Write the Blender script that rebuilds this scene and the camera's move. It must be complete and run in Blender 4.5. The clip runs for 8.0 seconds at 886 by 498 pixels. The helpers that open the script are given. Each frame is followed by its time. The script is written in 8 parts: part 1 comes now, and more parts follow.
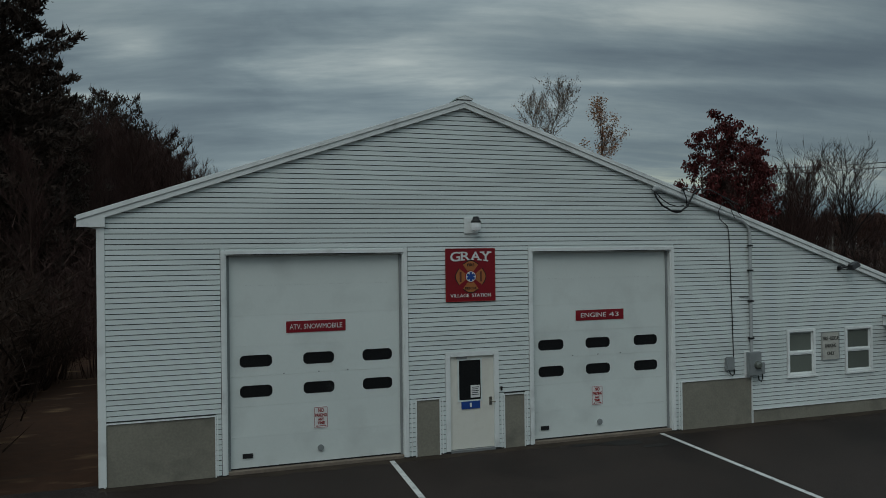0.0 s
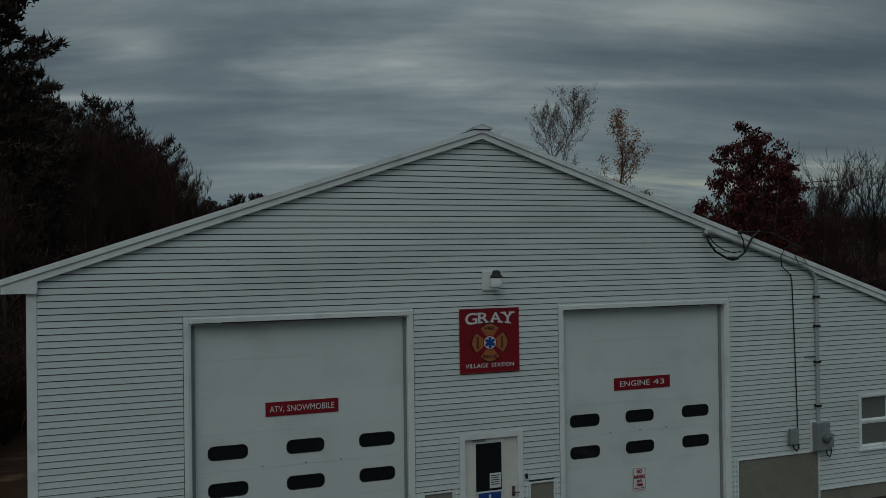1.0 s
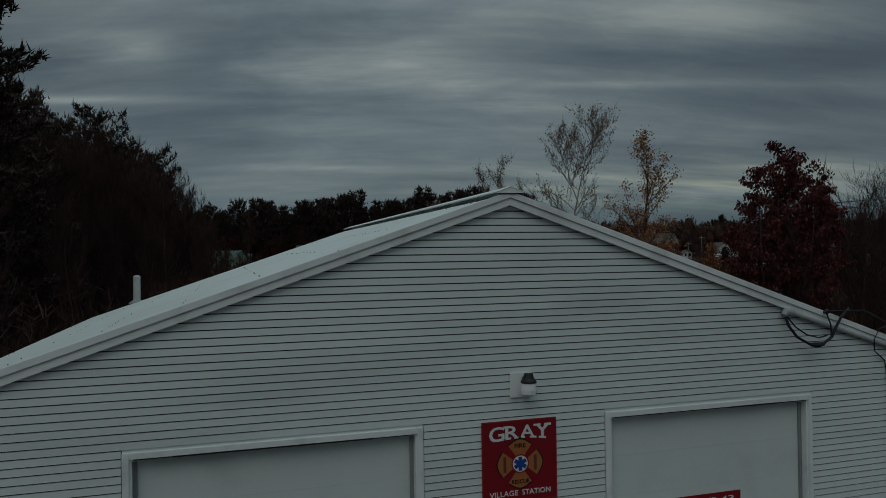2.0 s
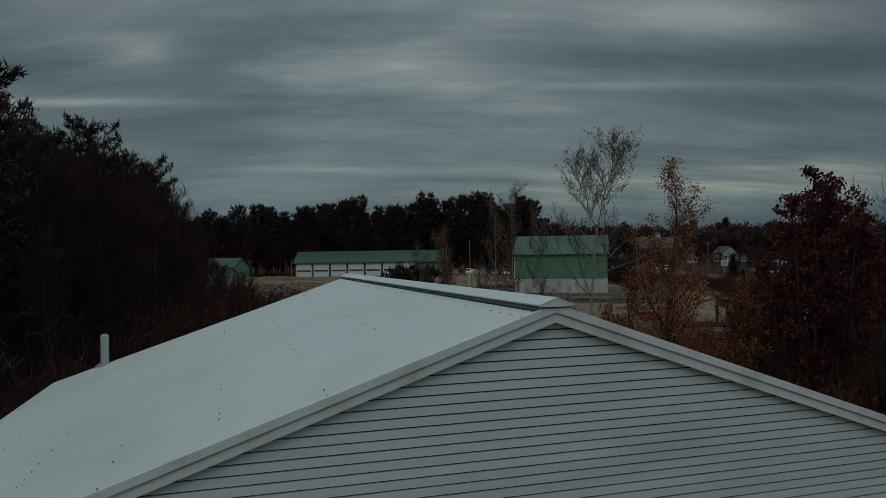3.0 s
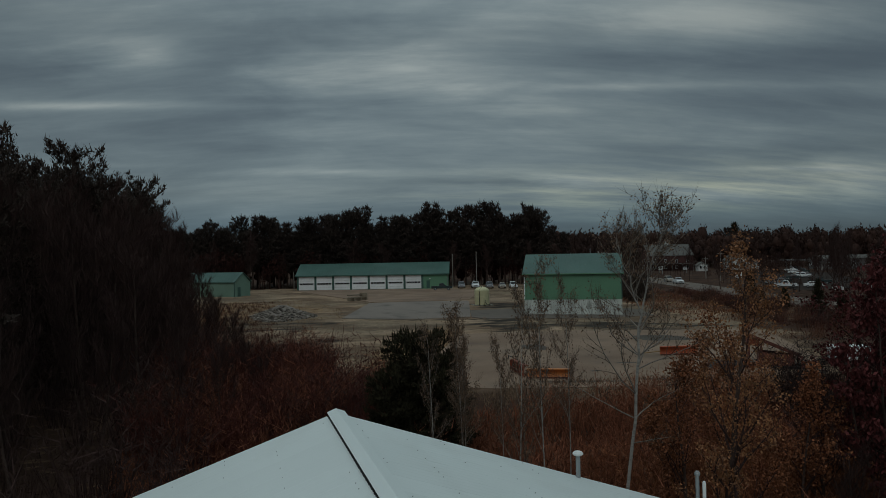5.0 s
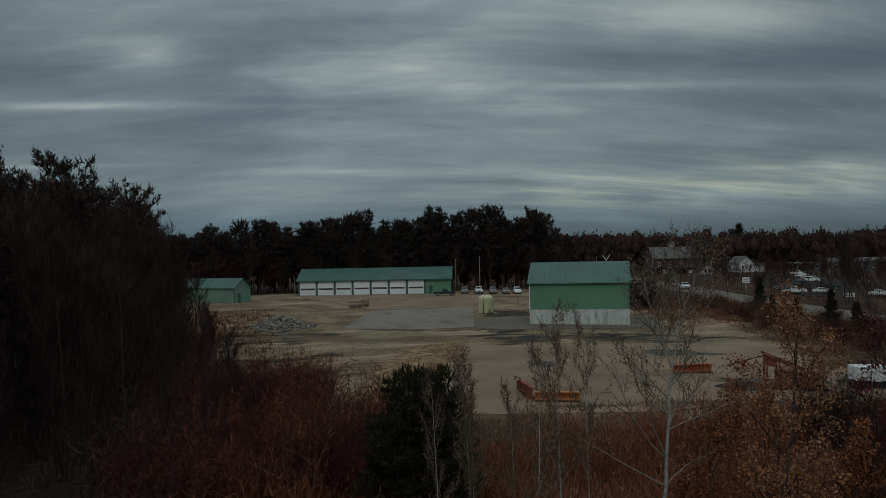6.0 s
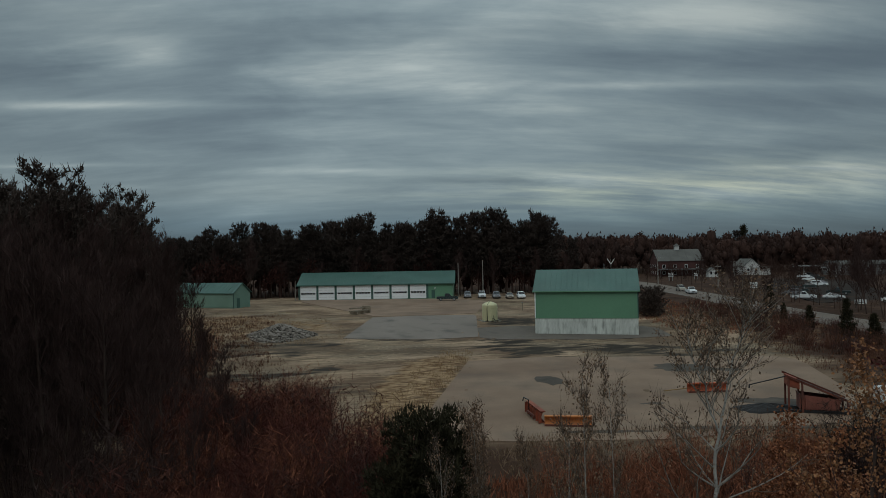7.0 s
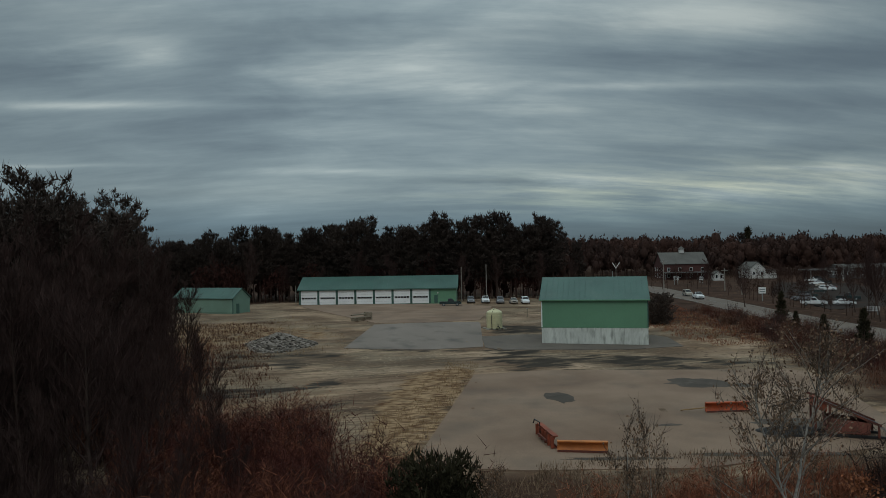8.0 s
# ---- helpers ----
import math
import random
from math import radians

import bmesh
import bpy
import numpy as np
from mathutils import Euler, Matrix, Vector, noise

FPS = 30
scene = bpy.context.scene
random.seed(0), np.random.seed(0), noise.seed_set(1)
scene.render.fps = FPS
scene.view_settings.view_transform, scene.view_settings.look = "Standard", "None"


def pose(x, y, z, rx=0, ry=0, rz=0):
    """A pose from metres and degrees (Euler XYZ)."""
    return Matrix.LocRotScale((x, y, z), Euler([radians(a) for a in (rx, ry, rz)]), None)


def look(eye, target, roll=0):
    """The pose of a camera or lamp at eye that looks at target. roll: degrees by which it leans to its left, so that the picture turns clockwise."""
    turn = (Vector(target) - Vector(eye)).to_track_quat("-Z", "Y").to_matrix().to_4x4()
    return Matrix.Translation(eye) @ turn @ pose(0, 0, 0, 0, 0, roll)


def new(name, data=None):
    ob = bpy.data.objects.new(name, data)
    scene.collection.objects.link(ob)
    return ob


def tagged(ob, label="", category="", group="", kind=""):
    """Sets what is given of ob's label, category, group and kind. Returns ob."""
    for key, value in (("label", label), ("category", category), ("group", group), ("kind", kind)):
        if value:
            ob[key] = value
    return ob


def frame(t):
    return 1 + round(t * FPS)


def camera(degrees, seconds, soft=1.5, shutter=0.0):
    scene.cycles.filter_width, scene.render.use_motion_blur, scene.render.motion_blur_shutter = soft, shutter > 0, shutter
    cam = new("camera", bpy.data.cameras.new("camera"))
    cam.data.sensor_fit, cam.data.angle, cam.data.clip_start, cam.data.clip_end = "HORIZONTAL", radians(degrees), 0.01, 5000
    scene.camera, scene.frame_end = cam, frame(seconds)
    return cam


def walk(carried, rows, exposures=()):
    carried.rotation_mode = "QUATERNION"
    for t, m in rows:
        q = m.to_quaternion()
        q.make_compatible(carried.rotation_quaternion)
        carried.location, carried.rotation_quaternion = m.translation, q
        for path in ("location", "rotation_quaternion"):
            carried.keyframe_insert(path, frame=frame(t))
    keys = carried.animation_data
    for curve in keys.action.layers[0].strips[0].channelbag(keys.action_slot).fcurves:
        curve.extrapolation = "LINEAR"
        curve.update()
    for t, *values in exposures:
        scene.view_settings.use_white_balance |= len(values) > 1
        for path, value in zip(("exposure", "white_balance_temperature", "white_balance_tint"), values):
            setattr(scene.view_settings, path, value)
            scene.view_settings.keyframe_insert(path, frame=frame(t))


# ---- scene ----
cam = camera(64.0, 8.0, 0.8)
PATH = [
    (0, (-5.071, -14.699, 4.365), (-2.101, -5.150, 4.415), -0.74),
    (0.25, (-4.933, -14.075, 4.576), (-1.966, -4.525, 4.633), -0.73),
    (0.5, (-4.784, -13.432, 4.836), (-1.823, -3.880, 4.898), -0.73),
    (0.75, (-4.630, -12.775, 5.130), (-1.676, -3.222, 5.195), -0.74),
    (1, (-4.473, -12.110, 5.449), (-1.526, -2.555, 5.517), -0.75),
    (1.25, (-4.317, -11.441, 5.782), (-1.377, -1.883, 5.853), -0.76),
    (1.5, (-4.162, -10.773, 6.126), (-1.230, -1.213, 6.200), -0.78),
    (1.75, (-4.011, -10.109, 6.475), (-1.086, -0.547, 6.552), -0.80),
    (2, (-3.862, -9.453, 6.826), (-0.944, 0.111, 6.908), -0.82),
    (2.25, (-3.717, -8.807, 7.178), (-0.806, 0.760, 7.265), -0.84),
    (2.5, (-3.575, -8.172, 7.531), (-0.670, 1.396, 7.623), -0.86),
    (2.75, (-3.435, -7.551, 7.884), (-0.537, 2.019, 7.982), -0.89),
    (3, (-3.296, -6.942, 8.237), (-0.405, 2.630, 8.340), -0.91),
    (3.25, (-3.158, -6.346, 8.592), (-0.273, 3.228, 8.700), -0.94),
    (3.5, (-3.019, -5.761, 8.947), (-0.142, 3.815, 9.061), -0.96),
    (3.75, (-2.878, -5.186, 9.305), (-0.009, 4.393, 9.423), -0.99),
    (4, (-2.736, -4.616, 9.664), (0.126, 4.965, 9.786), -1.02),
    (4.25, (-2.591, -4.050, 10.025), (0.262, 5.533, 10.150), -1.04),
    (4.5, (-2.442, -3.484, 10.386), (0.402, 6.102, 10.514), -1.06),
    (4.75, (-2.291, -2.913, 10.748), (0.545, 6.676, 10.877), -1.08),
    (5, (-2.136, -2.335, 11.109), (0.690, 7.257, 11.239), -1.10),
    (5.25, (-1.979, -1.744, 11.467), (0.838, 7.850, 11.596), -1.12),
    (5.5, (-1.820, -1.138, 11.820), (0.989, 8.458, 11.948), -1.12),
    (5.75, (-1.660, -0.514, 12.166), (1.141, 9.085, 12.293), -1.13),
    (6, (-1.499, 0.132, 12.503), (1.294, 9.733, 12.628), -1.13),
    (6.25, (-1.340, 0.799, 12.829), (1.446, 10.403, 12.951), -1.12),
    (6.5, (-1.184, 1.489, 13.142), (1.596, 11.094, 13.262), -1.10),
    (6.75, (-1.032, 2.199, 13.441), (1.742, 11.806, 13.559), -1.09),
    (7, (-0.886, 2.926, 13.725), (1.882, 12.535, 13.843), -1.07),
    (7.25, (-0.749, 3.665, 13.995), (2.015, 13.274, 14.112), -1.04),
    (7.5, (-0.621, 4.406, 14.252), (2.139, 14.017, 14.371), -1.02),
    (7.75, (-0.504, 5.138, 14.501), (2.250, 14.751, 14.621), -1.01),
    (8, (-0.399, 5.847, 14.746), (2.348, 15.461, 14.870), -1.01),
]
walk(cam, [(t, look(eye, target, roll)) for t, eye, target, roll in PATH],
     ((0, 0.42), (0.5, 0.2), (1.0, -0.10), (1.5, -0.24), (2.0, -0.28), (3.5, -0.12), (4.5, -0.06), (6.0, 0.26), (7.0, 0.52), (8.0, 0.61)))

# ---- world, sun, exposure ----
world = bpy.data.worlds.new("overcast_sky")
scene.world = world
world.use_nodes = True
wn, wl = world.node_tree.nodes, world.node_tree.links
wn.clear()


def wmath(op, a, b=None, c=None):
    n = wn.new("ShaderNodeMath")
    n.operation = op
    for i, s in enumerate((a, b, c)):
        if s is None:
            continue
        if isinstance(s, (int, float)):
            n.inputs[i].default_value = s
        else:
            wl.new(s, n.inputs[i])
    return n.outputs[0]


def wramp(fac, stops):
    n = wn.new("ShaderNodeValToRGB")
    n.color_ramp.interpolation = "B_SPLINE"
    while len(n.color_ramp.elements) < len(stops):
        n.color_ramp.elements.new(0.5)
    for e, (p, c) in zip(n.color_ramp.elements, stops):
        e.position, e.color = p, (*c, 1)
    wl.new(fac, n.inputs[0])
    return n.outputs[0]


SUN_ELEVATION, SUN_ROTATION, GLOW = 48, 215, 8
sky = wn.new("ShaderNodeTexSky")
sky.sky_type, sky.sun_disc = "NISHITA", False
sky.sun_elevation, sky.sun_rotation = radians(SUN_ELEVATION), radians(SUN_ROTATION)
coord = wn.new("ShaderNodeTexCoord")
sep = wn.new("ShaderNodeSeparateXYZ")
wl.new(coord.outputs["Generated"], sep.inputs[0])
up = wmath("MAXIMUM", sep.outputs[2], 0.0)
den = wmath("ADD", up, 0.24)
flat = wn.new("ShaderNodeCombineXYZ")
wl.new(wmath("DIVIDE", sep.outputs[0], den), flat.inputs[0])
wl.new(wmath("DIVIDE", sep.outputs[1], den), flat.inputs[1])
flat.inputs[2].default_value = 3.7


def wnoise(scale, detail, rough, distort, stretch):
    m = wn.new("ShaderNodeMapping")
    m.vector_type = "TEXTURE"
    m.inputs["Scale"].default_value = [1 / k for k in stretch]
    m.inputs["Rotation"].default_value = (0, 0, radians(-14))
    wl.new(flat.outputs[0], m.inputs[0])
    n = wn.new("ShaderNodeTexNoise")
    wl.new(m.outputs[0], n.inputs["Vector"])
    for key, value in (("Scale", scale), ("Detail", detail), ("Roughness", rough), ("Distortion", distort)):
        n.inputs[key].default_value = value
    return n.outputs["Fac"]


broad = wnoise(0.9, 3.0, 0.5, 0.3, (0.75, 1.0, 1))
streak = wnoise(3.2, 7.0, 0.56, 0.2, (0.36, 1.0, 1))
puff = wnoise(3.4, 6.0, 0.55, 0.5, (0.62, 1.0, 1))
wisp = wnoise(8.5, 7.0, 0.62, 0.15, (0.22, 1.0, 1))
cover = wmath("ADD", wmath("ADD", wmath("MULTIPLY", broad, 0.34), wmath("MULTIPLY", streak, 0.36)), wmath("ADD", wmath("MULTIPLY", puff, 0.32), wmath("MULTIPLY", wmath("SUBTRACT", wisp, 0.46), 0.32)))

# the cloud banks over the yard: azimuth and height as slopes from the line of sight, size and weight
HEADING = 16.2
ahead = wmath("ADD", wmath("MULTIPLY", sep.outputs[0], math.sin(radians(HEADING))), wmath("MULTIPLY", sep.outputs[1], math.cos(radians(HEADING))))
aside = wmath("SUBTRACT", wmath("MULTIPLY", sep.outputs[0], math.cos(radians(HEADING))), wmath("MULTIPLY", sep.outputs[1], math.sin(radians(HEADING))))
front_sky = wmath("GREATER_THAN", ahead, 0.15)
safe = wmath("MAXIMUM", ahead, 0.15)
bank_x = wmath("ADD", wmath("DIVIDE", aside, safe), wmath("MULTIPLY", wmath("SUBTRACT", puff, 0.5), 0.30))
slope_up = wmath("ADD", wmath("DIVIDE", sep.outputs[2], safe), wmath("MULTIPLY", wmath("DIVIDE", aside, safe), 0.019))
bank_z = wmath("ADD", slope_up, wmath("MULTIPLY", wmath("SUBTRACT", streak, 0.5), 0.055))
strand_z = wmath("ADD", slope_up, wmath("MULTIPLY", wmath("SUBTRACT", broad, 0.5), 0.03))
BANKS = [(-0.450, 0.290, 0.085, 0.020, 0.34), (-0.290, 0.264, 0.085, 0.045, -0.34), (-0.560, 0.260, 0.090, 0.020, -0.18), (0.013, 0.300, 0.090, 0.032, 0.20), (-0.050, 0.244, 0.180, 0.022, 0.12),
         (0.571, 0.296, 0.085, 0.026, -0.30), (0.451, 0.344, 0.120, 0.026, 0.24), (0.316, 0.280, 0.105, 0.011, -0.18), (-0.107, 0.148, 0.260, 0.036, 0.10), (-0.521, 0.172, 0.160, 0.022, -0.16), (0.371, 0.152, 0.160, 0.012, -0.14), (0.602, 0.110, 0.055, 0.026, 0.22)]
STRANDS = [(-0.497, 0.215, 0.150, 0.0048, 0.38), (-0.210, 0.118, 0.100, 0.0040, 0.30), (0.292, 0.242, 0.200, 0.0050, 0.26), (0.060, 0.106, 0.085, 0.0036, -0.24), (0.531, 0.216, 0.120, 0.0080, -0.16), (-0.115, 0.220, 0.075, 0.0050, -0.14), (0.515, 0.128, 0.095, 0.0026, 0.22), (-0.545, 0.127, 0.085, 0.0026, 0.24), (0.190, 0.105, 0.070, 0.0095, 0.30), (0.400, 0.094, 0.075, 0.0115, 0.34)]


def bank(cx, cz, wx, wz, weight, height):
    u = wmath("MULTIPLY", wmath("SUBTRACT", bank_x, cx), 1 / wx)
    v = wmath("MULTIPLY", wmath("SUBTRACT", height, cz), 1 / wz)
    far = wmath("ADD", wmath("MULTIPLY", u, u), wmath("MULTIPLY", v, v))
    return wmath("MULTIPLY", wmath("POWER", 2.718, wmath("MULTIPLY", far, -0.5)), weight)


banks = None
for row in BANKS:
    b = bank(*row, bank_z)
    b = wmath("MULTIPLY", b, 1.2)
    banks = b if banks is None else wmath("ADD", banks, b)
for row in STRANDS:
    banks = wmath("ADD", banks, bank(*row, strand_z))
# the cloud's texture fades in the distance
contrast = wmath("MINIMUM", wmath("MULTIPLY_ADD", up, 1.5, 0.36), 0.70)
cover = wmath("ADD", wmath("MULTIPLY_ADD", wmath("SUBTRACT", cover, 0.5125), contrast, 0.5125), wmath("MULTIPLY", wmath("MULTIPLY", banks, front_sky), 0.34))
clouds = wramp(cover, [(0.39, (0.062, 0.082, 0.094)), (0.50, (0.104, 0.136, 0.147)), (0.60, (0.153, 0.190, 0.196)), (0.70, (0.30, 0.335, 0.32))])
# an overcast dome: dim near the horizon, several times brighter overhead
rise = wramp(up, [(p, (v * k, v, v * (2 - k))) for p, v, k in ((0.0, 0.050, 0.72), (0.028, 0.066, 0.74), (0.050, 0.092, 0.80), (0.072, 0.122, 0.91), (0.092, 0.150, 0.99), (0.122, 0.148, 0.99), (0.17, 0.158, 1.0), (0.30, 0.160, 1.0), (0.5, 0.32, 1.0), (0.9, 0.66, 1.0))])
rise.node.color_ramp.interpolation = "LINEAR"
# the cloud is thinner, and brighter, over the far skyline
flat_dir = wmath("ADD", wmath("MULTIPLY", sep.outputs[0], math.sin(radians(GLOW))), wmath("MULTIPLY", sep.outputs[1], math.cos(radians(GLOW))))
glow = wmath("ADD", wmath("MULTIPLY", wmath("POWER", wmath("MAXIMUM", flat_dir, 0.0), 6.0), 0.34), 0.80)
bright = wn.new("ShaderNodeVectorMath")
bright.operation = "SCALE"
wl.new(clouds, bright.inputs[0])
wl.new(glow, bright.inputs["Scale"])
dome = wn.new("ShaderNodeVectorMath")
dome.operation = "MULTIPLY"
wl.new(bright.outputs[0], dome.inputs[0])
wl.new(rise, dome.inputs[1])
# thin yellowish cloud low over the town
town_dir = wmath("ADD", wmath("MULTIPLY", sep.outputs[0], math.sin(radians(35))), wmath("MULTIPLY", sep.outputs[1], math.cos(radians(35))))
low = wramp(up, [(0.050, (0, 0, 0)), (0.078, (1, 1, 1)), (0.100, (0.5, 0.5, 0.5)), (0.140, (0, 0, 0))])
near_town = wmath("POWER", wmath("MAXIMUM", town_dir, 0.0), 22.0)
patchy = wmath("MULTIPLY", wmath("MAXIMUM", wmath("SUBTRACT", wisp, 0.40), 0.0), 3.2)
tint = wn.new("ShaderNodeVectorMath")
tint.operation = "SCALE"
tint.inputs[0].default_value = (1.35, 1.02, 0.42)
wl.new(wmath("MULTIPLY", wmath("MULTIPLY", near_town, low), patchy), tint.inputs["Scale"])
tinted = wn.new("ShaderNodeVectorMath")
tinted.operation = "MULTIPLY_ADD"
wl.new(dome.outputs[0], tinted.inputs[0])
wl.new(tint.outputs[0], tinted.inputs[1])
wl.new(dome.outputs[0], tinted.inputs[2])
dome2 = wn.new("ShaderNodeVectorMath")
dome2.operation = "SCALE"
dome2.inputs["Scale"].default_value = 6.2
wl.new(tinted.outputs[0], dome2.inputs[0])
thin = wn.new("ShaderNodeVectorMath")
thin.operation = "SCALE"
thin.inputs["Scale"].default_value = 0.006
wl.new(sky.outputs[0], thin.inputs[0])
total = wn.new("ShaderNodeVectorMath")
total.operation = "ADD"
wl.new(dome2.outputs[0], total.inputs[0])
wl.new(thin.outputs[0], total.inputs[1])
back = wn.new("ShaderNodeBackground")
back.inputs["Strength"].default_value = 1.0
wl.new(total.outputs[0], back.inputs["Color"])
wl.new(back.outputs[0], wn.new("ShaderNodeOutputWorld").inputs["Surface"])

sun = new("sun", bpy.data.lights.new("sun", "SUN"))
sun.data.energy, sun.data.angle, sun.data.color = 0.30, radians(40), (1.0, 0.97, 0.93)
sun.matrix_world = look((0, 0, 60), (math.sin(radians(SUN_ROTATION)) * -40, math.cos(radians(SUN_ROTATION)) * -40, 60 - 40 * math.tan(radians(SUN_ELEVATION))))


# ---- materials ----
def material(name, base, rough=0.8, metal=0.0, vary=0.18, large=0.35, fine=14.0, grain=0.12, bump=0.15, stain=None, stain_amount=0.0, stain_scale=1.2, stretch=(1, 1, 1), per_object=0.0, per_leaf=0.0, second=None, spec=0.4):
    m = bpy.data.materials.new(name)
    m.use_nodes = True
    nt = m.node_tree
    nd, lk = nt.nodes, nt.links
    bsdf = nd["Principled BSDF"]
    geo = nd.new("ShaderNodeNewGeometry")
    mp = nd.new("ShaderNodeMapping")
    mp.inputs["Scale"].default_value = stretch
    lk.new(geo.outputs["Position"], mp.inputs[0])

    def noise_tex(scale, detail=4.0):
        n = nd.new("ShaderNodeTexNoise")
        n.inputs["Scale"].default_value, n.inputs["Detail"].default_value = scale, detail
        lk.new(mp.outputs[0], n.inputs["Vector"])
        return n.outputs["Fac"]

    def mix(fac, a, b, mode="MIX"):
        n = nd.new("ShaderNodeMix")
        n.data_type, n.blend_type = "RGBA", mode
        ins = [s for s in n.inputs if s.enabled]
        for sock, val in zip(ins, (fac, a, b)):
            if hasattr(val, "is_linked"):
                lk.new(val, sock)
            elif isinstance(val, tuple):
                sock.default_value = (*val, 1)
            else:
                sock.default_value = val
        return [o for o in n.outputs if o.enabled][0]

    def spread(fac, lo, hi):
        n = nd.new("ShaderNodeMapRange")
        n.inputs["From Min"].default_value, n.inputs["From Max"].default_value = lo, hi
        lk.new(fac, n.inputs["Value"])
        return n.outputs["Result"]

    def shade(c, k):
        return tuple(min(1.0, max(0.0, x * k)) for x in c)

    big = spread(noise_tex(large, 5), 0.3, 0.7)
    colour = mix(big, shade(base, 1 - vary), shade(second or base, 1 + (0 if second else vary)))
    small = spread(noise_tex(fine, 3), 0.25, 0.75)
    colour = mix(grain, colour, mix(small, (0.25, 0.25, 0.25), (0.75, 0.75, 0.75)), "OVERLAY")
    if stain:
        colour = mix(mix(spread(noise_tex(stain_scale, 8), 0.52, 0.75), (0, 0, 0), (stain_amount,) * 3), colour, stain)
    if per_object or per_leaf:
        rnd = nd.new("ShaderNodeObjectInfo").outputs["Random"] if per_object else geo.outputs["Random Per Island"]
        amount = per_object or per_leaf
        colour = mix(1.0, colour, mix(rnd, (1 - amount,) * 3, (1 + amount,) * 3), "MULTIPLY")
    lk.new(colour, bsdf.inputs["Base Color"])
    rr = nd.new("ShaderNodeMapRange")
    rr.inputs["To Min"].default_value, rr.inputs["To Max"].default_value = max(0.02, rough - 0.1), min(1, rough + 0.1)
    lk.new(small, rr.inputs["Value"])
    lk.new(rr.outputs["Result"], bsdf.inputs["Roughness"])
    bsdf.inputs["Metallic"].default_value = metal
    bsdf.inputs["Specular IOR Level"].default_value = spec
    if bump:
        b = nd.new("ShaderNodeBump")
        b.inputs["Strength"].default_value, b.inputs["Distance"].default_value = bump, 0.02
        lk.new(noise_tex(fine, 6), b.inputs["Height"])
        lk.new(b.outputs[0], bsdf.inputs["Normal"])
    return m


def glass(name, tint=(0.8, 0.85, 0.85)):
    m = bpy.data.materials.new(name)
    m.use_nodes = True
    p = m.node_tree.nodes["Principled BSDF"]
    p.inputs["Base Color"].default_value = (*tint, 1)
    p.inputs["Roughness"].default_value = 0.04
    p.inputs["Transmission Weight"].default_value = 1.0
    p.inputs["IOR"].default_value = 1.45
    return m


M = {}
M["siding"] = material("white_vinyl_siding", (0.705, 0.76, 0.74), 0.55, vary=0.06, large=0.5, fine=30, grain=0.10, bump=0.05, stain=(0.34, 0.35, 0.33), stain_amount=0.30, stain_scale=0.9, stretch=(0.35, 1, 1.6), per_object=0.035)
M["trim"] = material("white_trim", (0.84, 0.87, 0.85), 0.5, vary=0.06, fine=24, grain=0.1, bump=0.05, stain=(0.36, 0.36, 0.34), stain_amount=0.4, stain_scale=2.2)
# near-black backing: shade of the siding laps and joints put into its colour
M["shade_backing"] = material("shade_backing", (0.06, 0.06, 0.06), 0.9)
M["roof_white"] = material("white_painted_roof_steel", (0.68, 0.73, 0.71), 0.42, vary=0.05, large=0.25, fine=18, grain=0.08, bump=0.03, stain=(0.52, 0.53, 0.50), stain_amount=0.35, stain_scale=0.6, stretch=(1, 0.5, 1), per_object=0.02)
M["screw"] = material("dark_screw_heads", (0.06, 0.06, 0.06), 0.5)
M["door_white"] = material("white_door_steel", (0.735, 0.785, 0.755), 0.45, vary=0.05, large=0.4, fine=16, grain=0.08, bump=0.03, stain=(0.40, 0.41, 0.39), stain_amount=0.3, stain_scale=1.1, per_object=0.02)
M["entry_white"] = material("warm_white_entry_door", (0.80, 0.78, 0.70), 0.45, vary=0.05, large=0.6, fine=16, grain=0.08, bump=0.03, stain=(0.50, 0.46, 0.38), stain_amount=0.35, stain_scale=1.4)
# opaque near-white: the lens's bright look is put into its colour
M["lamp_white"] = material("near_white_lens", (0.94, 0.95, 0.95), 0.12, vary=0.02, grain=0.03, bump=0, spec=0.8)
# black of the oil stains; it also draws the shadow mound by the hopper
M["oil"] = material("oil_stain_and_shade_black", (0.012, 0.009, 0.008), 0.6, vary=0.3, large=1.5, fine=30, grain=0.3, bump=0.3, spec=0.2)
M["rubber"] = material("black_rubber", (0.015, 0.015, 0.015), 0.6)
M["dark_interior"] = material("dark_interior", (0.05, 0.05, 0.05), 0.9)
M["pane"] = glass("window_glass", (0.55, 0.6, 0.6))
# opaque pane: the unlit space behind the glass is put into its colour
M["dark_pane"] = material("dark_opaque_pane", (0.012, 0.013, 0.014), 0.08, bump=0, grain=0.02, spec=0.5)
M["grey_pane"] = material("grey_opaque_pane", (0.14, 0.155, 0.135), 0.18, bump=0, grain=0.05, spec=0.5)
M["concrete"] = material("weathered_concrete", (0.255, 0.238, 0.192), 0.9, vary=0.14, large=0.8, fine=22, grain=0.25, bump=0.3, stain=(0.13, 0.12, 0.10), stain_amount=0.7, stain_scale=1.6)
M["asphalt"] = material("dark_damp_asphalt", (0.033, 0.024, 0.0205), 0.72, vary=0.25, large=0.25, fine=60, grain=0.35, bump=0.5, stain=(0.013, 0.010, 0.009), stain_amount=0.9, stain_scale=0.3, spec=0.16)
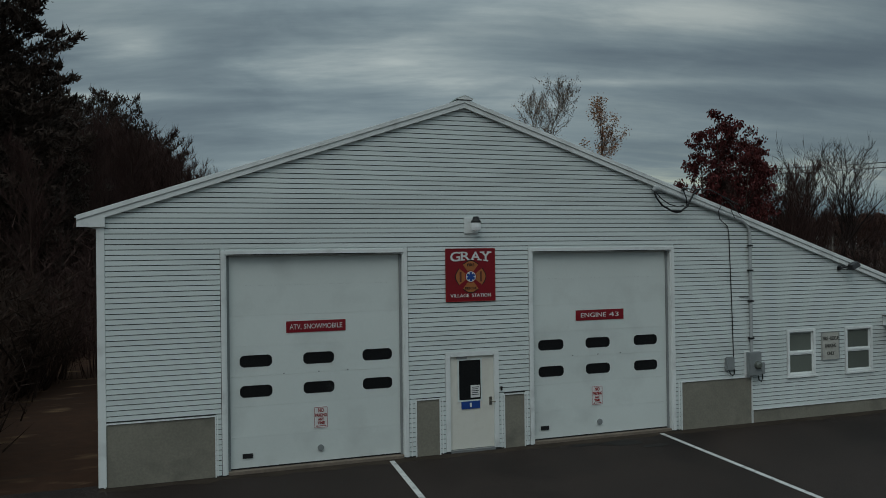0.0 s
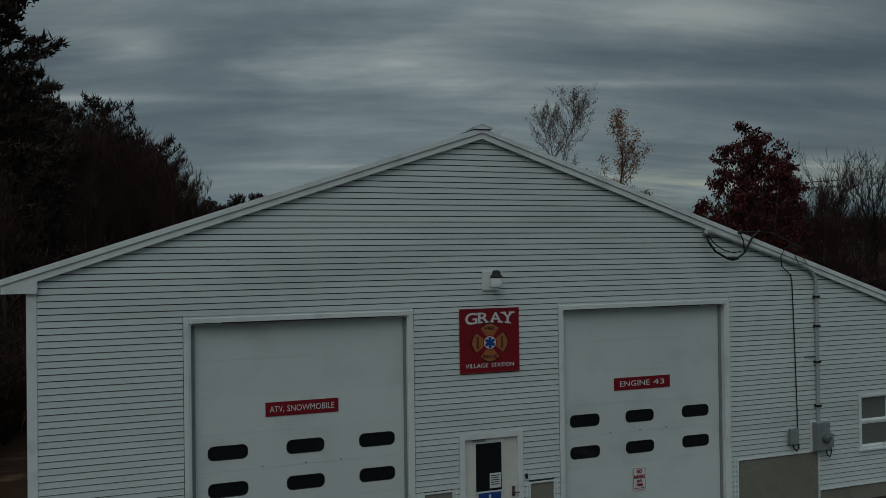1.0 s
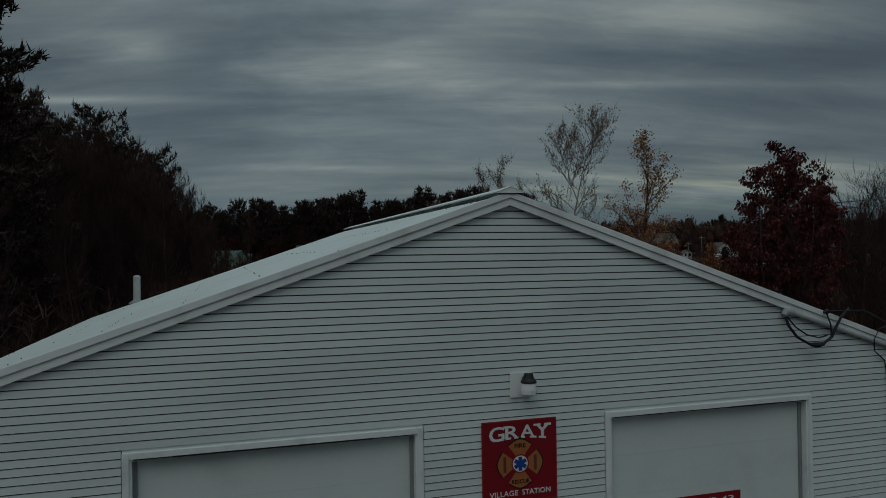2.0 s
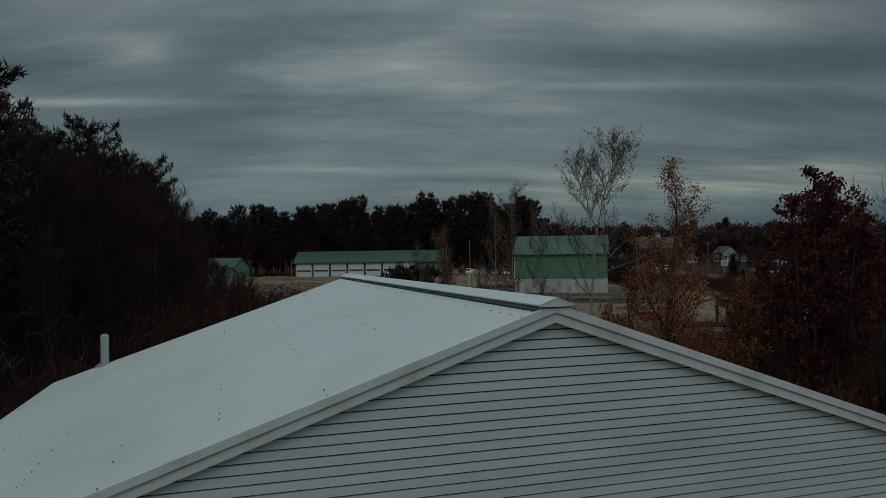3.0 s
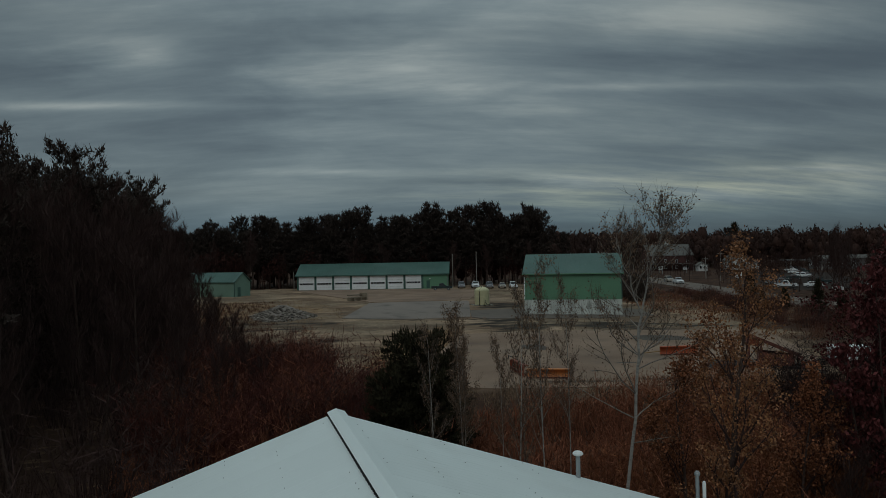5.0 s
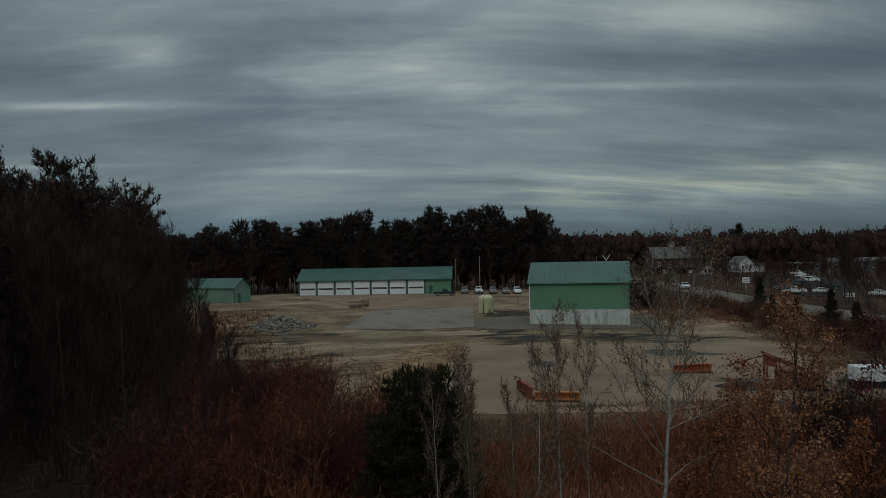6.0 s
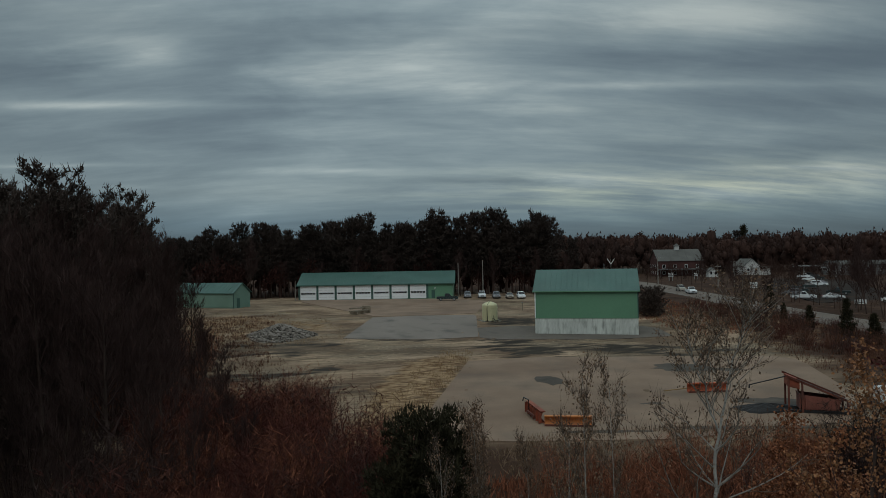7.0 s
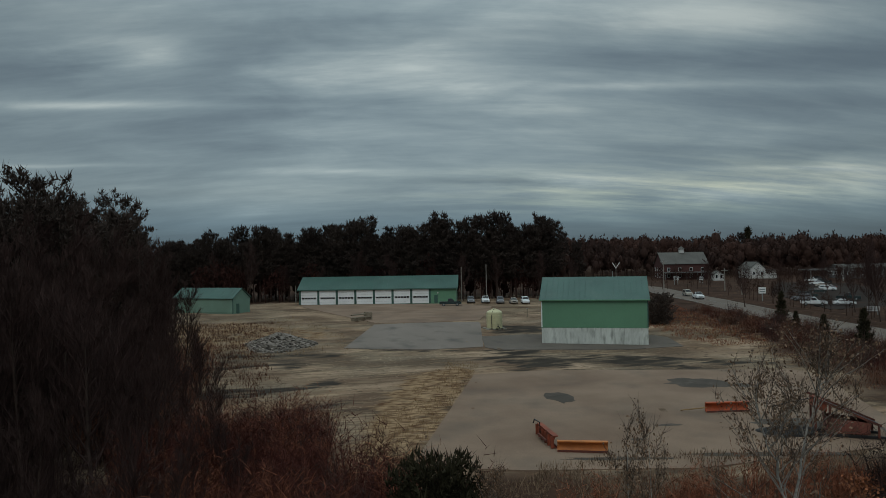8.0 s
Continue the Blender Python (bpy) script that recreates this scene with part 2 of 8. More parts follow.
M["old_asphalt"] = material("grey_worn_asphalt", (0.222, 0.145, 0.101), 0.9, vary=0.22, large=0.16, fine=9, grain=0.3, bump=0.4, stain=(0.10, 0.082, 0.066), stain_amount=0.5, stain_scale=0.22, second=(0.262, 0.182, 0.13), spec=0.16)
M["apron"] = material("blue_grey_asphalt", (0.195, 0.162, 0.138), 0.9, vary=0.14, large=0.12, fine=8, grain=0.25, bump=0.3, stain=(0.055, 0.052, 0.05), stain_amount=0.6, stain_scale=0.3, stretch=(1, 0.5, 1), spec=0.16)
M["hall_apron"] = material("dull_grey_asphalt", (0.135, 0.112, 0.094), 0.9, vary=0.2, large=0.2, fine=7, grain=0.3, bump=0.3, stain=(0.06, 0.052, 0.045), stain_amount=0.7, stain_scale=0.4, stretch=(1, 0.5, 1), spec=0.16)
M["grit"] = material("sandy_grit", (0.052, 0.040, 0.031), 0.95, vary=0.3, large=1.2, fine=40, grain=0.4, bump=0.4, stain=(0.035, 0.027, 0.022), stain_amount=0.8, stain_scale=2.5, spec=0.1)
M["damp"] = material("dark_pad_asphalt", (0.066, 0.052, 0.041), 0.8, vary=0.25, large=0.5, fine=7, grain=0.3, bump=0.3, stain=(0.12, 0.098, 0.076), stain_amount=0.7, stain_scale=0.9, spec=0.2)
M["lot"] = material("dark_lot_asphalt", (0.034, 0.026, 0.022), 0.9, vary=0.2, large=0.06, fine=5, grain=0.25, spec=0.05)
M["road"] = material("grey_road_asphalt", (0.145, 0.116, 0.096), 0.85, vary=0.12, large=0.08, fine=6, grain=0.2, spec=0.16)
M["line"] = material("worn_white_line_paint", (0.62, 0.62, 0.6), 0.7, vary=0.1, large=3, fine=40, grain=0.4, stain=(0.06, 0.06, 0.06), stain_amount=0.7, stain_scale=7)
M["faded_line"] = material("faded_road_line", (0.16, 0.15, 0.135), 0.8, vary=0.2, large=0.5, fine=8, grain=0.3)
M["red_sign"] = material("red_sign_paint", (0.25, 0.008, 0.016), 0.45, vary=0.1, grain=0.08, bump=0.02)
M["white_sign"] = material("white_sign_paint", (0.78, 0.78, 0.76), 0.45, vary=0.06, grain=0.06, bump=0)
M["aged_sign"] = material("aged_grey_sign_board", (0.52, 0.51, 0.46), 0.6, vary=0.12, large=3, grain=0.15, stain=(0.22, 0.2, 0.17), stain_amount=0.5, stain_scale=6)
M["grey_dark"] = material("faded_dark_lettering", (0.10, 0.10, 0.09), 0.6, bump=0)
M["gold"] = material("gold_ochre_sign_paint", (0.44, 0.155, 0.05), 0.45, vary=0.1, grain=0.06, bump=0)
M["blue_sign"] = material("blue_sign_paint", (0.02, 0.07, 0.30), 0.4, vary=0.06, grain=0.05, bump=0)
M["black_paint"] = material("black_paint", (0.015, 0.015, 0.016), 0.5, bump=0.02)
M["red_letter"] = material("red_lettering", (0.33, 0.02, 0.02), 0.5, bump=0)
M["grey_metal"] = material("galvanised_steel", (0.30, 0.31, 0.31), 0.5, metal=0.5, vary=0.15, large=2, grain=0.15)
M["conduit"] = material("pale_grey_conduit", (0.42, 0.44, 0.44), 0.5, vary=0.1, large=2, grain=0.15)
M["sill"] = material("weathered_door_sill", (0.20, 0.16, 0.125), 0.9, vary=0.2, large=1.5, fine=20, grain=0.3)
M["grey_box"] = material("grey_painted_box", (0.26, 0.28, 0.28), 0.5, vary=0.1, large=2, grain=0.1)
M["white_plastic"] = material("white_plastic_pipe", (0.7, 0.7, 0.68), 0.45, vary=0.06, grain=0.05)
M["cable"] = material("black_cable", (0.012, 0.012, 0.012), 0.55, bump=0)
M["brass"] = material("tarnished_handle_metal", (0.3, 0.28, 0.24), 0.35, metal=0.9)
M["green_roof"] = material("green_roof_steel", (0.047, 0.106, 0.086), 0.5, vary=0.12, large=0.25, fine=5, grain=0.12, stain=(0.075, 0.13, 0.105), stain_amount=0.5, stain_scale=0.3, stretch=(1, 1, 0.4))
M["green_wall"] = material("green_wall_steel", (0.125, 0.27, 0.165), 0.6, vary=0.07, large=0.2, fine=4, grain=0.1, stain=(0.12, 0.22, 0.15), stain_amount=0.4, stain_scale=0.35)
M["shed_wall"] = material("faded_green_wall", (0.17, 0.27, 0.21), 0.65, vary=0.1, large=0.3, fine=4, grain=0.1)
M["block_base"] = material("stained_concrete_base", (0.56, 0.58, 0.53), 0.9, vary=0.14, large=0.5, fine=5, grain=0.3, stain=(0.16, 0.17, 0.145), stain_amount=0.75, stain_scale=1.5, stretch=(1.3, 1.3, 0.3))
M["bay_white"] = material("white_bay_door", (0.82, 0.83, 0.82), 0.5, vary=0.06, large=0.4, fine=5, grain=0.1, per_object=0.05)
M["cream"] = material("cream_plastic_tank", (0.54, 0.5, 0.3), 0.5, vary=0.1, large=0.7, fine=6, grain=0.1, stain=(0.35, 0.33, 0.22), stain_amount=0.5, stain_scale=0.8)
M["orange"] = material("orange_plough_paint", (0.44, 0.08, 0.022), 0.55, vary=0.2, large=0.8, fine=7, grain=0.2, stain=(0.20, 0.06, 0.025), stain_amount=0.75, stain_scale=1.3)
M["worn_orange"] = material("worn_dark_orange_paint", (0.25, 0.06, 0.03), 0.7, vary=0.25, large=0.8, fine=7, grain=0.25, stain=(0.10, 0.04, 0.025), stain_amount=0.8, stain_scale=1.1)
M["orange_pale"] = material("faded_orange_paint", (0.5, 0.165, 0.04), 0.6, vary=0.2, large=0.9, fine=8, grain=0.2, stain=(0.25, 0.10, 0.04), stain_amount=0.6, stain_scale=1.5)
M["red_steel"] = material("faded_red_steel", (0.21, 0.075, 0.055), 0.75, vary=0.2, large=0.9, fine=9, grain=0.25, stain=(0.08, 0.04, 0.03), stain_amount=0.8, stain_scale=1.2)
M["rust"] = material("rusted_red_steel", (0.13, 0.04, 0.026), 0.8, vary=0.25, large=0.9, fine=9, grain=0.25, stain=(0.06, 0.03, 0.025), stain_amount=0.8, stain_scale=1.2)
M["stone"] = material("broken_grey_stone", (0.185, 0.16, 0.138), 0.9, vary=0.2, large=1.5, fine=8, grain=0.25, per_leaf=0.75, spec=0.08)
M["lumber"] = material("weathered_lumber", (0.22, 0.18, 0.13), 0.85, vary=0.2, fine=10, grain=0.25)
M["bark"] = material("grey_brown_bark", (0.075, 0.05, 0.041), 0.95, vary=0.25, large=1.5, fine=14, grain=0.3, bump=0.5, spec=0.08)
M["twig"] = material("dark_bare_twigs", (0.056, 0.033, 0.029), 0.95, vary=0.2, large=0.5, fine=8, grain=0.2, bump=0, spec=0.08)
M["dark_twig"] = material("blackish_bare_branches", (0.028, 0.02, 0.018), 0.95, vary=0.2, large=0.5, fine=8, grain=0.2, bump=0, spec=0.06)
M["birch_limb"] = material("grey_birch_limbs", (0.20, 0.17, 0.145), 0.9, vary=0.2, large=2, fine=9, grain=0.2, bump=0)
M["birch"] = material("white_birch_bark", (0.29, 0.265, 0.235), 0.8, vary=0.12, large=2, fine=9, grain=0.3, bump=0.2, stain=(0.08, 0.07, 0.06), stain_amount=0.85, stain_scale=5, stretch=(0.5, 0.5, 2.0))
M["needles"] = material("dark_pine_needles", (0.054, 0.039, 0.032), 0.8, vary=0.3, large=0.4, fine=3, grain=0.2, bump=0, per_leaf=0.35, spec=0.08)
M["far_needles"] = material("far_pine_needles", (0.043, 0.032, 0.027), 0.85, vary=0.3, large=0.15, fine=1, grain=0.2, bump=0, per_leaf=0.18, spec=0.08)
M["cedar"] = material("dark_olive_cedar", (0.03, 0.026, 0.014), 0.8, vary=0.3, large=0.8, fine=5, grain=0.2, bump=0, per_leaf=0.4, spec=0.08)
M["maple_leaf"] = material("dark_red_maple_leaves", (0.088, 0.024, 0.023), 0.65, vary=0.25, large=0.6, fine=4, grain=0.2, bump=0, per_leaf=0.45, spec=0.08)
M["gold_leaf"] = material("yellow_brown_leaves", (0.225, 0.092, 0.034), 0.65, vary=0.25, large=0.7, fine=5, grain=0.2, bump=0, per_leaf=0.4)
M["rust_leaf"] = material("rust_brown_leaves", (0.21, 0.08, 0.038), 0.7, vary=0.25, large=0.6, fine=5, grain=0.2, bump=0, per_leaf=0.45, spec=0.08)
M["birch_leaf"] = material("dry_birch_leaves", (0.145, 0.085, 0.05), 0.7, vary=0.25, large=0.8, fine=5, grain=0.2, bump=0, per_leaf=0.45)
M["red_twig"] = material("red_brown_thicket_twigs", (0.078, 0.026, 0.02), 0.9, vary=0.25, large=0.3, fine=5, grain=0.2, bump=0, per_leaf=0.35, spec=0.08)
M["brown_brush"] = material("brown_dead_brush", (0.20, 0.076, 0.043), 0.9, vary=0.3, large=0.25, fine=5, grain=0.2, bump=0, per_leaf=0.45, spec=0.08)
M["bank_brush"] = material("dull_brown_brush", (0.11, 0.05, 0.032), 0.9, vary=0.3, large=0.25, fine=5, grain=0.2, bump=0, per_leaf=0.45, spec=0.08)
M["straw"] = material("dry_straw_grass", (0.23, 0.145, 0.072), 0.9, vary=0.3, large=0.3, fine=5, grain=0.2, bump=0, per_leaf=0.4, spec=0.08)
M["grey_straw"] = material("greyish_dry_grass", (0.20, 0.135, 0.09), 0.9, vary=0.3, large=0.4, fine=5, grain=0.2, bump=0, per_leaf=0.4, spec=0.08)
# oak leaves, darkened so that the brush by the station looks deeply shaded
M["dark_leaf"] = material("oak_leaves_and_shaded_brush", (0.034, 0.021, 0.016), 0.8, vary=0.3, large=0.5, fine=4, grain=0.2, bump=0, per_leaf=0.4, spec=0.08)
M["far_wood"] = material("far_autumn_woods", (0.052, 0.031, 0.026), 0.9, vary=0.3, large=0.03, fine=1.1, grain=0.35, bump=0, per_leaf=0.06, second=(0.064, 0.033, 0.025), spec=0.08)
M["twig_wood"] = material("dark_leafless_trees", (0.052, 0.029, 0.023), 0.95, vary=0.3, large=0.06, fine=1, grain=0.2, bump=0, per_leaf=0.4, spec=0.06)
M["rust_wood"] = material("rust_brown_trees", (0.04, 0.017, 0.014), 0.95, vary=0.3, large=0.1, fine=1, grain=0.2, bump=0, per_leaf=0.45, spec=0.06)
M["birch_twig"] = material("brown_birch_twigs", (0.085, 0.06, 0.046), 0.9, vary=0.2, large=1, fine=8, grain=0.2, bump=0, spec=0.1)
M["barn_red"] = material("dark_red_clapboard", (0.07, 0.026, 0.022), 0.8, vary=0.1, large=0.2, fine=3)
M["shingle"] = material("grey_shingles", (0.12, 0.115, 0.105), 0.9, vary=0.12, large=0.3, fine=4, grain=0.2, spec=0.08)
M["house_white"] = material("white_house_paint", (0.56, 0.55, 0.52), 0.7, vary=0.06, large=0.2, fine=3)
M["house_grey"] = material("grey_house_paint", (0.14, 0.135, 0.13), 0.7, vary=0.08, large=0.2, fine=3)
M["car_white"] = material("white_car_paint", (0.72, 0.73, 0.73), 0.25, vary=0.03, grain=0.03, bump=0, spec=0.5)
M["car_grey"] = material("grey_car_paint", (0.20, 0.20, 0.21), 0.25, vary=0.03, grain=0.03, bump=0, spec=0.5)
M["car_dark"] = material("dark_green_truck_paint", (0.018, 0.030, 0.028), 0.25, vary=0.03, grain=0.03, bump=0, spec=0.5)
M["car_tan"] = material("silver_tan_car_paint", (0.36, 0.32, 0.27), 0.3, vary=0.03, grain=0.03, bump=0, spec=0.5)
M["head_lens"] = material("clear_headlamp_lens", (0.7, 0.72, 0.72), 0.15, bump=0, grain=0.02)
M["tail_lens"] = material("red_tail_lens", (0.35, 0.02, 0.02), 0.2, bump=0, grain=0.02)
M["pole_wood"] = material("pale_weathered_pole", (0.25, 0.225, 0.195), 0.85, vary=0.12, large=1, fine=8, grain=0.2)


# ---- mesh helpers ----
class Shape:
    """Collects vertices and faces of one mesh."""

    def __init__(self):
        self.v, self.f, self.welded = [], [], False

    def add(self, verts, faces):
        n = len(self.v)
        self.v += [tuple(p) for p in verts]
        self.f += [tuple(i + n for i in face) for face in faces]
        return self

    def box(self, x0, x1, y0, y1, z0, z1):
        return self.hexa([(x0, y0, z0), (x1, y0, z0), (x1, y1, z0), (x0, y1, z0), (x0, y0, z1), (x1, y0, z1), (x1, y1, z1), (x0, y1, z1)])

    def hexa(self, p):
        return self.add(p, [(0, 3, 2, 1), (4, 5, 6, 7), (0, 1, 5, 4), (1, 2, 6, 5), (2, 3, 7, 6), (3, 0, 4, 7)])

    def tube(self, points, radii, sides=8, caps=True):
        pts = [Vector(p) for p in points]
        ring = []
        for i, p in enumerate(pts):
            d = (pts[min(i + 1, len(pts) - 1)] - pts[max(i - 1, 0)]).normalized()
            a = d.cross(Vector((0, 0, 1)) if abs(d.z) < 0.9 else Vector((1, 0, 0))).normalized()
            b = d.cross(a)
            r = radii[i] if isinstance(radii, (list, tuple)) else radii
            ring.append([p + r * (math.cos(t) * a + math.sin(t) * b) for t in [2 * math.pi * k / sides for k in range(sides)]])
        faces = [(i * sides + k, i * sides + (k + 1) % sides, (i + 1) * sides + (k + 1) % sides, (i + 1) * sides + k) for i in range(len(pts) - 1) for k in range(sides)]
        if caps:
            faces += [tuple(range(sides - 1, -1, -1)), tuple(range((len(pts) - 1) * sides, len(pts) * sides))]
        return self.add([q for r in ring for q in r], faces)

    def plate(self, outline, y0, y1):
        """An outline in x and z, thick from y0 (its front) to y1."""
        n = len(outline)
        verts = [(x, y0, z) for x, z in outline] + [(x, y1, z) for x, z in outline]
        return self.add(verts, [tuple(range(n)), tuple(range(2 * n - 1, n - 1, -1))] + [(i, i + n, (i + 1) % n + n, (i + 1) % n) for i in range(n)])

    def turn(self, profile, centre=(0, 0, 0), sides=16):
        """Turns a profile of (radius, height) round the upright axis."""
        cx, cy, cz = centre
        verts = [(cx + r * math.cos(2 * math.pi * k / sides), cy + r * math.sin(2 * math.pi * k / sides), cz + z) for r, z in profile for k in range(sides)]
        n = len(profile)
        faces = [(i * sides + k, i * sides + (k + 1) % sides, (i + 1) * sides + (k + 1) % sides, (i + 1) * sides + k) for i in range(n - 1) for k in range(sides)]
        return self.add(verts, faces + [tuple(range(sides - 1, -1, -1)), tuple(range((n - 1) * sides, n * sides))])

    def weld(self):
        """Joins the pieces at their common corners."""
        self.welded = True
        return self

    def mesh(self, name, mat, bevel=0.0, smooth=False):
        me = bpy.data.meshes.new(name)
        me.from_pydata(self.v, [], self.f)
        bm = bmesh.new()
        bm.from_mesh(me)
        if self.welded:
            bmesh.ops.remove_doubles(bm, verts=bm.verts, dist=1e-4)
        bmesh.ops.recalc_face_normals(bm, faces=bm.faces)
        if bevel:
            sharp = [e for e in bm.edges if len(e.link_faces) == 2 and e.calc_face_angle(0) > 0.6]
            bmesh.ops.bevel(bm, geom=sharp, offset=bevel, segments=2, affect="EDGES", clamp_overlap=True)
        bm.to_mesh(me)
        bm.free()
        me.materials.append(mat)
        if smooth:
            me.shade_smooth()
        return me


def part(name, shape, mat, parent=None, label="", bevel=0.0, smooth=False):
    me = shape.mesh(name, M[mat], bevel, smooth) if isinstance(shape, Shape) else shape
    ob = new(name, me)
    if parent:
        ob.parent = parent
    return tagged(ob, label)


def thing(name, label, category, at=None, group="", kind=""):
    ob = new(name)
    ob.empty_display_size = 0.3
    if at is not None:
        ob.matrix_basis = at
    return tagged(ob, label, category, group, kind)


def rounded(x0, x1, z0, z1, r, n=5):
    out = []
    for cx, cz, a in ((x1 - r, z1 - r, 0), (x0 + r, z1 - r, 90), (x0 + r, z0 + r, 180), (x1 - r, z0 + r, 270)):
        out += [(cx + r * math.cos(radians(a + 90 * k / n)), cz + r * math.sin(radians(a + 90 * k / n))) for k in range(n + 1)]
    return out


def words(name, text, mat, parent, x, y, z, size, width=None, bold=0.0, arch=0.0, label=""):
    """Raised lettering, centred at x and z, on the plane y that faces -y."""
    cu = bpy.data.curves.new(name, "FONT")
    cu.body, cu.size, cu.extrude, cu.offset = text, size, 0.004, bold
    cu.align_x, cu.align_y, cu.resolution_u = "CENTER", "CENTER", 3
    tmp = bpy.data.objects.new(name, cu)
    me = bpy.data.meshes.new_from_object(tmp)
    bpy.data.objects.remove(tmp)
    xs = [v.co.x for v in me.vertices]
    k = width / (max(xs) - min(xs)) if width else 1.0
    for v in me.vertices:
        u = v.co.x * k
        v.co = (x + u, y - v.co.z, z + v.co.y * (1 + 6 * arch * u * u) - 1.2 * arch * u * u)
    me.materials.clear()
    me.materials.append(M[mat])
    return part(name, me, mat, parent, label)


def slab_word(name, letters, mat, parent, y, z, height, drop, label=""):
    """Slab-serif lettering whose outer letters hang lower; each letter has its centre, width and slabs (x0, x1, at the top)."""
    s = Shape()
    for ch, cx, wide, slabs in letters:
        cu = bpy.data.curves.new(name, "FONT")
        cu.body, cu.size, cu.offset, cu.resolution_u = ch, 1.0, 0.016, 3
        tmp = bpy.data.objects.new(name, cu)
        me = bpy.data.meshes.new_from_object(tmp)
        bpy.data.objects.remove(tmp)
        lo, hi = [[f(v.co[k] for v in me.vertices) for k in (0, 1)] for f in (min, max)]
        put = [(cx + wide * ((v.co.x - lo[0]) / (hi[0] - lo[0]) - 0.5), y, (v.co.y - lo[1]) / (hi[1] - lo[1])) for v in me.vertices]
        s.add([(a, y - 0.004, c) for a, b, c in put], [tuple(p.vertices) for p in me.polygons])
        for a, b, top in slabs:
            s.box(cx + wide * (a - 0.5), cx + wide * (b - 0.5), y - 0.0046, y, 0.86 if top else 0.0, 1.0 if top else 0.14)
        bpy.data.meshes.remove(me)
    s.v = [(a, b, z + height * (c - 0.5) - drop * a * a * (1 - c)) for a, b, c in s.v]
    return part(name, s, mat, parent, label)


def ground_z(x, y):
    return float(np.interp(y, [-3000, 14, 45, 100, 200, 400, 3000], [0, 0, 1.25, 2.0, 3.2, 5.0, 12.0]))


# ---- ground ----
def smoothstep(a, b, t):
    u = np.clip((t - a) / (b - a), 0, 1)
    return u * u * (3 - 2 * u)


def inside(px, py, poly, soft):
    """How far points lie inside a convex outline, from 0 to 1 over a soft edge."""
    area = sum(x0 * y1 - x1 * y0 for (x0, y0), (x1, y1) in zip(poly, poly[1:] + poly[:1]))
    near = np.full(px.shape, 1e9)
    for (x0, y0), (x1, y1) in zip(poly, poly[1:] + poly[:1]):
        ln = math.hypot(x1 - x0, y1 - y0)
        near = np.minimum(near, ((x1 - x0) * (py - y0) - (y1 - y0) * (px - x0)) / ln * (1 if area > 0 else -1))
    return smoothstep(-soft, soft, near)


def wobble(px, py, scale, seed):
    """Smooth uneven values about -1 to 1."""
    r = np.random.RandomState(seed)
    out = np.zeros(px.shape)
    for k in range(7):
        a, f, p = r.uniform(0, 6.28), r.uniform(0.6, 1.8) / scale, r.uniform(0, 6.28)
        out += np.sin(f * (px * math.cos(a) + py * math.sin(a)) * 6.28 + p)
    return out / 3.5


XS = np.concatenate([[-3000, -1500, -800, -400, -220, -130, -90, -60], np.arange(-44, 125, 1.0), [135, 150, 180, 220, 280, 380, 600, 1200, 3000]])
YS = np.concatenate([[-3000, -1000, -400, -200, -100, -60], np.arange(-40, 205, 1.0), [212, 225, 245, 280, 330, 400, 550, 900, 1600, 3000]])
GX, GY = np.meshgrid(XS, YS)
GZ = np.interp(GY, [-3000, 14, 45, 100, 200, 400, 3000], [0, 0, 1.25, 2.0, 3.2, 5.0, 12.0]) - 0.05
YARD = [(-14, 60), (10, 49), (25, 44), (44, 43), (52, 50), (60, 66), (70, 88), (75, 110), (80, 205), (-30, 205)]
wx, wy = GX + 2.5 * wobble(GX, GY, 14, 1), GY + 2.5 * wobble(GX, GY, 11, 2)
gravel = inside(wx, wy, YARD, 3.0) * (0.5 + 0.5 * smoothstep(-0.6, 0.5, wobble(GX, GY * 1.8, 17, 3)))
straw = np.maximum(0.34 * inside(wx, wy, [(58, 70), (92, 92), (100, 135), (66, 118)], 5.0), 0.5 * inside(wx, wy, [(-6, 62), (4, 60), (8, 72), (-2, 78)], 2.5))
straw = np.maximum(straw, 0.8 * inside(wx, wy, [(-12, 108), (14, 118), (18, 128), (0, 150), (-16, 160)], 4.0))
straw *= 0.45 + 0.55 * smoothstep(-0.5, 0.4, wobble(GX, GY, 5, 4))
dark = np.maximum(inside(wx, wy, [(28, 93), (44, 80), (52, 74), (52, 82), (34, 95)], 2.0), 0.8 * inside(wx, wy, [(-12, 88), (6, 92), (8, 99), (-12, 101)], 3.0))
dark = np.maximum(dark, 0.6 * inside(wx, wy, [(34, 124), (48, 116), (50, 121), (36, 131)], 2.0)) * (0.5 + 0.5 * smoothstep(-0.3, 0.4, wobble(GX * 0.6, GY * 2.2, 6, 5)))
STAINS = [[(45.6, 76.6), (50.4, 78.2), (53.4, 73.4), (48.0, 71.8)], [(31, 89.5), (39, 85.5), (36.6, 81), (29.2, 83.6)], [(48.8, 78.8), (53.3, 77), (50.1, 72.2), (46, 73.1)], [(15.8, 104.6), (35.3, 97.9), (35.0, 96.2), (15.5, 102.8)], [(26.8, 83.6), (44.8, 76.6), (44.5, 75.4), (26.6, 82.4)], [(-6, 76), (10, 80), (10, 83), (-6, 80)], [(-4, 104), (12, 100), (13, 102), (-3, 107)], [(44, 85), (60, 75), (60.5, 77), (45, 88)], [(-8, 92), (8, 96), (8, 97.5), (-8, 95)], [(2, 66), (10, 70), (10, 71.5), (2, 69)]]
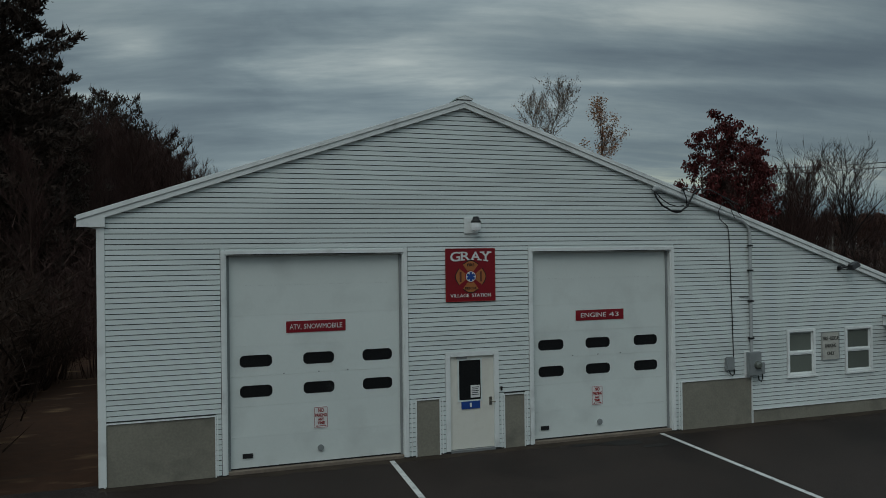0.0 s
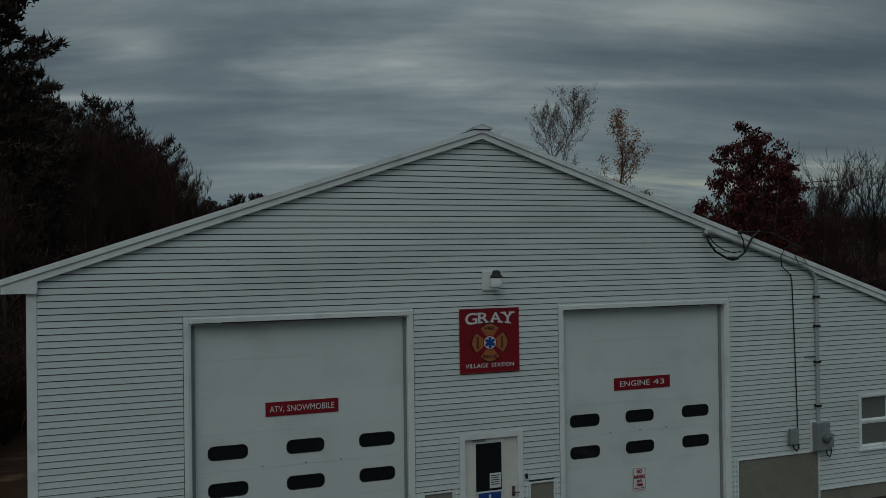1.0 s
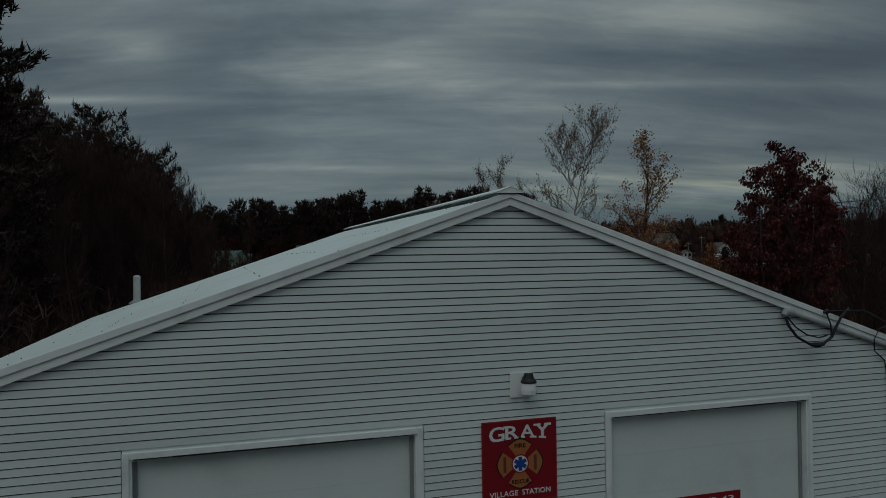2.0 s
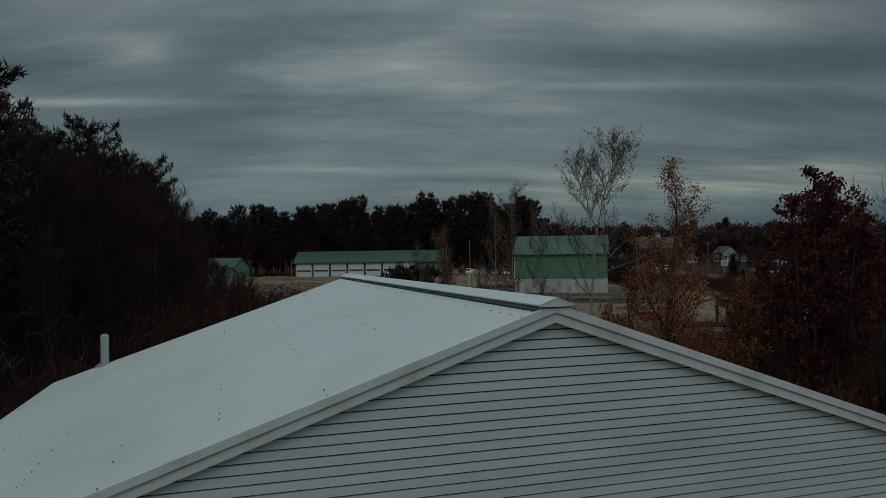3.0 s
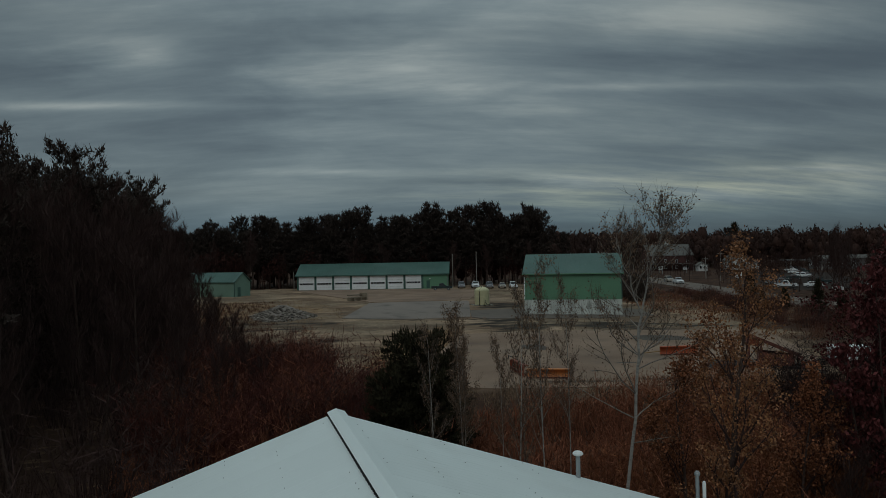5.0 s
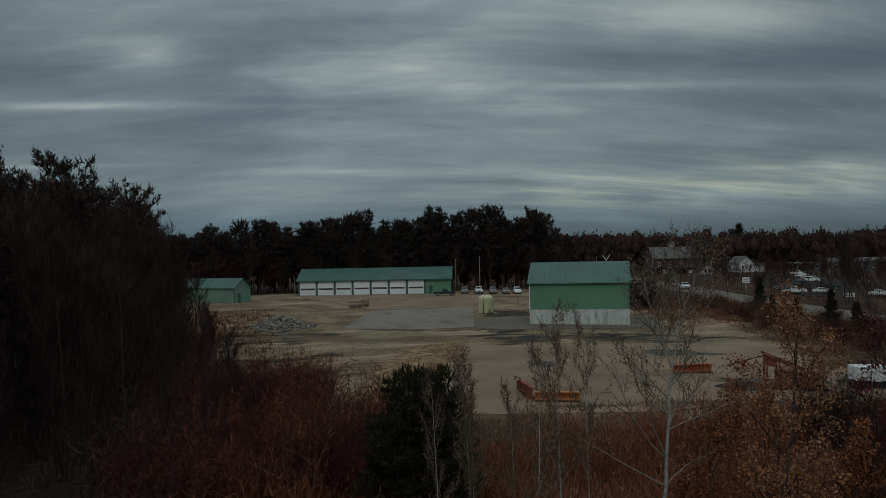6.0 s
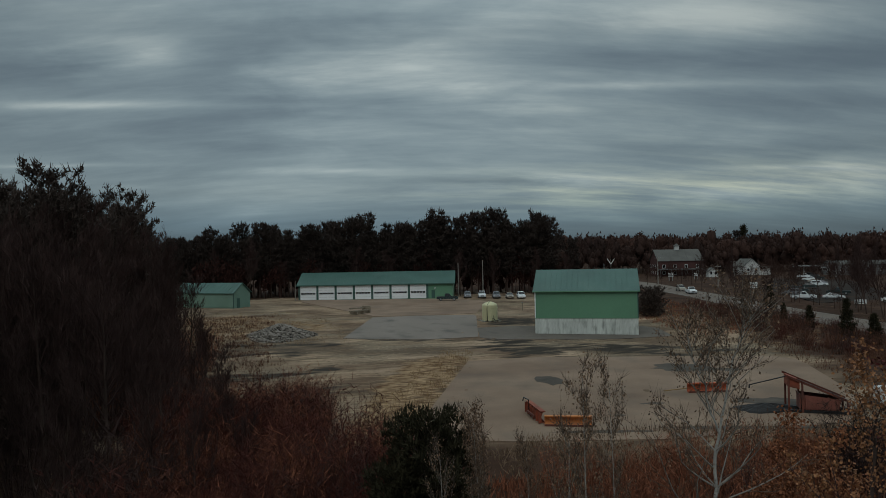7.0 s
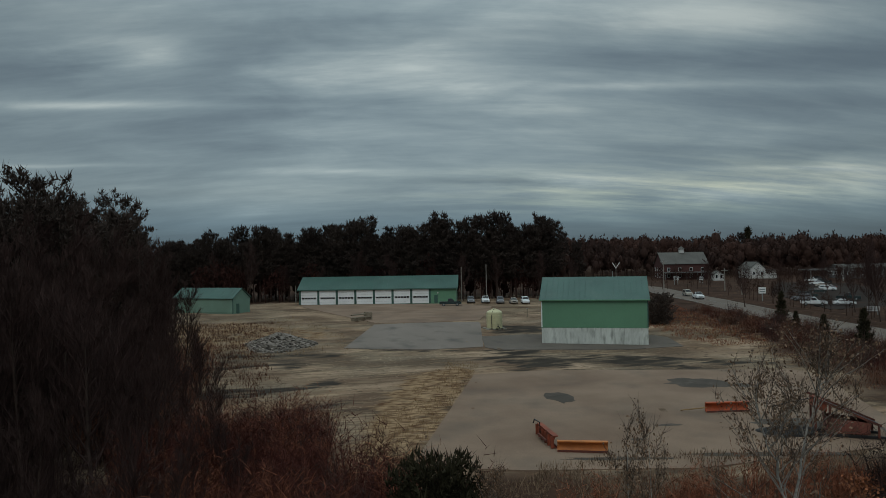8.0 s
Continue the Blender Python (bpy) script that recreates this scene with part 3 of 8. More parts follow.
STAINS.append([(38.6, 117.6), (46.5, 113.2), (51.5, 122), (44, 128)])
for streak_at in STAINS:
    dark = np.maximum(dark, 0.95 * inside(wx * 0.45 + GX * 0.55, wy * 0.45 + GY * 0.55, streak_at, 0.9) * (0.65 + 0.35 * smoothstep(-0.4, 0.3, wobble(GX, GY * 1.6, 5, 12))))
straw = np.maximum(straw, inside(GX + 0.6 * wobble(GX, GY, 5, 13), GY, [(5.5, 50), (9.4, 49.5), (25.2, 83), (24.5, 87), (18.5, 84), (11.5, 70)], 1.4))
GZ += (0.10 * wobble(GX, GY, 4, 6) + 0.06 * wobble(GX, GY, 2.6, 7)) * smoothstep(16, 24, GY) * (1 - 0.8 * gravel)
gme = bpy.data.meshes.new("ground")
nx, ny = len(XS), len(YS)
gi = np.arange(nx * ny).reshape(ny, nx)
gme.from_pydata(np.stack([GX, GY, GZ], -1).reshape(-1, 3).tolist(), [], np.stack([gi[:-1, :-1], gi[:-1, 1:], gi[1:, 1:], gi[1:, :-1]], -1).reshape(-1, 4).tolist())
attr = gme.color_attributes.new("cover", "FLOAT_COLOR", "POINT")
attr.data.foreach_set("color", np.stack([gravel, straw, dark, np.ones_like(dark)], -1).ravel().astype(np.float32))
gme.shade_smooth()


def ground_material():
    m = material("earth_gravel_and_dead_grass", (0.05, 0.027, 0.018), 0.95, vary=0.35, large=0.12, fine=3.0, grain=0.35, bump=0.6, spec=0.06)
    nd, lk = m.node_tree.nodes, m.node_tree.links
    bsdf = nd["Principled BSDF"]
    base = bsdf.inputs["Base Color"].links[0].from_socket
    at = nd.new("ShaderNodeAttribute")
    at.attribute_name = "cover"
    sp = nd.new("ShaderNodeSeparateColor")
    lk.new(at.outputs["Color"], sp.inputs[0])
    geo = nd.new("ShaderNodeNewGeometry")

    def blend(fac, a, b):
        n = nd.new("ShaderNodeMix")
        n.data_type = "RGBA"
        ins = [s for s in n.inputs if s.enabled]
        for sock, val in zip(ins, (fac, a, b)):
            if isinstance(val, tuple):
                sock.default_value = (*val, 1)
            else:
                lk.new(val, sock)
        return [o for o in n.outputs if o.enabled][0]

    def tex(scale, stretch, lo=0.3, hi=0.7):
        mp = nd.new("ShaderNodeMapping")
        mp.inputs["Scale"].default_value = stretch
        lk.new(geo.outputs["Position"], mp.inputs[0])
        n = nd.new("ShaderNodeTexNoise")
        n.inputs["Scale"].default_value, n.inputs["Detail"].default_value = scale, 8
        lk.new(mp.outputs[0], n.inputs["Vector"])
        r = nd.new("ShaderNodeMapRange")
        r.inputs["From Min"].default_value, r.inputs["From Max"].default_value = lo, hi
        lk.new(n.outputs["Fac"], r.inputs["Value"])
        return r.outputs["Result"]

    stone = blend(tex(0.13, (0.7, 1.0, 1), 0.40, 0.60), (0.24, 0.157, 0.103), (0.395, 0.28, 0.192))
    stone = blend(tex(0.17, (0.30, 1.5, 1), 0.53, 0.64), stone, (0.095, 0.068, 0.046))
    stone = blend(tex(0.06, (0.8, 1.0, 1), 0.46, 0.58), stone, (0.192, 0.147, 0.104))
    stone = blend(tex(1.6, (0.6, 1.2, 1), 0.56, 0.70), stone, (0.085, 0.062, 0.043))
    stone = blend(tex(3.4, (0.8, 1, 1), 0.58, 0.74), stone, (0.46, 0.35, 0.24))
    stone = blend(tex(0.55, (0.22, 1.8, 1), 0.50, 0.66), stone, (0.175, 0.122, 0.080))
    stone = blend(tex(0.95, (0.24, 1.5, 1), 0.55, 0.68), stone, (0.36, 0.26, 0.17))
    grass = blend(tex(1.5, (0.6, 1.3, 1), 0.36, 0.64), (0.10, 0.052, 0.027), (0.34, 0.225, 0.13))
    mud = blend(tex(0.4, (0.5, 1.6, 1)), (0.024, 0.020, 0.017), (0.060, 0.049, 0.038))

    def ragged(sock, noise_fac, width):
        """Breaks up a soft border with noise."""
        half = nd.new("ShaderNodeMath")
        half.operation = "MULTIPLY_ADD"
        half.inputs[1].default_value, half.inputs[2].default_value = 0.9, -0.45
        lk.new(noise_fac, half.inputs[0])
        both = nd.new("ShaderNodeMath")
        both.operation = "ADD"
        lk.new(sock, both.inputs[0])
        lk.new(half.outputs[0], both.inputs[1])
        r = nd.new("ShaderNodeMapRange")
        r.inputs["From Min"].default_value, r.inputs["From Max"].default_value = 0.5 - width, 0.5 + width
        lk.new(both.outputs[0], r.inputs["Value"])
        return r.outputs["Result"]

    out = blend(sp.outputs[0], base, stone)
    out = blend(ragged(sp.outputs[1], tex(0.9, (0.6, 1.4, 1)), 0.3), out, grass)
    out = blend(ragged(sp.outputs[2], tex(0.7, (0.35, 1.6, 1)), 0.28), out, mud)
    lk.new(out, bsdf.inputs["Base Color"])
    return m


gme.materials.append(ground_material())
tagged(new("ground", gme), "uneven ground of gravel, dead grass and leaf litter", "ground", kind="structure")


def sheet(name, outline, mat, label, category, lift=0.0, step=4.0):
    """A paved sheet over a convex outline, which follows the ground, with a thin edge."""
    s = Shape()
    ys = [p[1] for p in outline]
    y = min(ys)
    rows = []
    while y < max(ys) + step:
        yy = min(y, max(ys))
        cut = []
        for (x0, y0), (x1, y1) in zip(outline, outline[1:] + outline[:1]):
            if min(y0, y1) <= yy <= max(y0, y1) and y0 != y1:
                cut.append(x0 + (x1 - x0) * (yy - y0) / (y1 - y0))
        if cut and max(cut) - min(cut) > 0.01:
            rows.append((yy, min(cut), max(cut)))
        y += step
    for yy, xa, xb in rows:
        z = ground_z(0, yy) + lift
        s.v += [(xa, yy, z - 0.3), (xb, yy, z - 0.3), (xb, yy, z), (xa, yy, z)]
    m = 4 * (len(rows) - 1)
    s.f = [(i + k, i + (k + 1) % 4, i + 4 + (k + 1) % 4, i + 4 + k) for i in range(0, m, 4) for k in range(4)] + [(3, 2, 1, 0), (m, m + 1, m + 2, m + 3)]
    me = bpy.data.meshes.new(name)
    me.from_pydata(s.v, [], s.f)
    me.materials.append(M[mat])
    return tagged(new(name, me), label, category, kind="structure")


sheet("pavement_forecourt", [(-11, -70), (60, -70), (60, 0.2), (-11, 0.2)], "asphalt", "dark damp asphalt forecourt before the fire station", "pavement", 0.0, 80)
sheet("pavement_yard_pad", [(9.5, 49.5), (38, 41.5), (48.5, 49.5), (59, 68), (58.4, 71.5), (25.4, 83)], "old_asphalt", "grey worn asphalt pad in the works yard", "pavement", 0.03, 3)
sheet("pavement_bay_apron", [(13.4, 106.5), (31.6, 98.3), (43.4, 134.2), (24.2, 139.4)], "apron", "grey asphalt apron before the long garage", "pavement", 0.03, 3)
sheet("pavement_garage_front", [(24.4, 139.6), (43.2, 134.5), (58, 168), (52.6, 180.6), (14.6, 193.2), (14.2, 186)], "old_asphalt", "worn grey asphalt before the bay doors", "pavement", 0.022, 3)
sheet("pavement_hall_apron", [(31.9, 98.4), (57.5, 88.6), (63, 103), (37.2, 115.6)], "hall_apron", "dark asphalt round the green storage hall", "pavement", 0.02, 3)

# road
ROAD = [(150, 300), (131, 215), (119, 180), (113.5, 160), (104, 132), (99, 115), (96, 103), (92, 88), (86, 62), (80, 20), (78, -60)]
rs = Shape()
for (xa, ya), (xb, yb) in zip(ROAD, ROAD[1:]):
    wa, wb = 5.2, 5.2
    za, zb = ground_z(0, ya) + 0.06, ground_z(0, yb) + 0.06
    rs.hexa([(xb - wb, yb, zb - 0.4), (xb + wb, yb, zb - 0.4), (xa + wa, ya, za - 0.4), (xa - wa, ya, za - 0.4), (xb - wb, yb, zb), (xb + wb, yb, zb), (xa + wa, ya, za), (xa - wa, ya, za)])
me = bpy.data.meshes.new("road")
me.from_pydata(rs.v, [], rs.f)
me.materials.append(M["road"])
tagged(new("road", me), "grey two-lane asphalt road past the works yard", "road", kind="structure")
for off, mat_name in ((-0.12, "faded_line"), (-4.6, "faded_line"), (4.6, "faded_line")):
    ls = Shape()
    for (xa, ya), (xb, yb) in zip(ROAD[1:], ROAD[2:-1]):
        za, zb = ground_z(0, ya) + 0.068, ground_z(0, yb) + 0.068
        ls.hexa([(xb + off, yb, zb - 0.02), (xb + off + 0.2, yb, zb - 0.02), (xa + off + 0.2, ya, za - 0.02), (xa + off, ya, za - 0.02), (xb + off, yb, zb), (xb + off + 0.2, yb, zb), (xa + off + 0.2, ya, za), (xa + off, ya, za)])
    me = bpy.data.meshes.new("road_marking")
    me.from_pydata(ls.v, [], ls.f)
    me.materials.append(M[mat_name])
    tagged(new("road_marking", me), "thin painted line along the road", "road marking", kind="structure")
for x, y1 in ((-1.72, -9.0), (4.84, -9.0)):
    bay = Shape()
    y = -0.12
    bay.box(x - 0.055, x + 0.055, y1, y, -0.01, 0.004)
    tagged(part("parking_line", bay, "line"), "worn white parking bay line on dark asphalt", "road marking", "parking bay lines", "structure")
lot = sheet("pavement_roadside_lot", [(119, 127), (140, 122), (206, 205), (192, 226), (146, 176)], "lot", "grey car park beyond the road", "pavement", 0.04, 6)

# damp stains on the yard pad, and thin dark strips along its near edge
for cx, cy, rx, ry, turn in ((44.2, 68.4, 3.4, 2.6, -24), (47.5, 65.6, 1.7, 1.0, -20), (23.5, 47.8, 4.0, 0.4, -17), (33.0, 45.6, 5.5, 0.5, -17), (31.6, 54.4, 1.1, 0.35, -10), (27.0, 51.6, 0.5, 0.3, 0), (41.5, 51.5, 3.6, 1.6, -24)):
    st = Shape()
    rng = random.Random(int(cx * 10))
    ca, sa = math.cos(radians(turn)), math.sin(radians(turn))
    ring = [(k / 20 * 2 * math.pi, rng.uniform(0.7, 1.15)) for k in range(20)]
    pts = [(cx + q * (rx * math.cos(a) * ca - ry * math.sin(a) * sa), cy + q * (rx * math.cos(a) * sa + ry * math.sin(a) * ca)) for a, q in ring]
    st.add([(x, y, ground_z(0, y) + 0.036) for x, y in pts] + [(x, y, ground_z(0, y)) for x, y in pts], [tuple(range(20))] + [(i, i + 20, (i + 1) % 20 + 20, (i + 1) % 20) for i in range(20)])
    tagged(part("damp_stain", st, "damp"), "dark mark on the grey yard pad", "pavement patch", "stains on the pad", "structure")

# dark repair patch on the yard pad
rp = Shape()
rng = random.Random(5)
ring = [(27.9 + (1.35 + rng.uniform(-0.45, 0.35)) * math.cos(a), 66.3 + (2.5 + rng.uniform(-0.8, 0.6)) * math.sin(a)) for a in [2 * math.pi * k / 14 for k in range(14)]]
rp.add([(x, y, ground_z(0, y) + 0.045) for x, y in ring] + [(x, y, ground_z(0, y)) for x, y in ring], [tuple(range(14))] + [(i, i + 14, (i + 1) % 14 + 14, (i + 1) % 14) for i in range(14)])
tagged(part("repair_patch", rp, "damp"), "dark asphalt repair patch in the grey yard pad", "pavement patch", kind="structure")

# ---- fire station ----
SLOPE, SLOPE_R, RIDGE, Y_BACK = 0.3355, 0.3445, 7.70, 13.4
X_L, X_R, EAVE_L, EAVE_R = -7.31, 14.3, -7.66, 14.62


def roof_z(x):
    return RIDGE - (SLOPE_R * x if x > 0 else -SLOPE * x)


station = thing("fire_station", "gabled fire station with white vinyl siding and white steel roof", "fire station")

HOLES = [(-5.03, -1.395, 0.04, 4.375), (1.585, 5.235, 0.04, 4.36), (-0.40, 0.67, 0.05, 2.11), (8.70, 9.50, 1.14, 2.23), (10.58, 11.40, 1.14, 2.23)]
front = Shape()
cuts = sorted({X_L, X_R, 0.0, *[v for h in HOLES for v in h[:2]]})
for xa, xb in zip(cuts, cuts[1:]):
    spans, z = [], -0.3
    for h in sorted([h for h in HOLES if h[0] <= xa + 1e-6 and h[1] >= xb - 1e-6], key=lambda h: h[2]):
        spans.append((z, h[2]))
        z = h[3]
    for za, zb in spans:
        front.box(xa, xb, 0.0, 0.2, za, zb)
    ta, tb = roof_z(xa) - 0.12, roof_z(xb) - 0.12
    front.hexa([(xa, 0, z), (xb, 0, z), (xb, 0.2, z), (xa, 0.2, z), (xa, 0, ta), (xb, 0, tb), (xb, 0.2, tb), (xa, 0.2, ta)])
front_wall = part("front_wall", front.weld(), "shade_backing", station)
rear = Shape()
for xa, xb in ((X_L, 0), (0, X_R)):
    ta, tb = roof_z(xa) - 0.12, roof_z(xb) - 0.12
    rear.hexa([(xa, Y_BACK - 0.2, -0.3), (xb, Y_BACK - 0.2, -0.3), (xb, Y_BACK, -0.3), (xa, Y_BACK, -0.3), (xa, Y_BACK - 0.2, ta), (xb, Y_BACK - 0.2, tb), (xb, Y_BACK, tb), (xa, Y_BACK, ta)])
part("rear_wall", rear, "siding", station)
for xa, xb in ((X_L, X_L + 0.2), (X_R - 0.2, X_R)):
    part("side_wall", Shape().box(xa, xb, 0.2, Y_BACK - 0.2, -0.3, roof_z(xa if xa < 0 else xb) - 0.12), "siding", station)
part("floor_slab", Shape().box(X_L + 0.2, X_R - 0.2, 0.2, Y_BACK - 0.2, -0.2, 0.03), "concrete", station)

# concrete base panels, set back behind the siding
BASES = [(-7.22, -5.25, 0.0, 1.19), (-1.14, -0.63, 0.0, 1.20), (0.89, 1.36, 0.0, 1.18), (5.50, 7.53, 0.0, 1.15), (7.57, X_R, 0.0, 0.32)]
for xa, xb, za, zb in BASES:
    part("base_panel", Shape().box(xa, xb, -0.008, 0.02, za - 0.2, zb), "concrete", station, "beige weathered concrete panel")
    edge = Shape().box(xa - 0.025, xa, -0.034, 0.0, za - 0.02, zb + 0.025).box(xb, xb + 0.025, -0.034, 0.0, za - 0.02, zb + 0.025).box(xa, xb, -0.034, 0.0, zb, zb + 0.025)
    part("edge_channel", edge, "trim", station)

# oil spot and dirt on the forecourt before the doors
for cx, cy, rx, ry in ((3.55, -0.55, 0.55, 0.22), (4.1, -0.95, 0.35, 0.12), (2.7, -0.4, 0.4, 0.1)):
    rng = random.Random(int(cx * 100))
    ring = [(cx + rx * rng.uniform(0.7, 1.2) * math.cos(a), cy + ry * rng.uniform(0.7, 1.2) * math.sin(a)) for a in [2 * math.pi * k / 18 for k in range(18)]]
    st = Shape().add([(x, y, 0.0035) for x, y in ring] + [(x, y, -0.02) for x, y in ring], [tuple(range(18))] + [(i, i + 18, (i + 1) % 18 + 18, (i + 1) % 18) for i in range(18)])
    tagged(part("oil_stain", st, "oil"), "dark oil stain on the asphalt before a garage door", "pavement patch", "oil stains", "structure")

# grit washed against the foot of the wall
gr = random.Random(29)
edge_y = [-0.16 - 0.10 * math.sin(0.7 * k) ** 2 - gr.uniform(0, 0.12) for k in range(80)]
grit = Shape()
xs = [X_L + (X_R - X_L) * k / 79 for k in range(80)]
grit.add([(x, -0.04, 0.003) for x in xs] + [(x, y, 0.003) for x, y in zip(xs, edge_y)] + [(x, y - 0.01, -0.02) for x, y in zip(xs, edge_y)], [(k, 80 + k, 81 + k, k + 1) for k in range(79)] + [(80 + k, 160 + k, 161 + k, 81 + k) for k in range(79)])
tagged(part("grit_strip", grit, "grit"), "sandy grit along the foot of the station wall", "pavement patch", kind="structure")

# trim round the openings
for xa, xb, top in ((-5.03, -1.395, 4.375), (1.585, 5.235, 4.36)):
    s = Shape().box(xa - 0.085, xa, -0.045, 0.0, 0.02, top + 0.085).box(xb, xb + 0.085, -0.045, 0.0, 0.02, top + 0.085).box(xa, xb, -0.045, 0.0, top, top + 0.085)
    part("garage_trim", s, "trim", station, bevel=0.006)
    s = Shape().box(xa, xa + 0.025, -0.02, 0.11, 0.02, top).box(xb - 0.025, xb, -0.02, 0.11, 0.02, top).box(xa + 0.025, xb - 0.025, -0.02, 0.11, top - 0.025, top)
    part("garage_jamb", s, "trim", station)
    part("garage_stop", Shape().box(xa + 0.025, xa + 0.075, 0.085, 0.118, 0.02, top - 0.025), "grey_box", station, "grey weather seal")
    part("garage_stop", Shape().box(xb - 0.075, xb - 0.025, 0.085, 0.118, 0.02, top - 0.025), "grey_box", station, "grey weather seal")
    part("head_channel", Shape().box(xa - 0.085, xb + 0.085, -0.014, 0.0, top + 0.085, top + 0.15), "siding", station)
    part("head_flashing", Shape().box(xa + (2.1 if xa > 0 else 0.5), xb - 0.62, -0.052, -0.03, top - 0.012, top + 0.008), "rubber", station, "dark worn seal under the lintel")
    part("head_seal", Shape().box(xa + 0.05, xb - 0.05, -0.048, -0.03, top - 0.008, top + 0.004), "rubber", station, "dark worn seal under the lintel")
part("corner_board", Shape().box(X_L - 0.03, X_L + 0.11, -0.04, 0.0, 0.02, 4.99).box(X_L - 0.03, X_L, 0.0, 0.12, 0.02, 4.99), "trim", station, bevel=0.004)
for x, z1 in ((-5.2, 1.2), (-1.245, 1.2), (-0.555, 1.2), (0.82, 1.18), (1.43, 1.18), (5.42, 1.16)):
    part("corner_strip", Shape().box(x - 0.012, x + 0.012, -0.03, 0.0, 0.02, z1), "trim", station)


# siding, course by course
def siding_board(xa, xb, za, zb, xa2, xb2):
    s = Shape()
    s.hexa([(xa, -0.027, za), (xb, -0.027, za), (xb, 0.0, za), (xa, 0.0, za), (xa2, -0.021, zb), (xb2, -0.021, zb), (xb2, 0.0, zb), (xa2, 0.0, zb)])
    me = bpy.data.meshes.new("siding_board")
    me.from_pydata(s.v, [], s.f)
    me.materials.append(M["siding"])
    ob = new("siding_board", me)
    ob.parent = front_wall


COURSE = 0.1016
BLOCK = [(-5.125, -1.30, -1, 4.47), (1.49, 5.33, -1, 4.455), (-0.49, 0.76, -1, 2.21), (8.64, 9.56, 1.08, 2.29), (10.52, 11.46, 1.08, 2.29)] + [(a - 0.025, b + 0.025, -1, d + 0.02) for a, b, c, d in BASES]
z = 0.03
while z < 7.52:
    # open gap bares the near-black wall, to draw the lap's shadow line
    zb = z + COURSE - 0.0165
    lim, lim_r = (RIDGE - 0.165 - z) / SLOPE, (RIDGE - 0.165 - z) / SLOPE_R
    lim2, lim2_r = max(0.02, (RIDGE - 0.165 - zb) / SLOPE), max(0.02, (RIDGE - 0.165 - zb) / SLOPE_R)
    free = [(X_L + 0.11, X_R)]
    for a, b, c, d in BLOCK:
        if c < z + 0.05 < d:
            free = [piece for lo, hi in free for piece in ((lo, min(hi, a)), (max(lo, b), hi)) if piece[1] - piece[0] > 0.015]
    for lo, hi in free:
        a, b = max(lo, -lim), min(hi, lim_r)
        if b - a > 0.02:
            a2, b2 = max(lo, -lim2), min(hi, lim2_r)
            while b - a > 5.5:
                cut = a + 3.66 + 0.4 * ((round(z * 100) * 7) % 5)
                siding_board(a, cut - 0.0006, z, zb, a2, cut - 0.0006)
                a = a2 = cut
            siding_board(a, b, z, zb, a2, b2)
    z += COURSE

# rake boards, soffit and eaves
for side, xe in ((-1, EAVE_L), (1, EAVE_R)):
    def strip(y0, y1, drop0, drop1, x_end=xe):
        t0, t1 = RIDGE - drop0, RIDGE - drop1
        e0, e1 = roof_z(x_end) - drop0, roof_z(x_end) - drop1
        return Shape().hexa([(0, y0, t1), (x_end, y0, e1), (x_end, y1, e1), (0, y1, t1), (0, y0, t0), (x_end, y0, e0), (x_end, y1, e0), (0, y1, t0)])
    part("rake_trim", strip(-0.122, -0.085, -0.018, 0.075), "trim", station, bevel=0.004)
    part("rake_board", strip(-0.098, -0.03, 0.075, 0.182), "trim", station)
# boxed eave return at the low corner of the gable
zr = roof_z(EAVE_L)
part("eave_return", Shape().plate([(EAVE_L, zr - 0.08), (EAVE_L, zr - 0.20), (X_L + 0.13, zr - 0.20), (X_L + 0.13, roof_z(X_L + 0.13) - 0.183), (EAVE_L + 0.02, zr - 0.11)], -0.097, -0.03), "trim", station)
for xe, sgn in ((EAVE_L, 1), (EAVE_R, -1)):
    zr = roof_z(xe)
    part("eave_fascia", Shape().box(min(xe, xe + sgn * 0.03), max(xe, xe + sgn * 0.03), -0.085, 13.65, zr - 0.17, zr - 0.02), "trim", station)
    xw = X_L if sgn > 0 else X_R
    part("eave_soffit", Shape().box(min(xe + sgn * 0.03, xw), max(xe + sgn * 0.03, xw), -0.02, 13.4, zr - 0.165, zr - 0.15), "trim", station)

# roof: ribbed steel sheets side by side on each slope
ROOF_Y0, SHEET_W, SHEETS = -0.11, 0.917, 15


def roof_sheet(xe):
    """One ribbed sheet, from the ridge to the eave, that runs from y = 0 to its cover width."""
    prof = []
    for k in range(4):
        y = SHEET_W * k / 4
        prof += [(y + 0.0, 0.0), (y + 0.02, 0.0025), (y + 0.04, 0.0025), (y + 0.06, 0.0)]
    prof.append((SHEET_W - 0.003, 0.0))
    s = Shape()
    n = len(prof)
    ends = [(0.02 * (1 if xe > 0 else -1), roof_z(0.02)), (xe * 1.004, roof_z(xe * 1.004))]
    verts = [(x, y, zz + h) for x, zz in ends for y, h in prof] + [(x, y, zz - 0.02) for x, zz in ends for y in (0, SHEET_W - 0.003)]
    b = 2 * n
    faces = [(i, i + 1, n + i + 1, n + i) for i in range(n - 1)]
    faces += [tuple(range(n)) + (b + 1, b), tuple(range(2 * n - 1, n - 1, -1)) + (b + 2, b + 3), (0, n, b + 2, b), (n - 1, b + 1, b + 3, 2 * n - 1), (b, b + 2, b + 3, b + 1)]
    return s.add(verts, faces).mesh("roof_sheet", M["roof_white"])


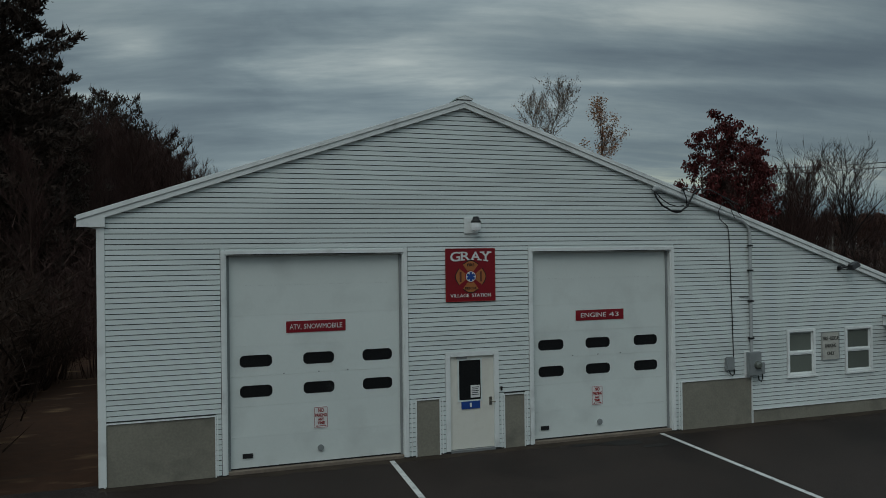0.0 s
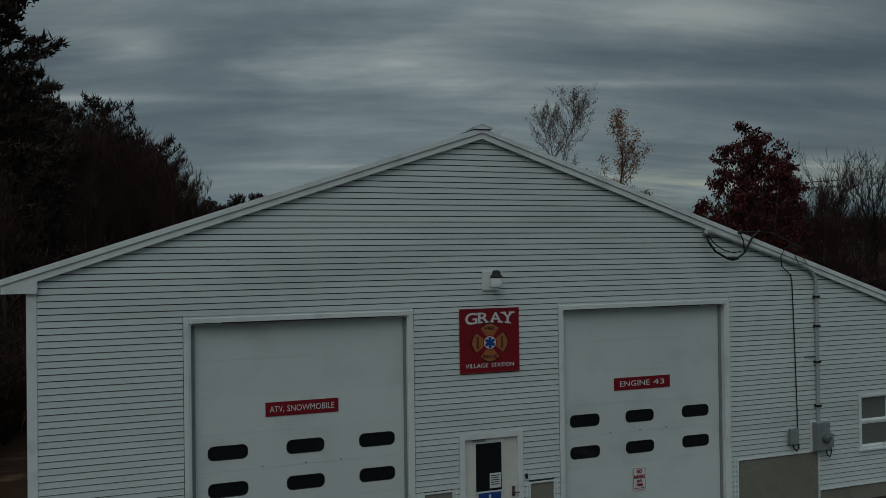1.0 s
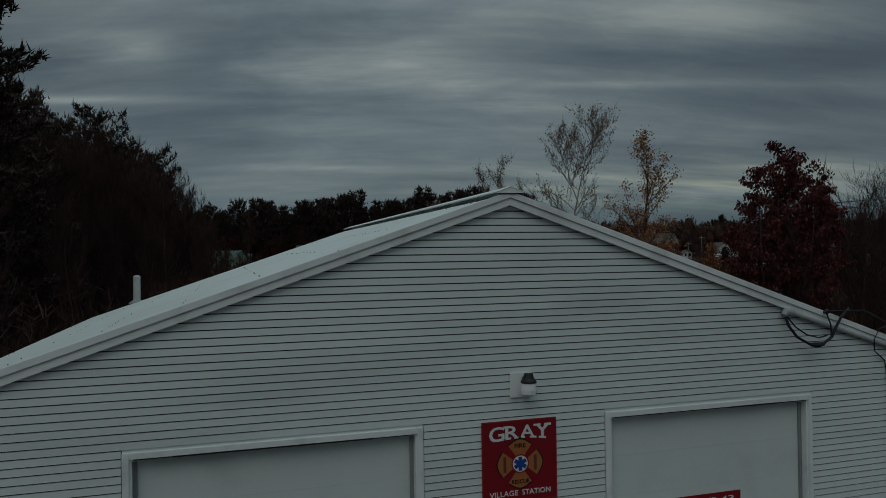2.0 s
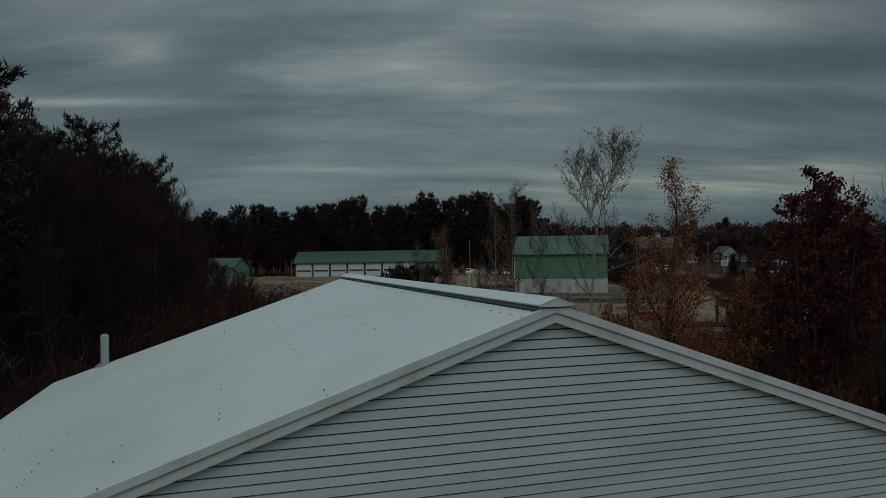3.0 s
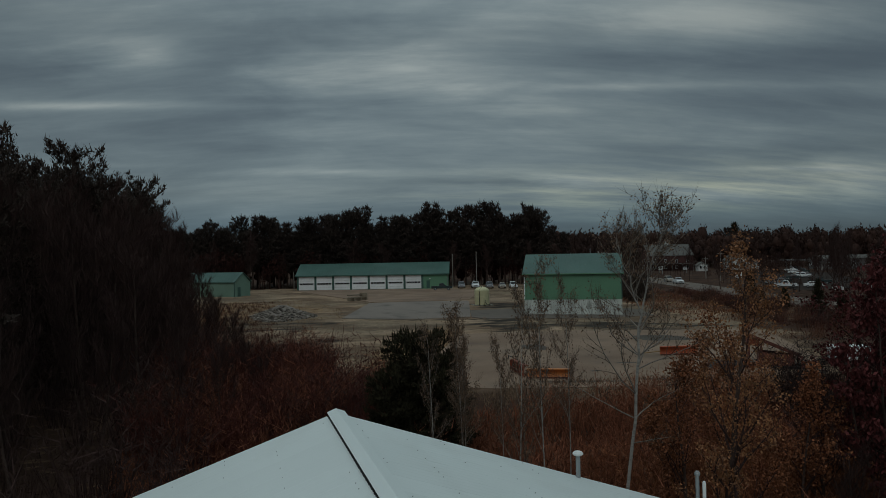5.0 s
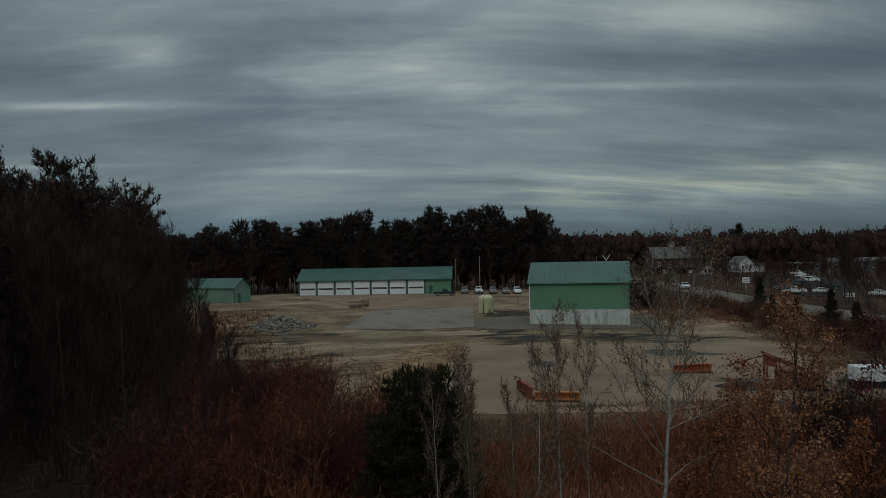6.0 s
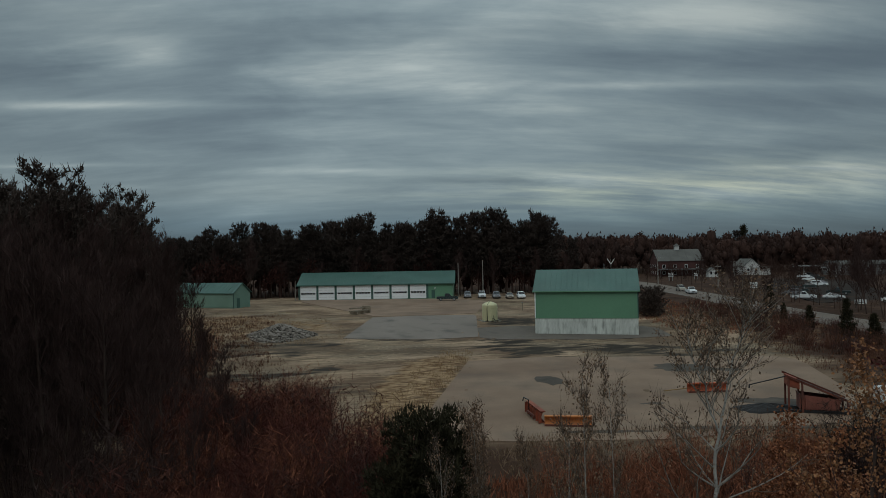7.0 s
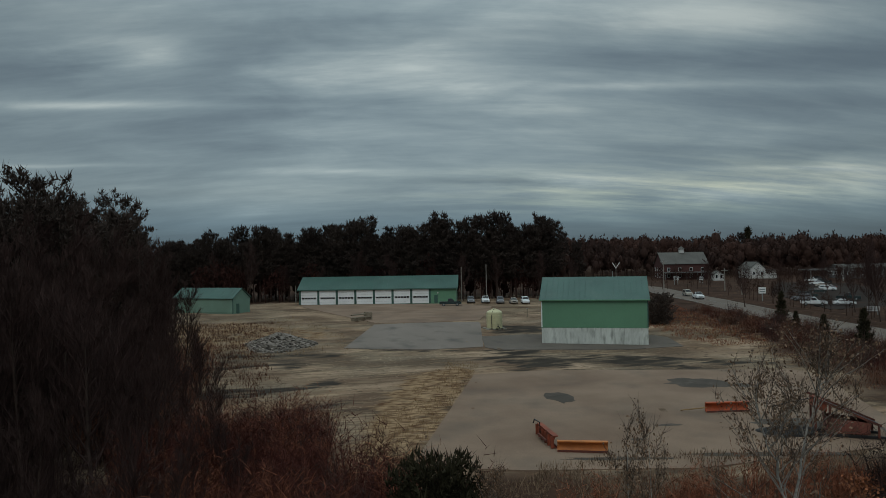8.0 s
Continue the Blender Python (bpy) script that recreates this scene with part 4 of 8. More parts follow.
for xe in (EAVE_L, EAVE_R):
    deck = Shape()
    for y0, y1 in ((-0.084, 13.6),):
        e = roof_z(xe) - 0.125
        deck.hexa([(0, y0, RIDGE - 0.125), (xe, y0, e), (xe, y1, e), (0, y1, RIDGE - 0.125), (0, y0, RIDGE - 0.022), (xe, y0, e + 0.103), (xe, y1, e + 0.103), (0, y1, RIDGE - 0.022)])
    slope = part("roof_slope", deck, "trim", station)
    me = roof_sheet(xe)
    for k in range(SHEETS):
        ob = new("roof_sheet", me)
        ob.parent, ob.matrix_basis = slope, pose(0, ROOF_Y0 + k * SHEET_W, 0)
    sc = Shape()
    span = abs(xe)
    rows_n = round(span / 0.95)
    jitter = random.Random(int(span * 10))
    for r in range(rows_n):
        x = (0.35 + r * (span - 0.5) / (rows_n - 1)) * (1 if xe > 0 else -1)
        for k in range(SHEETS * 3):
            y = ROOF_Y0 + 0.1 + k * SHEET_W / 3 + jitter.uniform(-0.012, 0.012)
            if jitter.random() < 0.35 + 0.5 * abs(math.sin(1.7 * r + 0.13 * k)):
                continue
            h = 0.012 + 0.004 * jitter.random()
            sc.box(x - 0.006, x + 0.006, y - 0.006, y + 0.006, roof_z(x) - 0.005, roof_z(x) + h)
    ob = part("roof_screws", sc.mesh("roof_screws", M["screw"]), "screw", station)
    tagged(ob, kind="stuff")
# raised ridge cap with dark closure strips
s = Shape()
for sgn in (-1, 1):
    s.hexa([(0, -0.15, RIDGE + 0.07), (sgn * 0.19, -0.15, RIDGE - 0.005), (sgn * 0.19, 13.68, RIDGE - 0.005), (0, 13.68, RIDGE + 0.07), (0, -0.15, RIDGE + 0.088), (sgn * 0.20, -0.15, RIDGE + 0.012), (sgn * 0.20, 13.68, RIDGE + 0.012), (0, 13.68, RIDGE + 0.088)])
cap = part("ridge_cap", s.weld(), "roof_white", station)
part("ridge_end", Shape().plate([(-0.188, RIDGE - 0.012), (0.188, RIDGE - 0.012), (0.185, RIDGE + 0.002), (0, RIDGE + 0.069), (-0.185, RIDGE + 0.002)], -0.146, -0.10), "trim", cap, "closed end of the ridge cap")
# black bar draws the shadow below the cap's end
part("end_shadow_gap", Shape().box(-0.17, 0.17, -0.138, -0.10, RIDGE - 0.022, RIDGE - 0.012), "rubber", cap)
cl = Shape().box(-0.192, -0.15, -0.1, 13.55, roof_z(-0.18) - 0.01, roof_z(-0.18) + 0.007)
for k in range(SHEETS * 8):
    y = ROOF_Y0 + k * SHEET_W / 8 + 0.03
    cl.box(-0.200 - 0.006 * (k % 2), -0.15, y, y + 0.055, roof_z(-0.18) - 0.01, roof_z(-0.18) + 0.008)
tagged(part("closure_strip", cl, "rubber", cap, "dark foam closure under the ridge cap"), kind="stuff")
# thin grey strip paints the soft shadow along the cap's right edge
part("cap_hem", Shape().hexa([(0.197, -0.1, roof_z(0.197) + 0.003), (0.214, -0.1, roof_z(0.214) + 0.003), (0.214, 13.6, roof_z(0.214) + 0.003), (0.197, 13.6, roof_z(0.197) + 0.003), (0.197, -0.1, roof_z(0.197) + 0.009), (0.214, -0.1, roof_z(0.214) + 0.009), (0.214, 13.6, roof_z(0.214) + 0.009), (0.197, 13.6, roof_z(0.197) + 0.009)]), "grey_metal", cap, "grey strip drawn as the shadow line of the ridge cap")

# entry door
ed = part("entry_door", Shape().box(-0.375, 0.645, 0.03, 0.075, 0.06, 2.085), "entry_white", station, "white steel entry door with a dark window", bevel=0.004)
part("door_frame", Shape().box(-0.485, -0.375, -0.03, 0.16, 0.04, 2.20).box(0.645, 0.755, -0.03, 0.16, 0.04, 2.20).box(-0.375, 0.645, -0.03, 0.16, 2.085, 2.20), "trim", ed, bevel=0.006)
part("window_frame", Shape().box(-0.20, -0.165, 0.012, 0.03, 1.09, 2.03).box(0.335, 0.37, 0.012, 0.03, 1.09, 2.03).box(-0.165, 0.335, 0.012, 0.03, 1.995, 2.03).box(-0.165, 0.335, 0.012, 0.03, 1.09, 1.125), "door_white", ed)
part("pane", Shape().box(-0.165, 0.335, 0.02, 0.03, 1.125, 1.995), "dark_pane", ed, "dark window pane")
nt = part("notice", Shape().box(0.10, 0.315, 0.012, 0.018, 1.17, 1.44), "white_sign", ed, "white paper notice in the window")
for k in range(5):
    part("notice_line", Shape().box(0.125, 0.29 - 0.02 * (k % 2), 0.0095, 0.0125, 1.39 - 0.04 * k, 1.405 - 0.04 * k), "black_paint", nt)
bp = part("blue_plate", Shape().box(-0.115, 0.315, 0.01, 0.03, 0.93, 1.095), "blue_sign", ed, "blue number plate")
part("number_bar", Shape().box(0.075, 0.12, 0.005, 0.012, 0.965, 1.06), "white_sign", bp)
part("lock_plate", Shape().box(0.535, 0.60, 0.012, 0.03, 0.98, 1.16), "brass", ed, "dark metal lock plate", bevel=0.004)
part("handle", Shape().tube([(0.565, 0.02, 1.07), (0.565, -0.04, 1.07), (0.60, -0.05, 1.06), (0.655, -0.05, 1.06)], 0.013), "brass", ed)
part("closer_arm", Shape().box(-0.22, 0.02, -0.01, 0.03, 2.04, 2.075), "grey_metal", ed)
part("threshold", Shape().box(-0.375, 0.645, -0.05, 0.16, 0.0, 0.055), "grey_metal", ed)
for zz in (0.3, 1.05, 1.85):
    part("hinge", Shape().tube([(-0.378, 0.015, zz - 0.05), (-0.378, 0.015, zz + 0.05)], 0.012), "grey_metal", ed)


# sectional garage doors
def garage_door(xa, xb, top, cols):
    n = 7
    h = (top - 0.02 - 0.09) / n
    door = part("garage_door", Shape().box(xa + 0.03, xb - 0.03, 0.15, 0.17, 0.06, top - 0.03), "shade_backing", station, "white sectional garage door with two rows of oblong windows")
    for k in range(n):
        z0 = 0.09 + k * h
        wins = [(c, z0 + h / 2) for c in cols] if k in (2, 3) else []
        s = Shape()
        if not wins:
            s.box(xa + 0.03, xb - 0.03, 0.12, 0.15, z0 + 0.0008, z0 + h - 0.0008)
        else:
            edges = [xa + 0.03]
            for c, zc in wins:
                edges += [c - 0.33, c + 0.33]
            edges.append(xb - 0.03)
            zc = wins[0][1]
            levels = [z0 + 0.001, zc - 0.13, zc + 0.13, z0 + h - 0.001]
            for j in range(len(edges) - 1):
                for i in range(3):
                    if not (j % 2 and i == 1):
                        s.box(edges[j], edges[j + 1], 0.12, 0.15, levels[i], levels[i + 1])
            s.weld()
        panel = part("door_panel", s, "door_white", door)
        for c, zc in wins:
            g = Shape().plate(rounded(c - 0.322, c + 0.322, zc - 0.122, zc + 0.122, 0.09), 0.129, 0.136)
            part("pane", g, "dark_pane", door, "dark window pane")
            rings = [(rounded(c - 0.308, c + 0.308, zc - 0.110, zc + 0.110, 0.085), rounded(c - 0.318, c + 0.318, zc - 0.120, zc + 0.120, 0.093), "window_seal", "rubber", 0.117),
                     (rounded(c - 0.318, c + 0.318, zc - 0.120, zc + 0.120, 0.093), rounded(c - 0.3315, c + 0.3315, zc - 0.1315, zc + 0.1315, 0.004), "window_surround", "door_white", 0.119)]
            for inner, outer, bit, mat_name, y in rings:
                m = len(inner)
                r = Shape().add([(x, y, zz) for x, zz in inner + outer] + [(x, y + 0.012, zz) for x, zz in inner + outer],
                                [(i, (i + 1) % m, m + (i + 1) % m, m + i) for i in range(m)] + [(i, 2 * m + i, 2 * m + (i + 1) % m, (i + 1) % m) for i in range(m)] + [(m + i, m + (i + 1) % m, 3 * m + (i + 1) % m, 3 * m + i) for i in range(m)])
                part(bit, r, mat_name, door)
            part("backing", Shape().box(c - 0.32, c + 0.32, 0.138, 0.148, zc - 0.12, zc + 0.12), "dark_interior", door)
    part("bottom_seal", Shape().box(xa + 0.03, xb - 0.03, 0.115, 0.155, 0.065, 0.09), "rubber", door)
    part("door_sill", Shape().box(xa + 0.03, xb - 0.03, -0.01, 0.155, 0.0, 0.06), "sill", door, "pale weathered sill")
    xm = cols[1]
    part("lift_handle", Shape().tube([(xm + 0.02, 0.12, 0.36), (xm + 0.02, 0.085, 0.36)], 0.065, 14), "grey_box", door, "round grey lift handle")
    part("vent", Shape().box(cols[0] - 0.28, cols[0] - 0.08, 0.10, 0.12, 0.28, 0.37), "rubber", door, "small black vent")
    for c in (cols[0] + 0.55, cols[1] - 0.0, cols[1] + 0.6):
        part("bolt", Shape().tube([(c, 0.12, 1.94), (c, 0.11, 1.94)], 0.012, 8), "screw", door)
    return door


garage_door(-5.03, -1.395, 4.375, (-4.45, -3.19, -1.955))
garage_door(1.585, 5.235, 4.36, (2.10, 3.305, 4.59))


# double-hung windows
def sash_window(xa, xb):
    w = part("window", Shape().box(xa, xa + 0.07, -0.04, 0.06, 1.09, 2.28).box(xb - 0.07, xb, -0.04, 0.06, 1.09, 2.28).box(xa + 0.07, xb - 0.07, -0.04, 0.06, 2.21, 2.28).box(xa + 0.07, xb - 0.07, -0.04, 0.06, 1.09, 1.15), "trim", station, "white double-hung window", bevel=0.005)
    part("meeting_rail", Shape().box(xa + 0.07, xb - 0.07, -0.02, 0.03, 1.655, 1.70), "trim", w)
    part("sill", Shape().box(xa - 0.03, xb + 0.03, -0.065, -0.0, 1.05, 1.09), "trim", w)
    for z0, z1, y in ((1.15, 1.655, 0.01), (1.70, 2.21, 0.03)):
        sash = Shape().box(xa + 0.07, xa + 0.1, y - 0.02, y + 0.02, z0, z1).box(xb - 0.1, xb - 0.07, y - 0.02, y + 0.02, z0, z1).box(xa + 0.1, xb - 0.1, y - 0.02, y + 0.02, z1 - 0.03, z1).box(xa + 0.1, xb - 0.1, y - 0.02, y + 0.02, z0, z0 + 0.03)
        part("sash", sash, "trim", w)
        part("pane", Shape().box(xa + 0.1, xb - 0.1, y - 0.004, y + 0.004, z0 + 0.03, z1 - 0.03), "grey_pane", w, "opaque grey pane")


sash_window(8.65, 9.55)
sash_window(10.53, 11.45)

# small hood over the side entrance
hd = part("door_hood", Shape().hexa([(11.82, -0.75, 2.26), (13.3, -0.75, 2.26), (13.3, -0.02, 2.26), (11.82, -0.02, 2.26), (11.82, -0.78, 2.31), (13.3, -0.78, 2.31), (13.3, -0.02, 2.52), (11.82, -0.02, 2.52)]), "trim", station, "small white hood over an entrance", bevel=0.006)
for k in range(4):
    part("shingle_strip", Shape().hexa([(11.79, -0.80 + 0.195 * k, 2.318 + 0.055 * k), (13.33, -0.80 + 0.195 * k, 2.318 + 0.055 * k), (13.33, -0.6 + 0.195 * k, 2.366 + 0.055 * k), (11.79, -0.6 + 0.195 * k, 2.366 + 0.055 * k), (11.79, -0.80 + 0.195 * k, 2.336 + 0.055 * k), (13.33, -0.80 + 0.195 * k, 2.336 + 0.055 * k), (13.33, -0.6 + 0.195 * k, 2.376 + 0.055 * k), (11.79, -0.6 + 0.195 * k, 2.376 + 0.055 * k)]), "shingle", hd)

# ---- signs and fittings on the front ----
sg = thing("station_sign", "square red sign with white lettering and a gold cross emblem", "sign", pose(0.112, -0.028, 3.87))
part("board", Shape().box(-0.575, 0.575, -0.022, 0.0, -0.58, 0.58), "red_sign", sg, bevel=0.004)
part("border", Shape().box(-0.575, 0.575, -0.026, -0.0222, 0.562, 0.58).box(-0.575, 0.575, -0.026, -0.0222, -0.58, -0.562).box(-0.575, -0.557, -0.026, -0.0222, -0.562, 0.562).box(0.557, 0.575, -0.026, -0.0222, -0.562, 0.562), "red_letter", sg)
slab_word("lettering", (("G", -0.352, 0.235, ((0.62, 1.06, 0),)), ("R", -0.117, 0.215, ((-0.12, 0.42, 0), (0.66, 1.12, 0), (-0.12, 0.3, 1))), ("A", 0.117, 0.235, ((-0.1, 0.34, 0), (0.66, 1.1, 0))), ("Y", 0.352, 0.235, ((0.26, 0.74, 0), (-0.08, 0.38, 1), (0.62, 1.08, 1)))), "white_sign", sg, -0.026, 0.415, 0.185, 0.22, "white slab lettering")
words("lettering", "VILLAGE", "white_sign", sg, -0.253, -0.026, -0.455, 0.105, 0.43, 0.0)
words("lettering", "STATION", "white_sign", sg, 0.248, -0.026, -0.455, 0.105, 0.44, 0.0)
emblem = Shape()
for a in range(4):
    out = []
    for r, t in ((0.10, -28), (0.315, -34), (0.335, -12), (0.345, 0), (0.335, 12), (0.315, 34), (0.10, 28)):
        t = radians(t + 90 * a)
        out.append((r * math.sin(t), -0.04 + r * math.cos(t)))
    em = part("cross_arm", Shape().plate(out, -0.027, -0.0222), "gold", sg, "gold arm of the cross emblem")
    rim = [(1.06 * x, -0.04 + 1.06 * (zz + 0.04)) for x, zz in out]
    part("cross_rim", Shape().plate(rim, -0.0245, -0.0221), "black_paint", sg)
part("hub", Shape().plate([(0.135 * math.cos(radians(t)), -0.04 + 0.135 * math.sin(radians(t))) for t in range(0, 360, 15)], -0.030, -0.0272), "red_letter", sg)
part("hub_disc", Shape().plate([(0.115 * math.cos(radians(t)), -0.04 + 0.115 * math.sin(radians(t))) for t in range(0, 360, 15)], -0.033, -0.0302), "white_sign", sg)
for a in (0, 60, 120):
    ca, sa = math.cos(radians(a)), math.sin(radians(a))
    part("star_bar", Shape().plate([(u * sa + w * ca, -0.04 + u * ca - w * sa) for u, w in ((-0.1, -0.028), (-0.1, 0.028), (0.1, 0.028), (0.1, -0.028))], -0.0355 - a * 1e-5, -0.0332), "blue_sign", sg)
words("lettering", "FIRE", "black_paint", sg, 0.0, -0.0285, 0.215, 0.085, 0.17, 0.001)
words("lettering", "RESCUE", "black_paint", sg, 0.0, -0.0285, -0.295, 0.08, 0.27, 0.001)
for t in (90, 270):
    part("worn_word", Shape().plate([(0.235 * (1 if t == 90 else -1) + u, -0.04 + w) for u, w in ((-0.022, -0.11), (0.022, -0.11), (0.022, 0.11), (-0.022, 0.11))], -0.0282, -0.0272), "rust", sg)


def red_plaque(texts, x, z, w, h):
    p = thing("door_sign", "long red sign with white letters on a white garage door", "sign", pose(x, 0.118, z), "garage door signs")
    part("board", Shape().box(-w / 2, w / 2, -0.010, 0.0, -h / 2, h / 2), "red_sign", p, bevel=0.002)
    for text, at, wide in texts:
        words("lettering", text, "white_sign", p, at, -0.014, -0.004, h * 0.62, wide, 0.0)


red_plaque((("ATV,", -0.42, 0.235), ("SNOWMOBILE", 0.142, 0.79)), -3.235, 2.88, 1.22, 0.235)
red_plaque((("ENGINE", -0.174, 0.66), ("43", 0.379, 0.25)), 3.37, 2.862, 1.26, 0.24)
for x, z in ((-3.16, 0.985), (3.27, 0.975)):
    p = thing("parking_sign", "small white no parking sign with red letters on a garage door", "sign", pose(x, 0.118, z), "no parking signs")
    part("board", Shape().plate(rounded(-0.145, 0.145, -0.225, 0.225, 0.025), -0.008, 0.0), "white_sign", p)
    part("border", Shape().box(-0.132, 0.132, -0.0105, -0.0082, 0.205, 0.212).box(-0.132, 0.132, -0.0105, -0.0082, -0.212, -0.205).box(-0.135, -0.128, -0.0105, -0.0082, -0.205, 0.205).box(0.128, 0.135, -0.0105, -0.0082, -0.205, 0.205), "red_letter", p)
    for text, zz, size, w in (("NO", 0.145, 0.11, 0.12), ("PARKING", 0.045, 0.095, 0.235), ("ANY", -0.04, 0.075, 0.12), ("TIME", -0.115, 0.075, 0.15)):
        words("lettering", text, "red_letter", p, 0, -0.012, zz, size, w, 0.002)
    part("arrow", Shape().plate([(-0.11, -0.175), (-0.075, -0.195), (-0.075, -0.18), (0.075, -0.18), (0.075, -0.195), (0.11, -0.175), (0.075, -0.155), (0.075, -0.17), (-0.075, -0.17), (-0.075, -0.155)], -0.0115, -0.0082), "red_letter", p)
p = thing("parking_board", "aged grey parking board with dark letters between two windows", "sign", pose(10.02, -0.03, 1.81))
part("board", Shape().box(-0.29, 0.29, -0.016, 0.004, -0.37, 0.37), "aged_sign", p, bevel=0.003)
part("border", Shape().box(-0.29, 0.29, -0.022, -0.0162, 0.352, 0.37).box(-0.29, 0.29, -0.022, -0.0162, -0.37, -0.352).box(-0.29, -0.272, -0.022, -0.0162, -0.352, 0.352).box(0.272, 0.29, -0.022, -0.0162, -0.352, 0.352), "grey_box", p)
for text, at, zz, w in (("FIRE", -0.165, 0.19, 0.17), ("RESCUE", 0.13, 0.19, 0.27), ("PARKING", 0, 0.0, 0.36), ("ONLY", 0, -0.2, 0.23)):
    words("lettering", text, "grey_dark", p, at, -0.02, zz, 0.13, w, 0.002)
part("dot", Shape().tube([(-0.04, -0.016, 0.19), (-0.04, -0.022, 0.19)], 0.014, 10), "grey_dark", p)

lamp = thing("wall_lamp", "dark capped wall lamp with near-white lens on white plate", "lamp", pose(0.14, -0.028, 4.95))
part("back_plate", Shape().box(-0.16, 0.16, -0.03, 0.0, -0.18, 0.18), "trim", lamp, bevel=0.008)
part("housing", Shape().turn([(0.03, 0.17), (0.06, 0.165), (0.08, 0.10), (0.112, 0.06), (0.112, 0.035)], (0.05, -0.19, 0.02), 18), "black_paint", lamp, "dark bell-shaped housing", smooth=False)
part("arm", Shape().box(0.015, 0.085, -0.19, -0.03, 0.03, 0.11), "black_paint", lamp)
part("lens", Shape().turn([(0.106, 0.034), (0.112, -0.06), (0.104, -0.12), (0.06, -0.14)], (0.05, -0.19, 0.02), 18), "lamp_white", lamp, "opaque near-white lens")

kb = thing("key_box", "small black box on the siding beside the entry door", "key box", pose(0.805, -0.028, 1.335))
part("body", Shape().box(-0.02, 0.02, -0.03, 0.0, -0.045, 0.045), "black_paint", kb, bevel=0.004)
part("cap", Shape().box(-0.022, 0.022, -0.034, 0.0, 0.0455, 0.053), "grey_box", kb)

mb = thing("meter_box", "grey electric meter box with a round glass meter on the siding", "meter box", pose(7.53, -0.028, 1.49))
part("back_board", Shape().box(-0.21, 0.23, -0.02, 0.0, -0.31, 0.33), "trim", mb)
part("cabinet", Shape().box(-0.17, 0.19, -0.15, -0.02, -0.28, 0.30), "grey_box", mb, bevel=0.01)
part("meter", Shape().tube([(0.06, -0.15, -0.02), (0.06, -0.22, -0.02), (0.06, -0.25, -0.02)], [0.1, 0.09, 0.05], 16), "grey_pane", mb, "round glass meter")
part("side_box", Shape().box(0.235, 0.345, -0.09, 0.0, -0.26, 0.02), "grey_box", mb, bevel=0.006)
part("loop", Shape().tube([(0.13, -0.08, -0.27), (0.15, -0.09, -0.40), (0.22, -0.09, -0.45), (0.29, -0.06, -0.38), (0.29, -0.05, -0.26)], 0.014, 6), "cable", mb)
tb = thing("telephone_box", "small grey service box with a black cable loop on the siding", "service box", pose(6.85, -0.028, 1.53))
part("body", Shape().box(-0.13, 0.13, -0.09, 0.0, -0.17, 0.17), "grey_box", tb, bevel=0.03)
part("loop", Shape().tube([(-0.02, -0.05, -0.16), (0.0, -0.06, -0.25), (0.07, -0.06, -0.3), (0.14, -0.04, -0.24), (0.145, -0.02, -0.1), (0.14, -0.02, 0.1)], 0.014, 6), "cable", tb)

cd = thing("conduit", "grey electric conduit on the siding with a rounded weatherhead", "conduit", pose(0, -0.03, 0))
part("pipe", Shape().tube([(7.5, -0.05, 1.79), (7.5, -0.05, 4.72), (7.47, -0.05, 4.86), (7.38, -0.05, 4.98), (7.25, -0.05, 5.06), (4.92, -0.05, 5.80)], 0.038, 10), "conduit", cd)
part("weatherhead", Shape().tube([(4.96, -0.05, 5.79), (4.86, -0.05, 5.82), (4.77, -0.06, 5.82), (4.72, -0.075, 5.77)], [0.045, 0.07, 0.07, 0.04], 12), "conduit", cd, "rounded weatherhead cap")
for zz in (2.13, 3.06, 3.82, 4.44):
    part("clamp", Shape().box(7.445, 7.555, -0.095, 0.0, zz - 0.022, zz + 0.022), "black_paint", cd)
part("stub", Shape().tube([(7.2, 0, 3.17), (7.46, -0.03, 3.17)], 0.012, 6), "black_paint", cd)
sv = thing("service_cable", "black service cables looping from the weatherhead over the roof edge", "cable", pose(0, -0.03, 0))
part("drip_loop", Shape().tube([(4.73, -0.1, 5.75), (4.76, -0.14, 5.6), (4.9, -0.16, 5.42), (5.15, -0.17, 5.29), (5.4, -0.17, 5.28), (5.6, -0.17, 5.40), (5.68, -0.17, 5.55), (5.78, -0.17, 5.70), (6.0, -0.13, 5.84)], 0.022, 6), "cable", sv)
part("drip_loop", Shape().tube([(4.77, -0.1, 5.74), (4.9, -0.13, 5.58), (5.1, -0.15, 5.45), (5.33, -0.16, 5.39), (5.5, -0.16, 5.42)], 0.012, 6), "cable", sv)
part("splice", Shape().tube([(5.16, -0.17, 5.29), (5.29, -0.175, 5.275), (5.42, -0.17, 5.285)], [0.03, 0.045, 0.03], 8), "cable", sv)
part("wire", Shape().tube([(5.58, -0.17, 5.38), (5.56, -0.18, 5.6), (5.5, -0.16, 5.78)], 0.012, 6), "cable", sv)
part("insulator", Shape().tube([(5.5, -0.1, 5.79), (5.5, -0.17, 5.81), (5.5, -0.2, 5.81)], [0.02, 0.045, 0.03], 8), "black_paint", sv)
part("wire", Shape().tube([(5.5, -0.18, 5.82), (5.9, -0.17, 5.81), (6.3, -0.15, 5.80), (6.7, -0.14, 5.62), (7.1, -0.13, 5.46)], 0.012, 6), "cable", sv)
